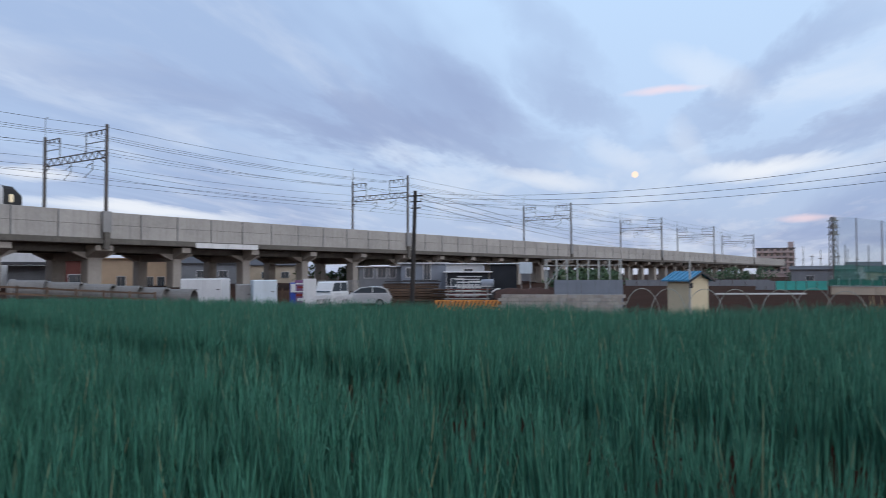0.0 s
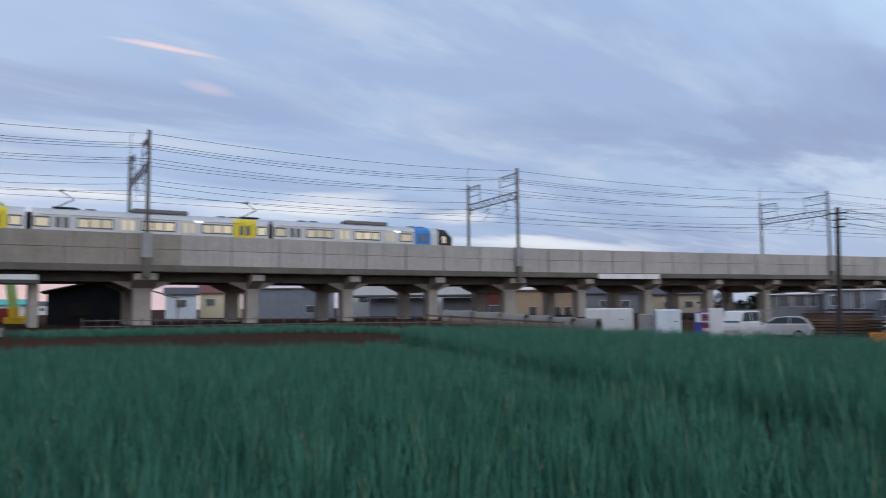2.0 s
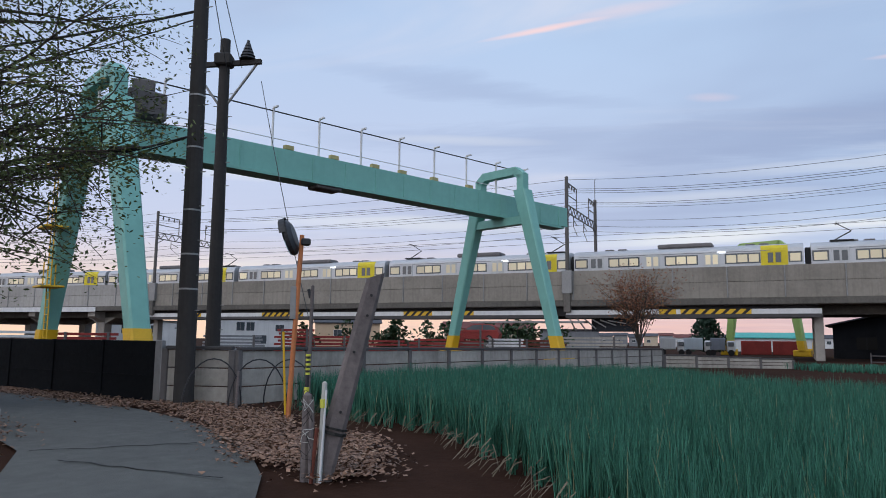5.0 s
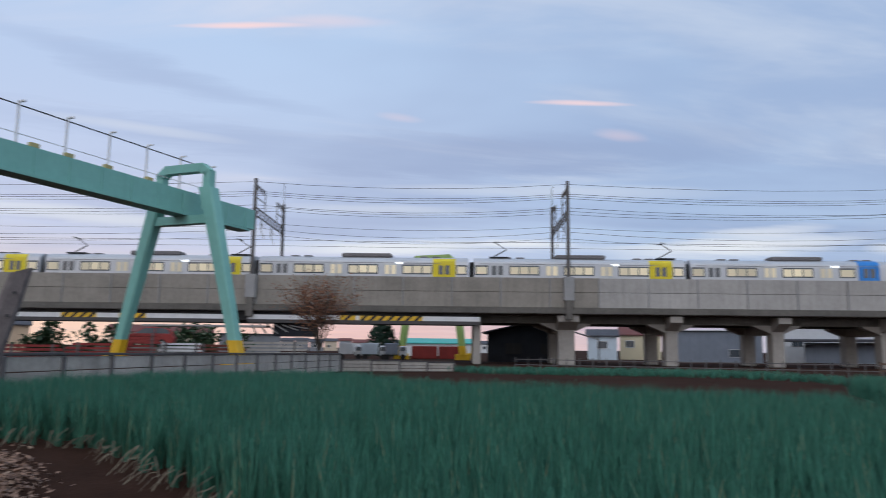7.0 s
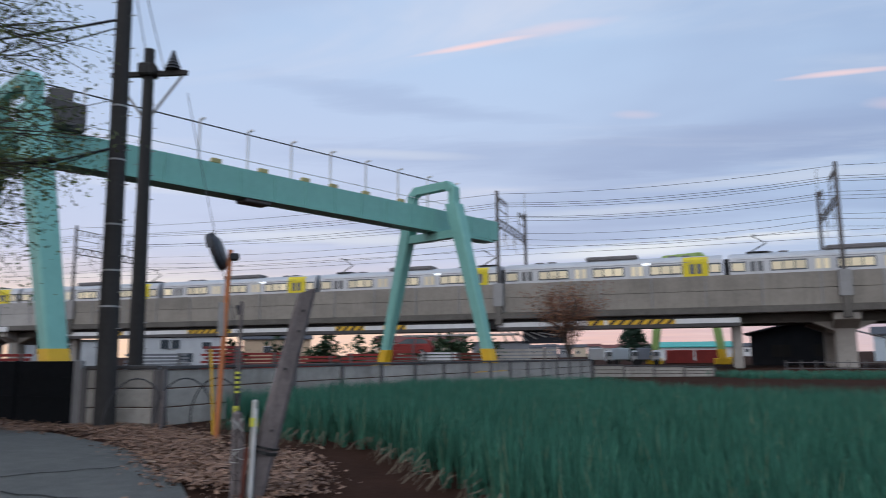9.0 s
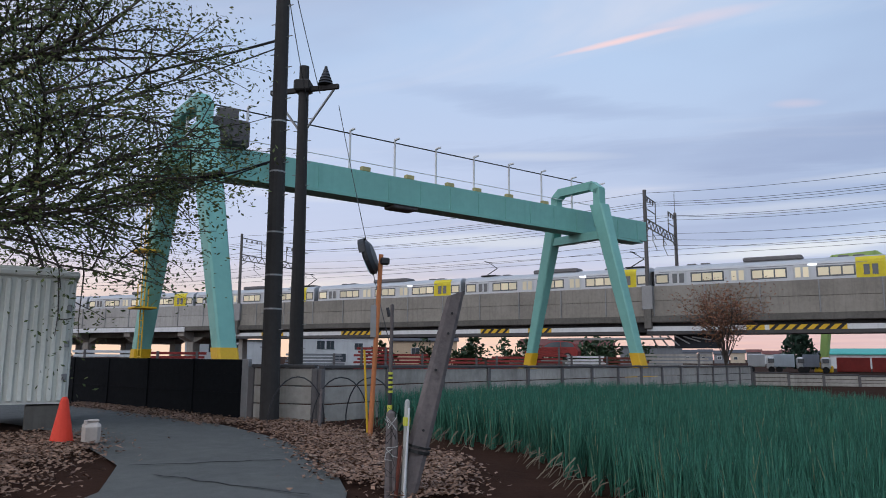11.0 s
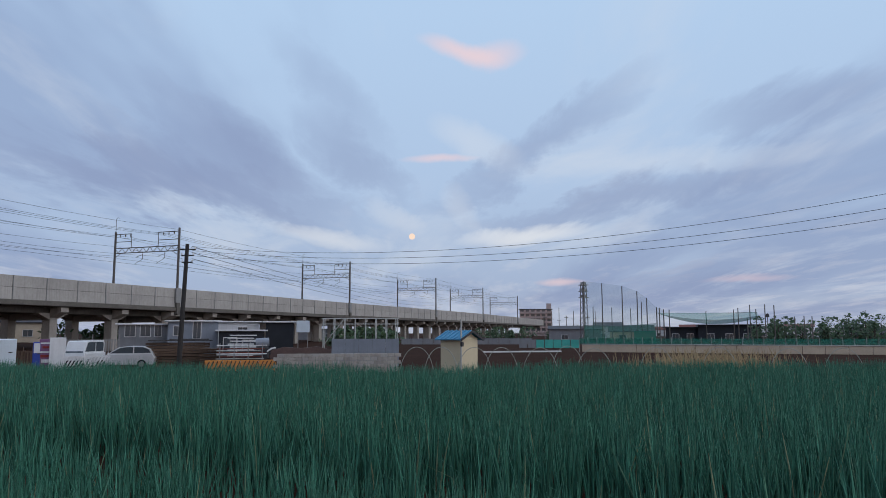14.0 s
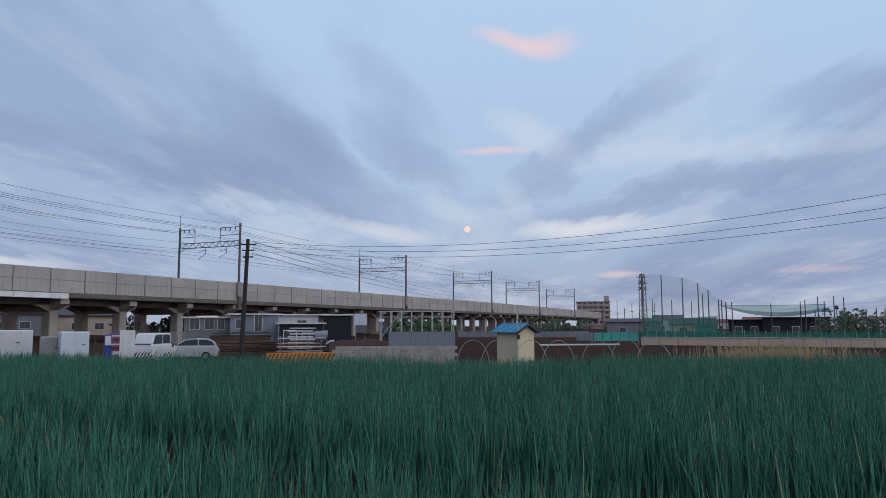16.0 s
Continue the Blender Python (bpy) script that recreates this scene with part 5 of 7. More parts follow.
def train_car(cab, panto):
    t = thing("train_car", "silver commuter train car with lit windows and yellow door panels" if not cab else "silver commuter train end car with dark sloped cab and blue door", "train car", group="train on the viaduct")
    x1 = CAR - 0.25 if not cab else CAR - 2.3
    part("body", Mesh().loft([section(0.25), section(x1)]), SILVER, t)
    if cab:
        part("blue_band", Mesh().loft([section(x1 - 2.3, 1.006, 3.635), section(x1 - 0.4, 1.006, 3.635)]), TRAIN_BLUE, t, "blue panel round the end door")
        part("cab_side", Mesh().loft([section(x1 - 0.02, 1.0, 3.62), section(x1 + 0.5, 1.0, 3.6)]), SILVER, t)
        part("cab", Mesh().loft([section(x1 + 0.5), section(x1 + 1.5, 0.97, 3.5), [(x, y * 0.92, z * s) for (x, y, z), s in zip(section(x1 + 2.3), (1, 0.86, 0.82, 0.8, 0.78, 0.78, 0.8, 0.82, 0.86, 1))]]), TRAIN_DARK, t, "dark sloped driver's cab")
        for sg in (-1, 1):
            part("headlight", Mesh().box((x1 + 2.22, sg * 0.8, 2.55), (0.12, 0.3, 0.12), bevel=0.03), LIT_W, t)
        part("cab_window", Mesh().box((x1 + 1.25, -HALF + 0.02, 2.35), (0.4, 0.09, 0.75), bevel=0.03), LIT, t)
    part("underframe", Mesh().box((CAR / 2, 0, 0.72), (CAR - 1.2, 2.3, 0.5), bevel=0.05), TRAIN_DARK, t)
    for x in (3.1, CAR - 3.1):
        part("bogie", Mesh().box((x, 0, 0.42), (2.6, 2.1, 0.42), bevel=0.08).tube((x - 0.95, -0.7, 0.43), (x - 0.95, 0.7, 0.43), 0.42, n=14).tube((x + 0.95, -0.7, 0.43), (x + 0.95, 0.7, 0.43), 0.42, n=14), TRAIN_DARK, t)
    doors = [2.4, 7.45, 12.5, 17.5] if not cab else [2.4, 7.45, 12.5, x1 - 1.35]
    for i, x in enumerate(doors):
        col = TRAIN_YELLOW if i == 3 and not cab else (TRAIN_BLUE if cab and i == 3 else DOOR_W)
        w = 1.3
        d = part("door", Mesh().box((x, -HALF - 0.005, 2.05), (w, 0.06, 1.95), bevel=0.015), col, t)
        for o in (-0.3, 0.3) if w > 1 else (0,):
            part("door_window", Mesh().box((x + o, -HALF - 0.04, 2.4), (0.42 if w > 1 else 0.45, 0.02, 0.85), bevel=0.008), LIT if (i + int(o * 10)) % 3 else GLASS, d)
        if col is TRAIN_YELLOW:
            part("yellow_surround", Mesh().loft([[(xx, -HALF * 1.012, z) for z in (0.97, 3.0)] + [(xx, -HALF * 0.99, 3.22), (xx, -HALF * 0.84, 3.475)] + [(xx, -HALF * 0.80, 3.44), (xx, -HALF * 0.9, 1.0)] for xx in (x - 1.05, x + 1.05)]), TRAIN_YELLOW, t)
    wins = [(0.95, 1.1), (4.9, 2.7), (9.95, 2.7), (15.0, 2.7), (19.1, 0.9)] if not cab else [(0.95, 1.1), (4.9, 2.7), (9.95, 2.7), (14.4, 1.3)]
    for x, w in wins:
        fr = part("window", Mesh().box((x, -HALF - 0.004, 2.42), (w + 0.14, 0.03, 0.9), bevel=0.008), GLASS, t)
        n = 3 if w > 2 else 1
        for k in range(n):
            part("pane", Mesh().box((x - w / 2 + w * (k + 0.5) / n, -HALF - 0.021, 2.42 if k else 2.40), (w / n - 0.12, 0.016, 0.66), bevel=0.004), LIT, fr)
    part("gutter", Mesh().box((CAR / 2 - 1, -HALF - 0.01, 3.02), (CAR - 3.5, 0.04, 0.05)), STEEL_GREY, t)
    part("display", Mesh().box((13.3, -HALF - 0.01, 3.0), (0.7, 0.05, 0.17), bevel=0.01), LIT_W, t, "lit white destination display")
    part("air_conditioner", Mesh().box((10.2, 0, 3.80), (4.7, 1.7, 0.40), bevel=0.10), ROOF_UNIT, t)
    for x in (3.4, 4.6, 15.6, 16.7):
        part("roof_vent", Mesh().box((x, 0, 3.69), (0.8, 1.0, 0.16), bevel=0.05), ROOF_UNIT, t)
    if panto:
        for x in (2.6, 18.2):
            q = part("pantograph", Mesh().box((x, 0, 3.74), (1.8, 1.3, 0.12), bevel=0.03).tube((x - 0.6, 0, 3.8), (x + 0.75, 0, 4.55), 0.05, n=6).tube((x + 0.75, 0, 4.55), (x - 0.35, 0, 5.25), 0.035, n=6).tube((x - 0.35, -0.8, 5.25), (x - 0.35, 0.8, 5.25), 0.04, n=6).tube((x - 0.15, -0.75, 5.22), (x - 0.15, 0.75, 5.22), 0.03, n=6), TRAIN_DARK, t)
    part("gangway", Mesh().box((0.05, 0, 2.1), (0.5, 1.3, 2.3), bevel=0.06), TRAIN_DARK, t)
    return t


def car_pose(s):
    a, b = via(s, 3.6), via(s + CAR, 3.6)
    return pose(a.x, a.y, Z0, 0, 0, math.degrees(math.atan2(b.y - a.y, b.x - a.x)))


S_TAIL = s_at(30.5, 3.6)
plain, motor, end_car = train_car(False, False), train_car(False, True), train_car(True, False)
end_car.matrix_world = car_pose(S_TAIL - CAR)
motor.matrix_world = car_pose(S_TAIL - 2 * CAR)
plain.matrix_world = car_pose(S_TAIL - 3 * CAR)
for k in range(4, 8):
    copy_thing(motor if k % 2 == 0 else plain, car_pose(S_TAIL - k * CAR))
lead = copy_thing(end_car, Matrix())
la, lb_ = via(S_TAIL - 7 * CAR, 3.6), via(S_TAIL - 8 * CAR, 3.6)
lead.matrix_world = pose(la.x, la.y, Z0, 0, 0, math.degrees(math.atan2(lb_.y - la.y, lb_.x - la.x)))


# ---- yard beside the viaduct ----
def spot(yaw, d):
    return (-d * math.sin(radians(yaw)), d * math.cos(radians(yaw)))


def facing(yaw, d, z=None, turn=0.0):
    """A pose on the ground in that direction: x to the right, y away from the origin."""
    x, y = spot(yaw, d)
    return pose(x, y, ground_z(x, y) if z is None else z, 0, 0, yaw + turn)


def wide(y0, y1, d):
    return d * radians(y0 - y1)


WHITE = material("white_sheet", (0.66, 0.67, 0.68), 0.5, vary=0.1, streak=0.2)
PALE_BLUE = material("pale_blue_sheet", (0.56, 0.64, 0.70), 0.45, vary=0.1, streak=0.15)
GREY_SHEET = material("grey_sheet", (0.21, 0.22, 0.24), 0.6, vary=0.15, streak=0.25)
BLUEGREY = material("blue_grey_sheet", (0.24, 0.27, 0.32), 0.55, vary=0.14, streak=0.25)
PIPEC = material("pipe_concrete", (0.20, 0.193, 0.185), 0.85, vary=0.25, scale=2, streak=0.3)
TIMBER = material("old_timber", (0.13, 0.085, 0.06), 0.9, vary=0.4, scale=3, per_object=0.5)
PURPLE = material("poster_print", (0.22, 0.10, 0.22), 0.5)
BLUE = material("vivid_blue", (0.03, 0.07, 0.38), 0.4)
ORANGE_B = material("orange_sheet", (0.66, 0.26, 0.06), 0.6, vary=0.15)
BROWN = material("brown_sheet", (0.075, 0.042, 0.035), 0.8, vary=0.3)
CARPAINT = material("car_silver", (0.55, 0.56, 0.57), 0.3, 0.3, bump=0)
CARWHITE = material("car_white", (0.68, 0.69, 0.70), 0.3, bump=0)
TYRE = material("tyre", (0.02, 0.02, 0.02), 0.9)
WINDOW = material("window_glass", (0.06, 0.075, 0.09), 0.12, spec=0.7, bump=0)
CREAM = material("cream_render", (0.62, 0.54, 0.37), 0.8, vary=0.08, scale=1.2)
ROOF_BLUE = material("blue_roof_sheet", (0.06, 0.25, 0.42), 0.5, vary=0.12)
TEAL = material("teal_roof", (0.06, 0.42, 0.36), 0.55)
RED = material("red_steel", (0.28, 0.03, 0.025), 0.6, vary=0.25)
BEIGE = material("beige_wall", (0.55, 0.46, 0.35), 0.8, vary=0.15)
HOUSE_B = material("peach_wall", (0.60, 0.44, 0.30), 0.8, vary=0.1)
DARKWALL = material("dark_boards", (0.022, 0.026, 0.034), 0.8, vary=0.25)
ROOF_D = material("dark_roof", (0.07, 0.07, 0.08), 0.7, vary=0.2)
ROOF_R = material("red_brown_roof", (0.17, 0.055, 0.045), 0.75, vary=0.2)
FRAME_W = material("pale_frame", (0.48, 0.50, 0.48), 0.5)
NETTING = bpy.data.materials.new("green_netting")
NETTING.use_nodes = True
nt = NETTING.node_tree
nb = nt.nodes["Principled BSDF"]
nb.inputs["Base Color"].default_value = (0.02, 0.20, 0.145, 1)
nb.inputs["Roughness"].default_value = 0.8
nb.inputs["Alpha"].default_value = 0.5
NETTING_THIN = NETTING.copy()
NETTING_THIN.node_tree.nodes["Principled BSDF"].inputs["Alpha"].default_value = 0.16
NETTING_THICK = NETTING.copy()
NETTING_THICK.node_tree.nodes["Principled BSDF"].inputs["Alpha"].default_value = 0.75


def hollow(x0, x1, r0, r1, n=24):
    """A pipe lying along x, with a real bore and a thicker socket at one end."""
    prof = [(x0, r1), (x0, r0 + 0.07), (x0 + 0.22, r0 + 0.07), (x0 + 0.28, r0), (x1, r0), (x1, r1)]
    ms = Mesh()
    rings = [[(x, r * math.cos(6.28319 * i / n), r * math.sin(6.28319 * i / n)) for i in range(n)] for x, r in prof]
    return ms.loft(rings + [rings[0]], caps=False)


pipe_me = hollow(-0.98, 0.98, 0.62, 0.52).mesh("pipe_body", PIPEC)
for yw, tr in ((29.7, -18), (27.5, -18), (25.4, -26), (23.6, -24), (21.8, -28), (19.9, -26)):
    t = thing("concrete_pipe", "grey concrete drain pipe lying in the yard", "concrete pipe", facing(yw, 50.5, None, tr), "stored concrete pipes")
    b = part("pipe_body", pipe_me, None, t)
    b.location = (0, 0, 0.66)


def cabinet(name, label, yw, d, w, dp, h, mat, turn=0.0, doors=1):
    t = thing(name, label, "cabinet", facing(yw, d, None, turn))
    part("body", Mesh().box((0, dp / 2, h / 2 + 0.05), (w, dp, h), bevel=0.04), mat, t)
    for i in range(doors):
        x = -w / 2 + w * (i + 0.5) / doors
        dd = part("door", Mesh().box((x, -0.015, h / 2 + 0.08), (w / doors - 0.06, 0.05, h - 0.16), bevel=0.015), mat, t)
        part("handle", Mesh().box((x + w / doors * 0.3, -0.06, h * 0.62), (0.22, 0.05, 0.05), bevel=0.01), DARKM, dd)
    part("plinth", Mesh().box((0, dp / 2, 0.04), (w * 0.94, dp * 0.9, 0.08)), POSTC, t)
    return t


cabinet("storage_container", "off-white steel storage container in the yard", 18.4, 53.5, 2.9, 2.2, 1.9, WHITE, -16, 2)
cabinet("steel_tank", "low silver steel tank box beside containers", 15.3, 52.0, 1.15, 1.2, 1.65, STEEL_GREY)
cabinet("refrigerator_box", "pale blue-white refrigerated box in the yard", 13.75, 51.0, 1.62, 1.6, 1.98, PALE_BLUE, 8)
vend = cabinet("vending_machine", "blue vending machine beside a notice board", 11.65, 52.0, 0.45, 0.75, 1.78, BLUE)
part("display_window", Mesh().box((0, -0.05, 1.45), (0.34, 0.03, 0.6), bevel=0.01), WHITE, vend)
nbd = thing("notice_board", "purple and white printed notice panel", "notice board", facing(11.1, 52))
part("board", Mesh().box((0, 0, 1.05), (0.75, 0.06, 1.9), bevel=0.02), PURPLE, nbd)
for k, (x, z, w, h) in enumerate(((0, 1.75, 0.6, 0.1), (0.05, 1.5, 0.5, 0.14), (-0.05, 1.2, 0.55, 0.1), (0, 0.95, 0.6, 0.16), (0, 0.65, 0.45, 0.2))):
    part("print_bar", Mesh().box((x, -0.04, z), (w, 0.02, h)), WHITE if k % 2 == 0 else RED, nbd)
wpnl = thing("upright_board", "plain white sheet board standing upright", "board", facing(10.4, 51.6))
part("sheet", Mesh().box((0, 0, 1.05), (0.9, 0.08, 2.1), bevel=0.02), WHITE, wpnl)
part("foot", Mesh().box((-0.35, 0, 0.04), (0.1, 0.6, 0.08)), STEEL_GREY, wpnl)
part("foot", Mesh().box((0.35, 0, 0.04), (0.1, 0.6, 0.08)), STEEL_GREY, wpnl)


def vehicle(name, label, category, prof, cabin, width, paint, m, wheels, lights=True):
    """A car from its side outline: x forward along local x."""
    t = thing(name, label, category, m)
    hw = width / 2

    def shell(outline, k):
        rings = []
        for y, s in ((-hw * k, 0.0), (-hw * k * 0.96, 0.06), (hw * k * 0.96, 0.06), (hw * k, 0.0)):
            cx = sum(p[0] for p in outline) / len(outline)
            rings.append([(cx + (x - cx) * (0.985 if s == 0 else 1), y, z - (0.03 if s == 0 else 0)) for x, z in outline])
        return Mesh().loft(rings)

    part("body", shell(prof, 1.0), paint, t)
    c = part("cabin", shell(cabin, 0.90), paint, t)
    xs, zs = [p[0] for p in cabin], [p[1] for p in cabin]
    zlo, zhi = min(zs), max(zs)
    # side glass follows the cabin outline
    cxm, czm = sum(xs) / len(xs), (zlo + zhi) / 2
    for sg in (-1, 1):
        g = [(cxm + (x - cxm) * 0.88, czm + 0.02 + (z - czm) * 0.74) for x, z in cabin]
        part("side_window", Mesh().loft([[(x, sg * hw * 0.905, z) for x, z in g], [(x, sg * hw * 0.885, z) for x, z in g]]), WINDOW, c)
        part("pillar", Mesh().box((cxm, sg * hw * 0.91, czm), (0.07, 0.02, (zhi - zlo) * 0.8)), paint, c)
    front = max(cabin, key=lambda p: p[0])
    topf = max((p for p in cabin if p[1] > zhi - 0.08), key=lambda p: p[0])
    part("windscreen", Mesh().add([(front[0] + 0.012, -hw * 0.8, front[1] + 0.06), (front[0] + 0.012, hw * 0.8, front[1] + 0.06), (topf[0] + 0.03, hw * 0.7, topf[1] - 0.05), (topf[0] + 0.03, -hw * 0.7, topf[1] - 0.05), (front[0] - 0.02, -hw * 0.8, front[1] + 0.06), (front[0] - 0.02, hw * 0.8, front[1] + 0.06), (topf[0] - 0.01, hw * 0.7, topf[1] - 0.05), (topf[0] - 0.01, -hw * 0.7, topf[1] - 0.05)], [(0, 1, 2, 3), (7, 6, 5, 4), (0, 4, 5, 1), (3, 2, 6, 7), (0, 3, 7, 4), (1, 5, 6, 2)]), WINDOW, c)
    for x in wheels:
        for sg in (-1, 1):
            w = part("wheel", Mesh().tube((x, sg * (hw - 0.19), 0.3), (x, sg * (hw + 0.015), 0.3), 0.3, n=18), TYRE, t)
            part("rim", Mesh().tube((x, sg * (hw + 0.0), 0.3), (x, sg * (hw + 0.03), 0.3), 0.19, n=14), STEEL_GREY, w)
    xm = max(p[0] for p in prof)
    for sg in (-1, 1):
        part("headlight", Mesh().box((xm - 0.06, sg * hw * 0.72, 0.68), (0.12, 0.3, 0.16), bevel=0.03), STEEL_WHITE, t)
    part("bumper", Mesh().box((xm - 0.03, 0, 0.38), (0.14, width * 0.94, 0.22), bevel=0.05), DARKM, t)
    return t


CAR_P = [(-2.0, 0.3), (2.0, 0.3), (2.08, 0.55), (1.95, 0.8), (0.9, 0.95), (-1.9, 1.0), (-2.1, 0.7)]
CAR_C = [(-1.95, 0.95), (1.0, 0.93), (0.25, 1.42), (-0.4, 1.5), (-1.35, 1.47), (-1.75, 1.3)]
VAN_P = [(-1.6, 0.3), (1.65, 0.3), (1.7, 0.7), (1.62, 0.98), (-1.65, 1.0)]
VAN_C = [(-1.62, 0.95), (1.6, 0.95), (1.2, 1.75), (0.9, 1.84), (-1.5, 1.84), (-1.62, 1.7)]
vehicle("parked_car", "silver hatchback parked in the yard", "car", CAR_P, CAR_C, 1.7, CARPAINT, facing(6.1, 54.5, None, 168), (-1.25, 1.28))
vehicle("parked_van", "small white van parked in the yard", "van", VAN_P, VAN_C, 1.5, CARWHITE, facing(8.7, 58.5, None, 245), (-1.0, 1.12))
vehicle("parked_car", "dull red car parked behind the steel stacks", "car", CAR_P, CAR_C, 1.7, RED, facing(85.0, 60.0, 1.2, 170), (-1.25, 1.28))
stand = thing("car_platform", "raised earth bank under the parked car", "platform", facing(85.0, 60.0, 0.0), kind="structure")
part("bank", Mesh().box((0, 0, 0.6), (7.0, 3.5, 1.2), bevel=0.2), CONC_DARK, stand)


def slat_fence(name, label, yl, yr, d, h, mat, diag=True, n=16, m=None):
    w = wide(yl, yr, d)
    t = thing(name, label, "fence", facing((yl + yr) / 2, d) if m is None else m)
    for i in range(n):
        x = -w / 2 + w * (i + 0.5) / n
        dx_ = h * 0.45 if diag else 0
        part("slat", Mesh().beam((x - dx_ / 2, 0, 0.1), (x + dx_ / 2, 0, h), 0.03, 0.09, upv=(1, 0, 0)), mat, t)
    part("rail", Mesh().beam((-w / 2, 0.04, h * 0.95), (w / 2, 0.04, h * 0.95), 0.04, 0.06), mat, t)
    part("rail", Mesh().beam((-w / 2, 0.04, 0.2), (w / 2, 0.04, 0.2), 0.04, 0.06), mat, t)
    for x in (-w / 2, 0, w / 2):
        part("post", Mesh().box((x, 0.1, h * 0.6), (0.07, 0.07, h * 1.2), bevel=0.01), mat, t)


slat_fence("lattice_fence", "white diagonal slatted folding fence in the yard", 10.05, 7.2, 51, 0.95, STEEL_WHITE, n=13)
slat_fence("pipe_fence", "grey pipe fence behind the yard gate", 10.0, 6.5, 66, 1.9, STEEL_GREY, False, 18)
slat_fence("pallet_fence", "low brown wooden pallet fence", 13.0, 11.9, 56, 1.2, TIMBER, False, 6)


def house(name, label, category, yl, yr, d, h, mat, roofmat, windows=(), depth=6.0, gable=0.0, turn=0.0, z=None, eave=0.35, ribs=0, m=None):
    """A building with its front to the camera: walls, roof, windows with frame and pane."""
    w = wide(yl, yr, d)
    t = thing(name, label, category, facing((yl + yr) / 2, d, z, turn))
    part("wall", Mesh().box((0, depth / 2, h / 2), (w, depth, h)), mat, t)
    if gable:
        a, b = -w / 2 - eave, w / 2 + eave
        ms = Mesh().loft([[(x, -eave, h - 0.02), (x, depth / 2, h + gable), (x, depth + eave, h - 0.02), (x, depth + eave, h - 0.16), (x, depth / 2, h + gable - 0.16), (x, -eave, h - 0.16)] for x in (a, b)])
        part("roof", ms, roofmat, t)
        part("gable_wall", Mesh().loft([[(x, 0.02, h - 0.15), (x, depth / 2, h + gable - 0.18), (x, depth - 0.02, h - 0.15)] for x in (-w / 2, w / 2)]), mat, t)
    else:
        part("roof", Mesh().box((0, depth / 2, h + 0.07), (w + 2 * eave, depth + 2 * eave, 0.14), bevel=0.03), roofmat, t)
    for i in range(ribs):
        part("cladding_rib", Mesh().box((-w / 2 + w * (i + 0.5) / ribs, -0.02, h / 2), (w / ribs * 0.5, 0.05, h - 0.1)), mat, t)
    for x, zc, ww, hh in windows:
        f = part("window", Mesh().box((x * w / 2, -0.03, zc), (ww + 0.14, 0.08, hh + 0.14), bevel=0.01), STEEL_WHITE, t)
        part("pane", Mesh().box((x * w / 2, -0.075, zc), (ww, 0.03, hh)), WINDOW, f)
        part("mullion", Mesh().box((x * w / 2, -0.1, zc), (0.05, 0.03, hh)), STEEL_GREY, f)
    return t


house("site_office", "grey prefabricated site office under the viaduct", "prefab building", 6.6, 3.2, 80, 3.2, GREY_SHEET, WHITE, [(-0.55, 2.6, 0.9, 1.1), (0.05, 2.6, 0.9, 1.1), (0.55, 2.6, 0.6, 1.1)], 5, ribs=16)
house("site_office", "blue-grey prefabricated site office with a white flat roof", "prefab building", 3.3, -0.25, 77, 3.5, BLUEGREY, WHITE, [(0.15, 2.7, 0.7, 1.7), (-0.6, 2.6, 0.8, 0.9)], 5, ribs=14)
house("open_shed", "open shed with a thin white roof among stored goods", "shed", -0.3, -3.6, 74, 2.55, DARKWALL, WHITE, [(-0.5, 1.2, 1.2, 1.4), (0.4, 1.2, 1.4, 0.9)], 6)
house("container_office", "white container office behind the yard", "prefab building", -0.2, -3.2, 84, 3.55, WHITE, WHITE, [(0.2, 2.6, 1.0, 0.8)], 4)
house("dark_shed", "dark open-fronted shed under the viaduct", "shed", -3.7, -5.8, 82, 3.5, DARKWALL, WHITE, (), 5)

# stacked timber and scrap
rt = random.Random(12)
pile = thing("timber_stack", "untidy stack of weathered brown timber and boards", "timber stack", facing(2.6, 54))
for lay in range(9):
    for k in range(4):
        y = k * 0.45 + rt.uniform(-0.05, 0.05)
        x = rt.uniform(-0.25, 0.25)
        part("board", Mesh().box((x, y, 0.1 + lay * 0.19), (3.9 + rt.uniform(-0.5, 0.4), 0.36, 0.15), rt.uniform(-1.5, 1.5)), TIMBER, pile)
part("cover_sheet", Mesh().box((0.2, 0.6, 1.86), (4.2, 2.0, 0.05), 1.5).box((0.8, 0.6, 1.94), (2.6, 1.8, 0.05), -2), POLE, pile)
pile2 = thing("pallet_stack", "stacked wooden pallets and frames", "pallet stack", facing(0.2, 52))
for lay in range(8):
    part("pallet", Mesh().box((rt.uniform(-0.06, 0.06), 0.5, 0.1 + lay * 0.17), (1.5, 1.1, 0.03), rt.uniform(-4, 4)).box((0, 0.5, 0.04 + lay * 0.17), (1.4, 0.1, 0.1)).box((0, 0.1, 0.04 + lay * 0.17), (1.4, 0.1, 0.1)).box((0, 0.95, 0.04 + lay * 0.17), (1.4, 0.1, 0.1)), TIMBER, pile2)
rack = thing("pipe_rack", "grey steel rack frames with stored pipes", "rack", facing(-1.9, 50))
for x in (-1.3, -0.4, 0.5, 1.4):
    part("upright", Mesh().box((x, 0, 0.85), (0.06, 0.06, 1.7)), STEEL_GREY, rack)
for z in (0.5, 1.0, 1.55):
    part("bar", Mesh().tube((-1.5, 0, z), (1.7, 0, z), 0.035, n=6), STEEL_WHITE, rack)
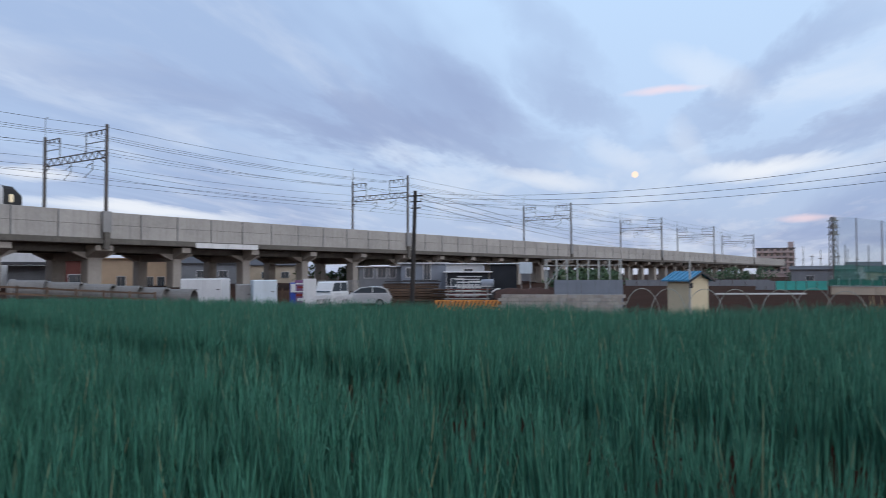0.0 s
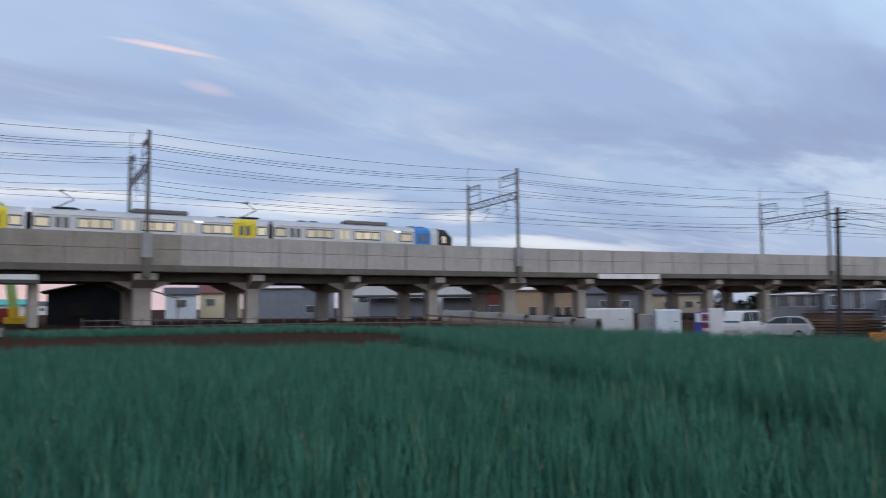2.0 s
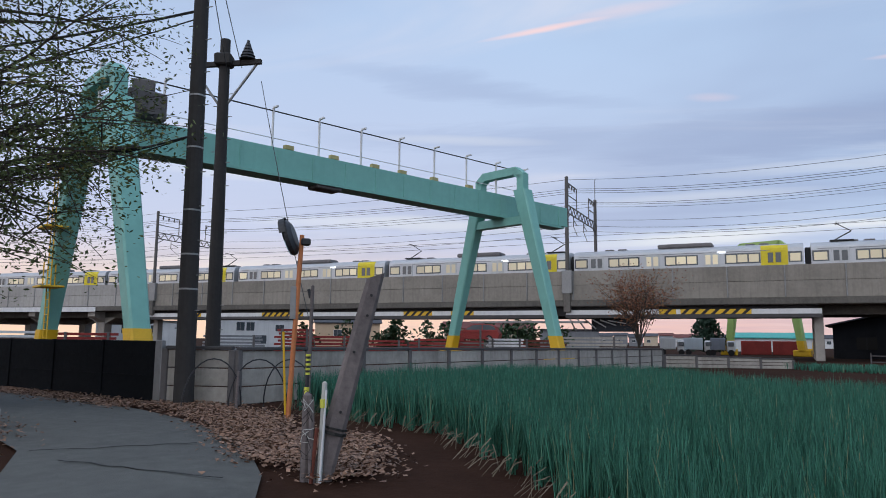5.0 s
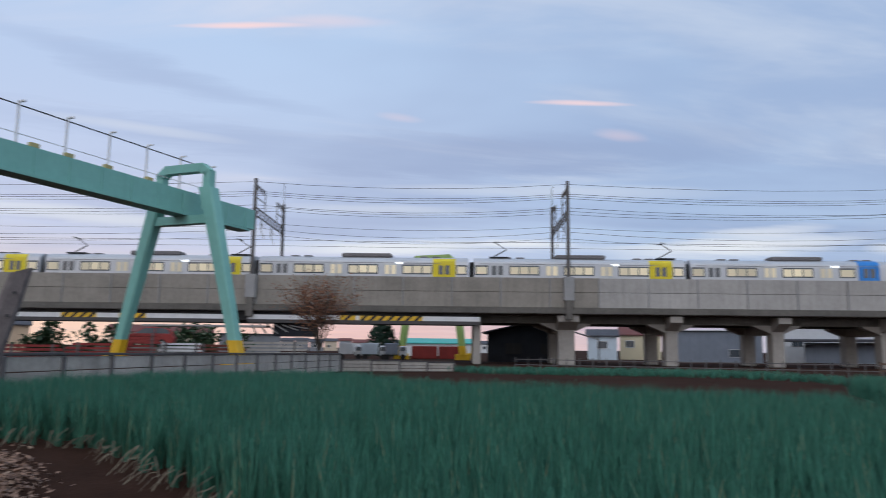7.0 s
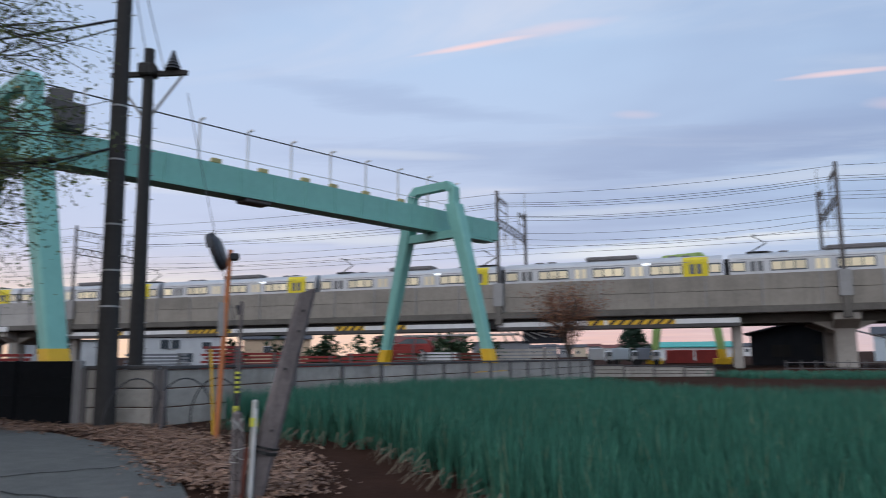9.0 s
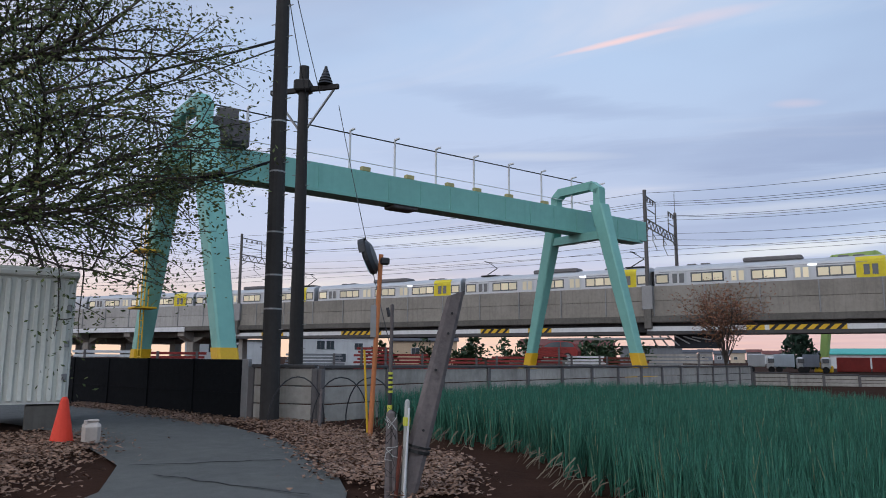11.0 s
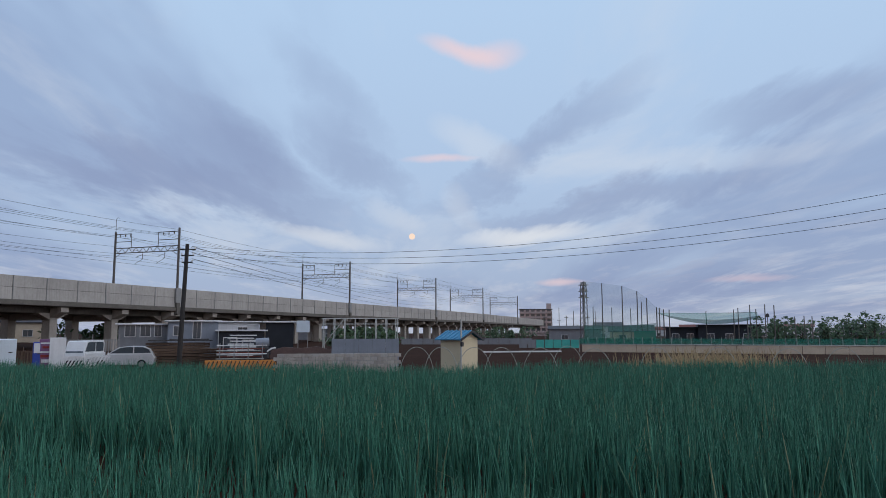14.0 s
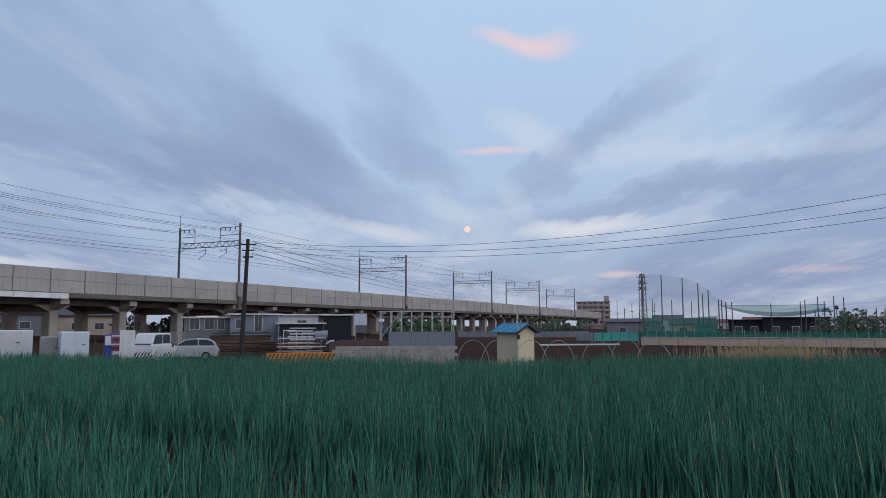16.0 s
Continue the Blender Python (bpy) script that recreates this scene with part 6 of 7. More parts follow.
for k in range(7):
    part("stored_pipe", Mesh().tube((-1.4 + rt.uniform(-0.2, 0.2), 0.15 + 0.1 * (k % 3), 0.55 + 0.13 * k), (1.5 + rt.uniform(-0.2, 0.2), 0.15 + 0.1 * (k % 3), 0.55 + 0.13 * k), 0.04, n=6), PIPE_W if k % 2 else RUST, rack)
roll = thing("sheet_stack", "stack of pale corrugated sheets under the shed", "sheet stack", facing(-1.9, 68))
for k in range(8):
    part("sheet", Mesh().box((0.2 * (k % 2), 0, 0.35 + k * 0.26), (2.2, 1.2, 0.09), k), WHITE, roll)
moto = thing("machinery", "dark site machine with chrome pipes", "machine", facing(-3.5, 52))
part("engine", Mesh().box((0, 0, 0.95), (0.9, 0.7, 1.0), bevel=0.12), DARKM, moto)
part("tank", Mesh().tube((-0.45, 0, 1.7), (0.45, 0, 1.75), 0.3, n=14), BLUEGREY, moto)
part("exhaust", Mesh().line([(0.3, -0.3, 1.1), (0.6, -0.35, 1.3), (0.9, -0.35, 1.35)], 0.06, 8), STEEL_WHITE, moto)
for x in (-0.45, 0.45):
    part("wheel", Mesh().tube((x, -0.35, 0.34), (x, -0.2, 0.34), 0.34, n=16), TYRE, moto)

# barriers and low walls along the field
ob_ = thing("orange_barrier", "low orange barrier sheets with diagonal stripes", "barrier", facing(-1.95, 44))
for k in range(4):
    p = part("barrier_sheet", Mesh().box((-1.5 + k * 1.0, 0, 0.5), (0.97, 0.06, 0.62), bevel=0.015), ORANGE_B, ob_)
    for j in range(4):
        x = -1.95 + k * 1.0 + j * 0.23
        part("stripe", Mesh().beam((x, -0.045, 0.25), (x + 0.22, -0.045, 0.75), 0.03, 0.06, upv=(1, 0, 0)), BROWN, p)
    part("foot", Mesh().box((-1.5 + k * 1.0, 0, 0.1), (0.1, 0.4, 0.2)), STEEL_GREY, ob_)
lw = thing("block_wall", "low pale grey concrete block wall by the field", "wall", facing(-9.2, 42), kind="structure")
w_ = wide(-4.4, -13.9, 42)
for r in range(6):
    for k in range(18):
        off = 0.2 if r % 2 else 0
        x = -w_ / 2 + (k + 0.5) * w_ / 18 + off - 0.1
        part("block", Mesh().box((x, 0, 0.1 + r * 0.2), (w_ / 18 - 0.012, 0.15, 0.188), bevel=0.008), WALLC if (r * 7 + k * 3) % 5 else CONCRETE, lw)
bs = thing("earth_mound", "dark brown sheeted earth mound behind the block wall", "mound", facing(-6.6, 46))
part("mound", Mesh().loft([[(x, y, 0) for y in (-0.6, 0, 0.6, 1.2)][:1] + [(x, 0.1, h), (x, 0.9, h), (x, 1.6, 0)] for x, h in ((-2.0, 1.3), (-1.2, 1.5), (-0.2, 1.42), (0.8, 1.52), (1.8, 1.3))]), BROWN, bs)
gs = thing("sheet_fence", "blue-grey corrugated steel sheet fence", "fence", facing(-11.3, 45))
for k in range(5):
    ws = 4.1 / 5
    p = part("fence_sheet", Mesh().box((-2.05 + ws * (k + 0.5), 0, 1.12), (ws - 0.01, 0.03, 1.65)), BLUEGREY, gs)
    for j in range(6):
        part("rib", Mesh().box((-2.05 + ws * k + ws * (j + 0.5) / 6, -0.025, 1.12), (0.06, 0.03, 1.62)), BLUEGREY, p)
for k in range(4):
    part("post", Mesh().tube((-2.0 + k * 1.33, 0.08, 0), (-2.0 + k * 1.33, 0.08, 2.0), 0.03, n=6), STEEL_GREY, gs)
sb = thing("signboard", "plain pale signboard on legs before a pier", "signboard", facing(-6.5, 80))
part("board", Mesh().box((0, 0, 3.0), (1.4, 0.08, 1.25), bevel=0.02), PALE_BLUE, sb)
part("leg", Mesh().box((-0.5, 0.06, 1.2), (0.08, 0.08, 2.4)), STEEL_GREY, sb)
part("leg", Mesh().box((0.5, 0.06, 1.2), (0.08, 0.08, 2.4)), STEEL_GREY, sb)
gf = thing("greenhouse_frame", "bare pale steel greenhouse frame with sheeting", "frame", facing(-10.9, 86))
for k in range(8):
    part("post", Mesh().box((-4.3 + k * 1.23, 0, 1.8), (0.12, 0.12, 3.6)), FRAME_W, gf)
    part("post", Mesh().box((-4.3 + k * 1.23, 4, 1.8), (0.1, 0.1, 3.6)), FRAME_W, gf)
for z in (3.55, 2.9):
    part("rail", Mesh().beam((-4.5, 0, z), (4.5, 0, z), 0.1, 0.1), FRAME_W, gf)
part("brace", Mesh().tube((-4.3, 0, 0.4), (-1.9, 0, 3.5), 0.05, n=6), FRAME_W, gf)

# pole with service wires to the east
upl = thing("utility_pole", "dark utility pole with crossarms in the yard", "utility pole", group="utility poles")
pb = Vector((*spot(2.45, 50), ground_z(*spot(2.45, 50))))
pt = Vector((*spot(2.17, 50), 7.15))
part("pole_shaft", Mesh().tube(pb, pt, 0.17, 0.12, n=12), POLE, upl)
for dz_, ln in ((0.35, 0.9), (0.75, 0.7), (1.2, 0.6)):
    part("crossarm", Mesh().beam(pt + Vector((-ln * 0.5, 0.2, -dz_)), pt + Vector((ln * 0.6, -0.2, -dz_)), 0.07, 0.08), POLE, upl)
    for sx in (-0.45, 0.55):
        part("insulator", Mesh().tube(pt + Vector((ln * sx, -0.2 * sx, -dz_ + 0.04)), pt + Vector((ln * sx, -0.2 * sx, -dz_ + 0.17)), 0.04, n=6), STEEL_WHITE, upl)
ew = thing("service_cables", "long dark service wires sagging across the field", "cables")
for z0, z1, sag in ((7.0, 8.9, 2.0), (6.75, 8.1, 1.9), (6.4, 7.55, 1.8)):
    part("cable", Mesh().line(hang(pt + Vector((0.3, 0, z0 - 7.15)), (34.5, 16.2, z1), sag, 30), 0.011, 5), WIRE, ew)
for z0, off in ((7.0, 3.0), (6.6, 2.2), (6.2, 1.5)):
    part("cable", Mesh().line(hang(pt + Vector((0.3, 0, z0 - 7.15)), via(S_MAST[7], -2, 7.0 + off), 1.4, 16), 0.02, 4), WIRE, ew)

# ---- pump shed and hoops at the field's end ----
shed = thing("pump_shed", "small cream pump shed with a blue sheet roof", "shed", facing(-19.45, 31, None, 50))
SH = 1.5
part("wall", Mesh().box((0, 0.6, SH / 2), (1.05, 1.2, SH), bevel=0.015), CREAM, shed)
part("gable_wall", Mesh().loft([[(x, y, z) for x, z in ((-0.5, SH - 0.02), (0.5, SH - 0.02), (0, SH + 0.24))] for y in (0.03, 1.17)]), CREAM, shed)
for sg in (-1, 1):
    rf = part("roof", Mesh().add([(0, -0.14, SH + 0.32), (0, 1.36, SH + 0.32), (sg * 0.72, 1.36, SH - 0.04), (sg * 0.72, -0.14, SH - 0.04), (0, -0.14, SH + 0.27), (0, 1.36, SH + 0.27), (sg * 0.72, 1.36, SH - 0.09), (sg * 0.72, -0.14, SH - 0.09)], [(0, 1, 2, 3), (7, 6, 5, 4), (0, 4, 5, 1), (3, 2, 6, 7), (0, 3, 7, 4), (1, 5, 6, 2)]), ROOF_BLUE, shed)
    for k in range(6):
        y = -0.02 + k * 0.25
        part("seam", Mesh().beam((0, y, SH + 0.335), (sg * 0.72, y, SH - 0.025), 0.03, 0.03), ROOF_BLUE, rf)
part("fascia", Mesh().beam((-0.74, -0.15, SH - 0.08), (0, -0.15, SH + 0.28), 0.03, 0.09).beam((0, -0.15, SH + 0.28), (0.74, -0.15, SH - 0.08), 0.03, 0.09), DARKM, shed)
part("vent_pipe", Mesh().tube((-0.62, -0.05, 0.0), (-0.62, -0.05, 2.3), 0.035, n=8), PIPE_W, shed)
part("wire_box", Mesh().box((-0.6, -0.08, 1.25), (0.14, 0.1, 0.2), bevel=0.02), DARKM, shed)

HOOPM = material("hoop_rod", (0.38, 0.40, 0.36), 0.5)
hp = thing("tunnel_hoop", "thin pale plastic tunnel hoop over the soil", "hoop", group="tunnel hoops")
part("rod", Mesh().line([Vector((0.46 * math.cos(a), 0, 0.98 * math.sin(a) ** 0.8 if a not in (0,) else 0)) for a in [max(1e-6, min(math.pi - 1e-6, math.pi * i / 16)) for i in range(17)]], 0.0075, 5), HOOPM, hp)
hp.matrix_world = facing(-15.3, 19.5)
for yw, d, tr in ((-17.2, 19.2, 10), (-19.8, 19, -8), (-21.9, 18.8, 15), (-24.9, 18.6, 5), (-29.0, 17.6, -5), (-33.6, 19.5, 12), (-38.0, 20.0, -10), (-42.6, 19.2, 6), (-27.0, 21.0, 9), (-46.0, 20, 4)):
    copy_thing(hp, facing(yw, d, None, tr))


# ---- sports ground and distance to the east ----
bw = thing("field_wall", "long low beige concrete wall beyond the soil", "wall", kind="structure")
a_, b_ = Vector((*spot(-28.1, 64), 0)), Vector((*spot(-64, 66), 0))
nb_ = 26
for i in range(nb_):
    p = a_.lerp(b_, (i + 0.5) / nb_)
    z = ground_z(p.x, p.y)
    ang = math.degrees(math.atan2(b_.y - a_.y, b_.x - a_.x))
    part("wall_panel", Mesh().box((p.x, p.y, z + 0.31), ((b_ - a_).length / nb_ - 0.03, 0.16, 0.62), ang, bevel=0.02), BEIGE, bw)
    part("coping", Mesh().box((p.x, p.y, z + 0.65), ((b_ - a_).length / nb_ - 0.01, 0.24, 0.09), ang, bevel=0.02), CONCRETE, bw)
mf = thing("mesh_fence", "grey mesh fence on posts above the beige wall", "fence")
for i in range(nb_ * 2 + 1):
    p = a_.lerp(b_, i / (nb_ * 2))
    z = ground_z(p.x, p.y) + 0.65
    part("post", Mesh().tube((p.x, p.y + 0.5, z - 0.65), (p.x, p.y + 0.5, z + 0.6), 0.03, n=5), STEEL_GREY, mf)
part("mesh", Mesh().beam(a_ + Vector((0, 0.5, 0.62)), b_ + Vector((0, 0.5, 0.62)), 0.01, 0.5), NETTING, mf)

gfn = thing("green_sheet_fence", "green sheet fence beyond the soil", "fence")
for k in range(7):
    yw = -23.6 - k * 0.66
    p = Vector((*spot(yw, 80), 0))
    part("fence_sheet", Mesh().box((p.x, p.y, ground_z(p.x, p.y) + 0.45), (0.86, 0.05, 0.9), yw, bevel=0.01), GREY_SHEET if k < 2 else TEAL, gfn)
pw = thing("white_kerb_line", "long pale low kerb across the soil", "kerb", kind="structure")
p0, p1 = Vector((*spot(-20.5, 60), 0)), Vector((*spot(-26.5, 62), 0))
part("kerb", Mesh().beam(p0 + Vector((0, 0, ground_z(p0.x, p0.y) + 0.1)), p1 + Vector((0, 0, ground_z(p1.x, p1.y) + 0.1)), 0.2, 0.12), WHITE, pw)
gw2 = thing("grey_fence", "grey steel sheet fence along the railway", "fence")
for k in range(12):
    yw = -14.5 - k * 0.85
    p = Vector((*spot(yw, 105), 0))
    part("fence_sheet", Mesh().box((p.x, p.y, ground_z(p.x, p.y) + 0.42), (1.5, 0.06, 0.85), yw, bevel=0.01), GREY_SHEET, gw2)

tw = thing("lattice_tower", "slim steel lattice tower with dish platforms", "tower")
tb = Vector((*spot(-28.3, 130), -1.3))
for sx, sy in ((-1, -1), (1, -1), (1, 1), (-1, 1)):
    part("tower_leg", Mesh().tube(tb + Vector((sx * 0.55, sy * 0.55, 0)), tb + Vector((sx * 0.35, sy * 0.35, 11.0)), 0.06, n=5), MAST, tw)
br = Mesh()
for k in range(12):
    z0_, z1_ = k * 0.92, (k + 1) * 0.92
    for s0, s1 in (((-1, -1), (1, -1)), ((1, -1), (1, 1)), ((1, 1), (-1, 1)), ((-1, 1), (-1, -1))):
        br.tube(tb + Vector((s0[0] * 0.5, s0[1] * 0.5, z0_)), tb + Vector((s1[0] * 0.48, s1[1] * 0.48, z1_)), 0.03, n=4)
part("bracing", br, MAST, tw)
for z in (8.8, 9.9, 11.0):
    part("platform", Mesh().box(tb + Vector((0, 0, z)), (1.3, 1.3, 0.12)).tube(tb + Vector((0, 0, z)), tb + Vector((0, 0, z + 0.5)), 0.5, n=10), STEEL_GREY, tw)

# practice-ground netting on poles: a tall back stop that steps down, then a sagging roof net
net = thing("practice_net", "green practice-ground netting hung between tall poles", "net")
stops = [(-28.3, 9.1, 112), (-29.7, 8.8, 112), (-31.2, 8.2, 110), (-32.3, 7.3, 108), (-33.0, 6.2, 106), (-33.7, 4.8, 104), (-34.2, 4.4, 100)]
tops = []
for yw, z, d in stops:
    p = Vector((*spot(yw, d), 0))
    part("net_pole", Mesh().tube(p + Vector((0, 0, -1.3)), p + Vector((0, 0, z)), 0.10, 0.07, n=6), MAST, net)
    tops.append(p + Vector((0, 0, z)))
for yw, z, d in ((-29.0, 5.6, 122), (-30.4, 5.4, 121), (-31.8, 5.2, 120), (-32.6, 5.6, 104), (-33.9, 4.5, 96), (-34.6, 4.2, 95), (-37.2, 4.3, 108), (-39.1, 4.4, 104), (-39.4, 4.4, 98), (-40.2, 5.0, 104), (-40.6, 4.3, 100), (-41.2, 4.8, 98), (-41.8, 4.6, 96)):
    p = Vector((*spot(yw, d), 0))
    part("net_pole", Mesh().tube(p + Vector((0, 0, -1.3)), p + Vector((0, 0, z)), 0.085, 0.06, n=6), MAST, net)


def sheet_between(pts, low, name, mat):
    ms = Mesh()
    for a, b in zip(pts, pts[1:]):
        ms.add([a, b, Vector((b.x, b.y, low)), Vector((a.x, a.y, low))], [(0, 1, 2, 3)])
    part(name, ms, mat, net)


sheet_between(tops, -1.0, "net_sheet", NETTING_THIN)
sheet_between([Vector((*spot(y, 100), z)) for y, z in ((-28.3, 2.4), (-31, 2.2), (-33.6, 2.6))], -1.0, "net_sheet", NETTING)
sheet_between([Vector((*spot(y, 99), z)) for y, z in ((-32.0, 1.6), (-33.6, 1.6))], -1.0, "net_sheet", NETTING_THICK)
sag = Mesh()
rows_ = []
for j in range(4):
    row = []
    for i in range(15):
        t = i / 14
        yw = -33.7 - 7.0 * t
        d = 108 - 4 * j
        z = 4.15 - (1.9 - 0.35 * j) * 4 * (t * 0.85) * (1 - t * 0.85) * (1 if j else 0.05) - 0.12 * j
        row.append(Vector((*spot(yw, d), z)))
    rows_.append(row)
sag.loft(rows_, closed=False, caps=False)
part("net_sheet", sag, NETTING, net)
part("net_cable", Mesh().line(rows_[0], 0.03, 4), WIRE, net)
for yl, yr, z, d, nm in ((-34.3, -37.8, 2.35, 150, "a"), (-36.6, -40.9, 2.75, 148, "b")):
    house("storehouse", "long low dark storehouse behind the nets", "storehouse", yl, yr, d, z + 1.3, DARKWALL, ROOF_D, [(-0.6, 1.6, 1.2, 1.6), (0.0, 1.6, 1.2, 1.6), (0.55, 1.6, 1.2, 1.6)], 8, z=-1.3, ribs=24, eave=0.6)
house("low_house", "low house with a shallow brown roof behind the nets", "house", -30.2, -33.4, 170, 3.0, BEIGE, ROOF_D, [(-0.4, 1.6, 1.5, 1.0), (0.4, 1.6, 1.5, 1.0)], 8, gable=1.4, z=-1.3)
house("low_house", "grey low house behind the green fence", "house", -25.6, -29.6, 180, 3.6, GREY_SHEET, ROOF_D, [(-0.4, 1.6, 1.5, 1.0), (0.4, 1.6, 1.5, 1.0)], 8, gable=0.8, z=-1.3)

fl = thing("floodlight", "floodlight mast with a row of lamps", "floodlight")
fp_ = Vector((*spot(-41.35, 145), -1.3))
part("mast", Mesh().tube(fp_, fp_ + Vector((0, 0, 6.2)), 0.10, 0.07, n=6), MAST, fl)
for k in range(-2, 3):
    q = fp_ + Vector((*[c * k * 0.5 for c in (0.75, 0.66)], 5.6 + 0.25 * (k % 2)))
    part("lamp", Mesh().box(q, (0.4, 0.25, 0.3), -41, bevel=0.05), DARKM, fl)
part("crossbar", Mesh().beam(fp_ + Vector((-0.9, -0.8, 5.5)), fp_ + Vector((0.9, 0.8, 5.5)), 0.08, 0.08), MAST, fl)
for yw, h, d, lean in ((-43.1, 5.2, 130, 0.8), (-43.7, 5.3, 130, 0.0), (-44.2, 5.2, 130, -0.9), (-46.3, 5.3, 150, 0.0), (-40.0, 5.0, 128, 0.5)):
    t = thing("stayed_pole", "dark pole with a stay at the sports ground", "pole")
    p = Vector((*spot(yw, d), -1.3))
    part("shaft", Mesh().tube(p, p + Vector((0, 0, h)), 0.11, 0.08, n=6), MAST, t)
    if lean:
        part("stay", Mesh().tube(p + Vector((lean * 1.4, lean * 1.2, 0)), p + Vector((0, 0, h - 0.2)), 0.07, n=5), MAST, t)


def bush_row(name, label, yl, yr, d, h, n, mat, seed):
    """A far belt of trees: many leaf clumps on short stems, uneven along the top."""
    rng = random.Random(seed)
    ms, st = Mesh(), Mesh()
    for i in range(n):
        yw, dd = rng.uniform(yl, yr), d + rng.uniform(-4, 6)
        x, y = spot(yw, dd)
        hh = h * rng.uniform(0.6, 1.15)
        z0 = ground_z(x, y)
        st.tube((x, y, z0), (x, y, z0 + hh * 0.7), 0.12, 0.05, n=5)
        for _ in range(90):
            f = rng.random()
            r = hh * 0.42 * math.sin(math.pi * min(1, 0.15 + f * 0.85)) + 0.2
            c = Vector((x + rng.gauss(0, r * 0.55), y + rng.gauss(0, r * 0.55), z0 + hh * (0.12 + 0.88 * f)))
            s = rng.uniform(0.18, 0.42)
            u = Vector((rng.gauss(0, 1), rng.gauss(0, 1), rng.gauss(0, 1))).normalized()
            b = u.orthogonal().normalized()
            ms.add([c - u * s, c + b * s * 0.6, c + u * s, c - b * s * 0.6], [(0, 1, 2, 3)])
    t = tagged(part(name, ms, mat), label, "trees", kind="stuff")
    part("stems", st, BARK, t)


bush_row("tree_belt", "belt of dull green garden trees behind the wall", -48, -40.5, 135, 4.0, 34, LEAF_FAR, 31)
bush_row("tree_belt", "far belt of garden trees past the sports ground", -66, -46, 140, 4.6, 40, LEAF_FAR, 32)
bush_row("tree_belt", "scattered shrubs among the far houses", -30, -20, 190, 3.2, 26, LEAF_FAR, 33)
bush_row("tree_belt", "dark shrubs under the viaduct by the yard", 11, 4, 112, 3.8, 18, LEAF_FAR, 34)
bush_row("tree_belt", "green shrubs inside the bare greenhouse frame", -9, -13.5, 93, 2.4, 14, LEAF_FAR, 35)
bush_row("tree_belt", "dull shrubs behind the crane yard", 99, 76, 96, 3.6, 34, LEAF_FAR, 36)

# far town: low houses and blocks with windows
apt = thing("apartment_building", "far pale pink apartment block with banded balconies", "apartment building", facing(-24.6, 400, -1.3))
APTC = material("apartment_tiles", (0.45, 0.37, 0.36), 0.8)
part("wall", Mesh().box((0, 6, 7.6), (17.5, 10, 15.2)), APTC, apt)
part("roof", Mesh().box((0, 6, 15.4), (18.2, 10.6, 0.5)), ROOF_D, apt)
for fl_ in range(5):
    part("balcony", Mesh().box((0, 0.6, 3.2 + fl_ * 2.6), (17.4, 1.2, 0.95)), APTC, apt)
    for k in range(6):
        part("window", Mesh().box((-7.3 + k * 2.9, 0.94, 4.5 + fl_ * 2.6), (1.9, 0.16, 1.4)), WINDOW, apt)
part("stair_tower", Mesh().box((7.2, 6, 17), (2.6, 4, 3.4)), APTC, apt)
rh = random.Random(77)
for k in range(30):
    yw = -27.5 - k * 1.1 - rh.uniform(0, 0.6)
    d = rh.uniform(240, 420)
    house("town_house", "far low house in the town beyond the fields", "house", yw + 1.2, yw - 0.9, d, rh.uniform(3.0, 5.0), rh.choice((WHITE, BEIGE, GREY_SHEET)), rh.choice((ROOF_D, ROOF_D, ROOF_R)), [(-0.4, 1.8, 1.6, 1.2), (0.4, 1.8, 1.6, 1.2)], 8, gable=rh.uniform(0.8, 1.6), z=-1.3)
for k in range(9):
    yw = -25.3 - k * 0.55
    t = thing("street_pole", "far dark utility pole", "utility pole", group="far utility poles")
    p = Vector((*spot(yw, 210 + 25 * (k % 3)), -1.3))
    tagged(t, "far dark utility pole beyond the fields")
    part("shaft", Mesh().tube(p, p + Vector((0, 0, 7.5 + (k % 3) * 2)), 0.13, 0.09, n=6), MAST, t)
    part("crossarm", Mesh().beam(p + Vector((-0.8, -0.4, 7.0)), p + Vector((0.8, 0.4, 7.0)), 0.12, 0.14), MAST, t)

# dry grass by the soil
dg = Mesh()
rg = random.Random(15)
for _ in range(900):
    yw, d = rg.gauss(-37.3, 2.6), rg.uniform(26, 31)
    x, y = spot(yw, d)
    z0 = ground_z(x, y)
    h = rg.uniform(0.35, 0.95)
    lx, ly = rg.gauss(0, 0.15), rg.gauss(0, 0.15)
    dg.add([(x - 0.012, y, z0), (x + 0.012, y, z0), (x + lx * 0.5 + 0.01, y + ly * 0.5, z0 + h * 0.6), (x + lx, y + ly, z0 + h)], [(0, 1, 2), (0, 2, 3)])
STRAW = material("dry_straw", (0.42, 0.32, 0.18), 0.9, vary=0.3, bump=0)
tagged(part("dry_grass", dg, STRAW), "clump of dry straw-coloured grass on the soil", "dry grass", kind="stuff")

# ---- buildings and goods behind the viaduct, to the west ----
barn = thing("barn", "dark blue-black boarded barn with a wide gable under the viaduct", "barn", facing(56.4, 80, 0))
GAB = [(-4.3, 0), (4.3, 0), (4.3, 2.7), (0.4, 4.15), (-4.3, 3.1)]
part("wall", Mesh().loft([[(x, y, z) for x, z in GAB] for y in (0, 7)]), DARKWALL, barn)
for (xa, za), (xb, zb) in (((5.0, 2.44), (0.4, 4.25)), ((0.4, 4.25), (-4.9, 3.06))):
    part("roof", Mesh().loft([[(xa, y, za), (xb, y, zb), (xb, y, zb + 0.14), (xa, y, za + 0.14)] for y in (-0.5, 7.3)]), ROOF_D, barn)
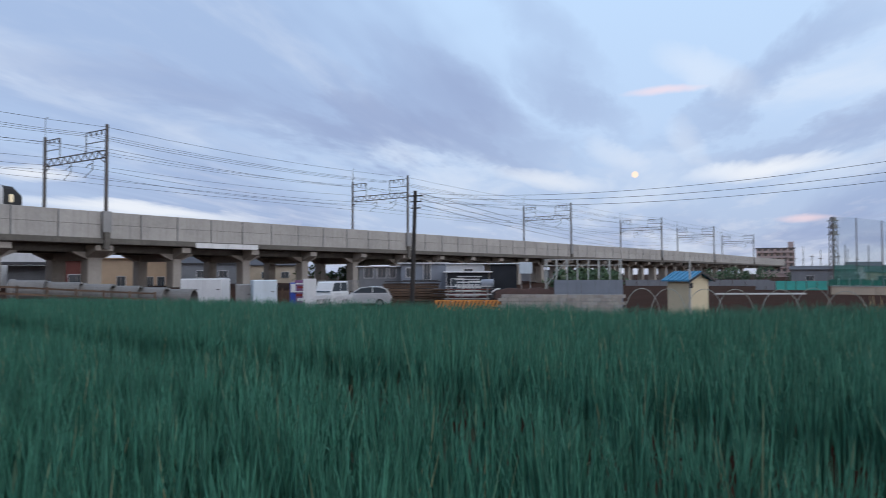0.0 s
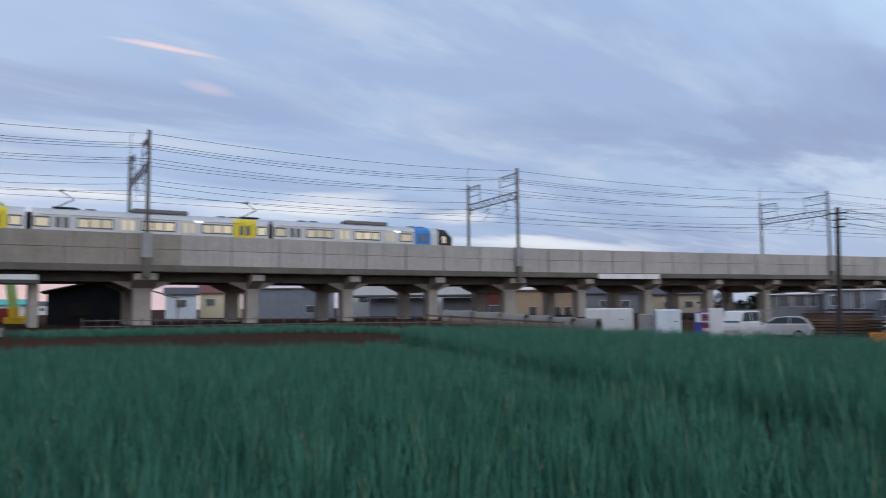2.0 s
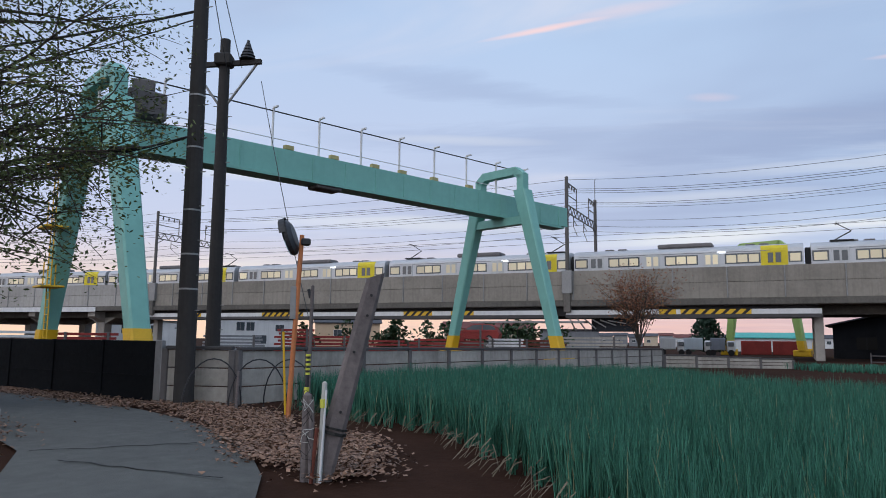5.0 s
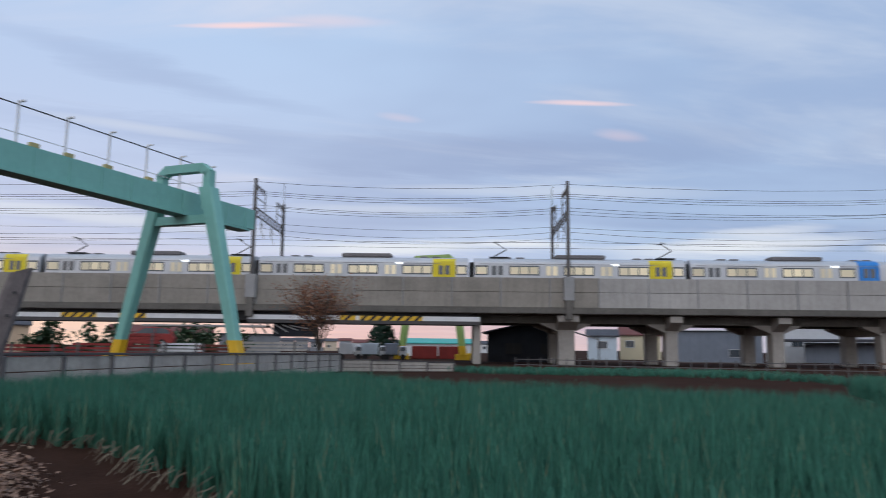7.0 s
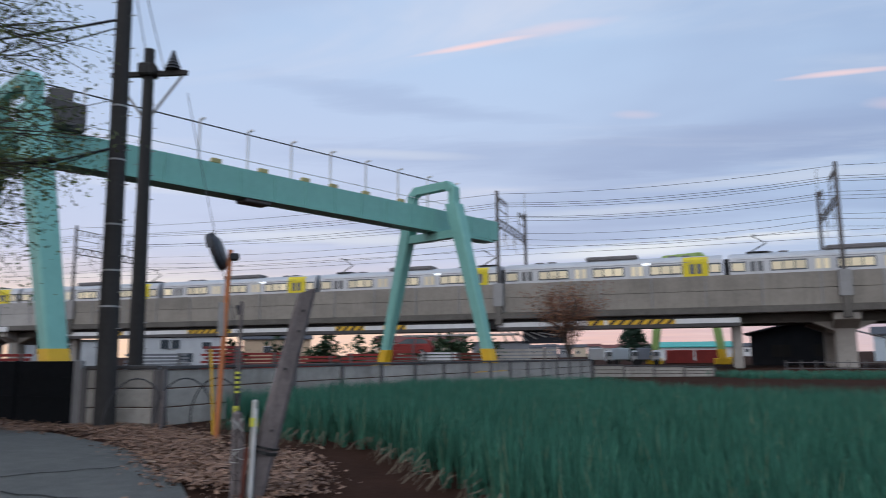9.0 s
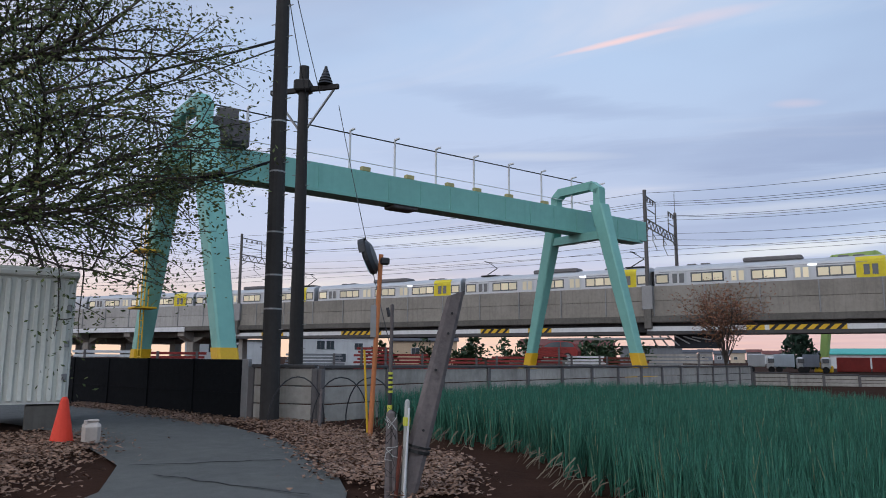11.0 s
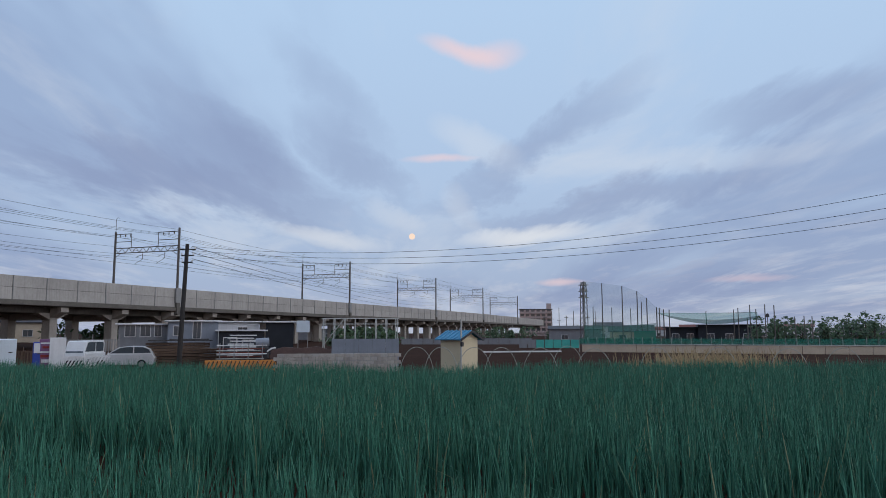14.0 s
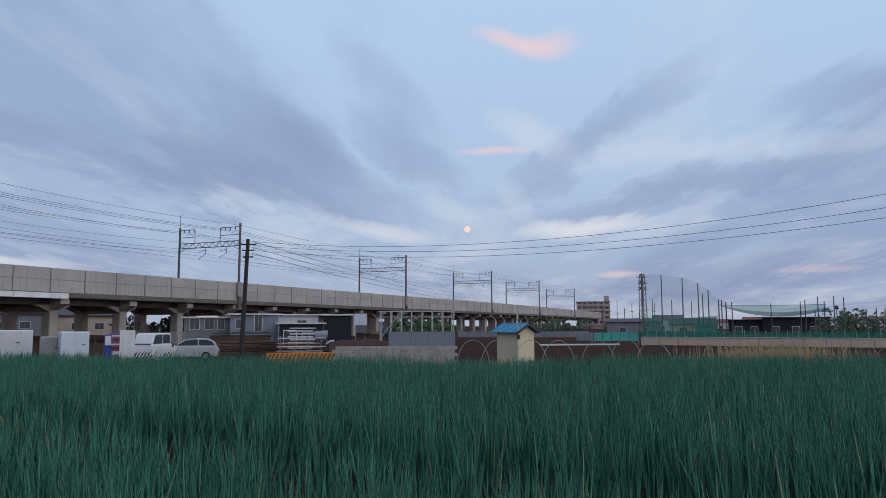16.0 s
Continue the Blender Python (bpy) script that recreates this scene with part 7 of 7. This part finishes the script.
for k in range(21):
    part("board_batten", Mesh().box((-4.1 + k * 0.41, -0.02, 1.3), (0.05, 0.05, 2.6)), DARKWALL, barn)
for x, w in ((-1.5, 1.7), (2.2, 1.5)):
    wn = part("window", Mesh().box((x, -0.04, 1.45), (w, 0.06, 1.15), bevel=0.01), BLACK, barn)
    part("mullion", Mesh().box((x, -0.08, 1.45), (0.06, 0.03, 1.1)), DARKM, wn)
lean_ = thing("lean_to_roof", "pale sheet lean-to roof beside the barn", "roof", facing(52.2, 82, 0))
part("roof_sheet", Mesh().add([(-1.8, 0, 3.7), (1.9, 0, 2.6), (1.9, 4, 2.6), (-1.8, 4, 3.7), (-1.8, 0, 3.62), (1.9, 0, 2.52), (1.9, 4, 2.52), (-1.8, 4, 3.62)], [(0, 1, 2, 3), (7, 6, 5, 4), (0, 4, 5, 1), (3, 2, 6, 7), (0, 3, 7, 4), (1, 5, 6, 2)]), WHITE, lean_)
for x in (-1.7, 1.8):
    part("post", Mesh().box((x, 0.2, 1.3), (0.12, 0.12, 2.6)), POSTC, lean_)
house("town_house", "grey house behind the barn", "house", 51.8, 49.6, 112, 3.6, PALE_BLUE, ROOF_D, [(0, 2.2, 1.4, 1.0)], 6, gable=1.0, z=0)
house("town_house", "cream house with a red-brown roof", "house", 49.4, 46.4, 118, 3.9, CREAM, ROOF_R, [(-0.5, 2.4, 1.3, 1.0), (0.4, 2.4, 1.3, 1.0), (0.4, 0.9, 1.3, 1.0)], 7, gable=1.3, z=0)
house("warehouse", "pale grey warehouse with a roller shutter", "warehouse", 46.2, 39.4, 100, 4.0, BLUEGREY, WHITE, [(0.55, 1.2, 2.4, 0.9)], 10, z=0, ribs=30)
house("warehouse", "long white warehouse with a dark band", "warehouse", 39.2, 27.2, 112, 5.2, WHITE, WHITE, [(-0.9, 2.6, 1.4, 0.8), (-0.66, 2.6, 1.4, 0.8)], 10, z=0, ribs=40)
band = thing("canopy", "long dark canopy along the white warehouse", "canopy", facing(33.2, 109, 0))
part("canopy_roof", Mesh().box((0, 0, 3.0), (21, 2.4, 0.35), bevel=0.05), ROOF_D, band)
part("shutter", Mesh().box((-2, 1.0, 1.4), (9.5, 0.2, 2.7)), BLUEGREY, band)
part("shutter", Mesh().box((7.3, 1.0, 1.4), (6.0, 0.2, 2.7)), GREY_SHEET, band)
house("red_shed", "small red-brown shed by the warehouse", "shed", 27.8, 25.7, 108, 3.4, ROOF_R, ROOF_D, [(0, 0.9, 2, 1.2)], 4, z=0)
house("peach_building", "peach rendered building with dark doorway", "house", 25.3, 20.2, 106, 4.2, HOUSE_B, HOUSE_B, [(-0.45, 0.9, 1.0, 1.9), (0.3, 0.9, 0.9, 1.7), (0.6, 0.9, 0.9, 1.7)], 6, z=-0.6)
house("town_house", "grey house beyond the piers", "house", 20.0, 15.5, 125, 4.2, GREY_SHEET, ROOF_D, [(-0.3, 2.4, 1.3, 1.0), (0.4, 2.4, 1.3, 1.0)], 7, gable=1.2, z=-0.8)
house("town_house", "pale house beyond the piers", "house", 15.2, 11.0, 132, 4.2, BEIGE, ROOF_D, [(-0.3, 2.4, 1.3, 1.0), (0.4, 2.4, 1.3, 1.0)], 7, gable=1.2, z=-1.0)
house("town_house", "grey flat house beyond the piers", "house", -4, -13, 185, 3.6, GREY_SHEET, ROOF_D, [(-0.6, 2.0, 1.5, 1.0), (0.0, 2.0, 1.5, 1.0), (0.6, 2.0, 1.5, 1.0)], 7, z=-1.3)
house("warehouse", "teal-roofed warehouse beyond the crane", "warehouse", 66.0, 60.3, 135, 2.4, WHITE, TEAL, [(-0.5, 1.1, 2, 0.8), (0.3, 1.1, 2, 0.8)], 12, gable=0.9, z=0)
for yw in (64.4, 62.3):
    rc = thing("red_container", "red corrugated steel container", "container", facing(yw, 94, 0))
    part("body", Mesh().box((0, 1.2, 0.85), (3.3, 2.4, 1.6), bevel=0.03), RED, rc)
    for k in range(11):
        part("rib", Mesh().box((-1.5 + k * 0.3, -0.02, 0.85), (0.12, 0.07, 1.45)), RED, rc)
for yw, m_, w in ((70.2, WHITE, 2.4), (68.4, PALE_BLUE, 2.8), (66.7, BLUEGREY, 2.2)):
    t = thing("site_truck", "parked light truck with boxed bed", "truck", facing(yw, 84, 0))
    part("bed_box", Mesh().box((-0.4, 0.9, 1.25), (w * 0.7, 1.7, 1.3), bevel=0.05), m_, t)
    part("cab", Mesh().box((w * 0.42, 0.9, 1.0), (0.9, 1.6, 1.25), bevel=0.15), CARWHITE, t)
    part("window", Mesh().box((w * 0.42, 0.06, 1.25), (0.6, 0.08, 0.45), bevel=0.02), WINDOW, t)
    for x in (-0.9, w * 0.42):
        part("wheel", Mesh().tube((x, 0.02, 0.33), (x, 0.25, 0.33), 0.33, n=14), TYRE, t)
# steel stock behind the precast wall
st_ = random.Random(44)
for yw, d, w, h, mt_, nm, lb in ((88.0, 52, 3.6, 1.5, RED, "steel_stack", "stacked red-painted steel sections"), (85.6, 53, 2.6, 2.1, RED, "steel_stack", "tall stack of red-painted steel frames"), (92.2, 50, 3.0, 1.35, RED, "steel_stack", "low stack of red steel beams"), (82.6, 54, 2.8, 1.55, STEEL_WHITE, "steel_stack", "white steel panels stacked in the yard"), (79.8, 54, 3.2, 1.5, RUST, "steel_stack", "rust-brown steel sections in the yard"), (76.4, 56, 5.6, 1.75, WALLC, "panel_stack", "grey concrete panels stacked in the yard"), (96.5, 50, 3.2, 1.6, RED, "steel_stack", "red steel frames beside the poles"), (99.0, 48, 2.2, 2.0, RED, "steel_stack", "red steel box frame in the yard"), (103.5, 55, 4.0, 1.6, GREY_SHEET, "steel_stack", "grey steel goods in the yard"), (113.5, 45, 3.0, 1.6, RED, "steel_stack", "red steel goods by the crane"), (118, 50, 4.0, 1.7, WHITE, "panel_stack", "white panels stored by the crane")):
    t = thing(nm, lb, "steel stack", facing(yw, d, 0))
    n = max(3, int(h / 0.22))
    for k in range(n):
        part("section", Mesh().beam((-w / 2 + st_.uniform(-0.2, 0.2), 0, 0.12 + k * h / n), (w / 2 + st_.uniform(-0.2, 0.2), 0, 0.12 + k * h / n), 1.4, h / n * 0.62), mt_, t)
    for x in (-w * 0.35, w * 0.35):
        part("spacer", Mesh().box((x, 0, h / 2), (0.14, 1.5, h), bevel=0.01), POSTC, t)
house("white_house", "white two-storey house behind the yard", "house", 104.8, 99.0, 118, 4.4, WHITE, ROOF_D, [(-0.4, 3.2, 1.2, 1.3), (-0.15, 3.2, 1.2, 1.3), (0.6, 3.0, 1.3, 1.0), (0.1, 1.2, 2.0, 1.3)], 8, z=0)
house("white_house", "white low building behind the crane", "house", 113, 106.5, 125, 3.9, WHITE, ROOF_D, [(-0.4, 2.6, 1.2, 1.3), (0.2, 2.6, 1.2, 1.3)], 8, z=0)
house("town_house", "brown house behind the yard", "house", 97.5, 92.5, 125, 4.2, HOUSE_B, ROOF_D, [(-0.3, 2.4, 1.3, 1.0), (0.4, 2.4, 1.3, 1.0)], 7, gable=1.1, z=0)
house("town_house", "pale brown house behind the shrubs", "house", 87.5, 80.5, 130, 3.6, BEIGE, ROOF_R, [(-0.5, 2.2, 1.3, 1.0), (0.2, 2.2, 1.3, 1.0)], 7, gable=1.2, z=0)
house("town_house", "grey house beyond the steel girders", "house", 80, 75.5, 118, 3.2, GREY_SHEET, ROOF_D, [(-0.3, 1.8, 1.3, 1.0)], 7, z=0)
for k in range(16):
    yw = 76 - k * 1.1
    house("town_house", "far small house on the horizon", "house", yw + 0.6, yw - 0.4, 260 + 40 * (k % 3), 3.2 + (k % 3) * 0.7, rh.choice((WHITE, BEIGE, GREY_SHEET)), rh.choice((ROOF_D, ROOF_R)), [(-0.3, 1.8, 1.2, 1.0)], 7, gable=1.1, z=0)
# steel truss folded under the girder
tr = thing("steel_truss", "dark steel truss platform hung below the girder", "truss")
tm = Mesh()
s0_ = s_at(78.2)
for k in range(6):
    a = via(s0_ + 0.5 + k * 0.7, 0.3, 3.5 - 0.05 * k)
    b = via(s0_ + 1.0 + k * 0.9, 0.8, 2.2 + 0.16 * k)
    tm.beam(a, b, 0.1, 0.1)
part("truss_bar", tm, STEEL_GREY, tr)
part("truss_box", swept(s0_ + 2.4, s0_ + 6.0, [(0.8, 2.3), (3.0, 2.3), (3.0, 3.6), (0.8, 3.6)]), DARKWALL, tr)
part("truss_deck", swept(s0_ - 9, s0_ + 2, [(-0.5, 3.05), (1.6, 3.05), (1.6, 3.2), (-0.5, 3.2)]), STEEL_GREY, tr)
# white plate covers on the concrete fascia
for yl, yr in ((18.9, 14.4), (122, 113)):
    sa_, sb_ = s_at(yl), s_at(yr)
    t = thing("cover_plate", "white sheet cover plates on the viaduct edge", "cover plate")
    n = 4
    for k in range(n):
        a, b = sa_ + (sb_ - sa_) * k / n, sa_ + (sb_ - sa_) * (k + 1) / n - 0.04
        part("plate", swept(a, b, [(-0.36, 4.42), (-0.3, 4.42), (-0.3, 5.0), (-0.36, 5.0)]), STEEL_WHITE, t)
# fence along the strip of crops
cf = thing("crop_fence", "dark low netting posts along the crop strip", "fence")
for k in range(26):
    a, b = Vector((-42, 27, 0)), Vector((-26.0, 41.5, 0))
    p = a.lerp(b, k / 25)
    part("post", Mesh().tube(p, p + Vector((0, 0, 0.85)), 0.035, n=5), POSTC, cf)
part("rail", Mesh().beam((-42, 27, 0.7), (-26, 41.5, 0.7), 0.04, 0.05), POSTC, cf)
part("rail", Mesh().beam((-42, 27, 0.35), (-26, 41.5, 0.35), 0.04, 0.05), POSTC, cf)
rl = thing("wooden_rail_fence", "brown wooden rail fence at the crop strip's end", "fence")
for k in range(7):
    p = Vector((-23.6 + k * 1.1, 37.5 + k * 0.9, ground_z(-23.6 + k * 1.1, 37.5 + k * 0.9)))
    part("post", Mesh().box(p + Vector((0, 0, 0.6)), (0.1, 0.1, 1.2), 40), TIMBER, rl)
    if k < 6:
        q = Vector((-23.6 + (k + 1) * 1.1, 37.5 + (k + 1) * 0.9, ground_z(-22.5 + k * 1.1, 38.4 + k * 0.9)))
        for z in (0.4, 0.75, 1.1):
            part("rail", Mesh().beam(p + Vector((0, 0, z)), q + Vector((0, 0, z)), 0.04, 0.1), TIMBER, rl)
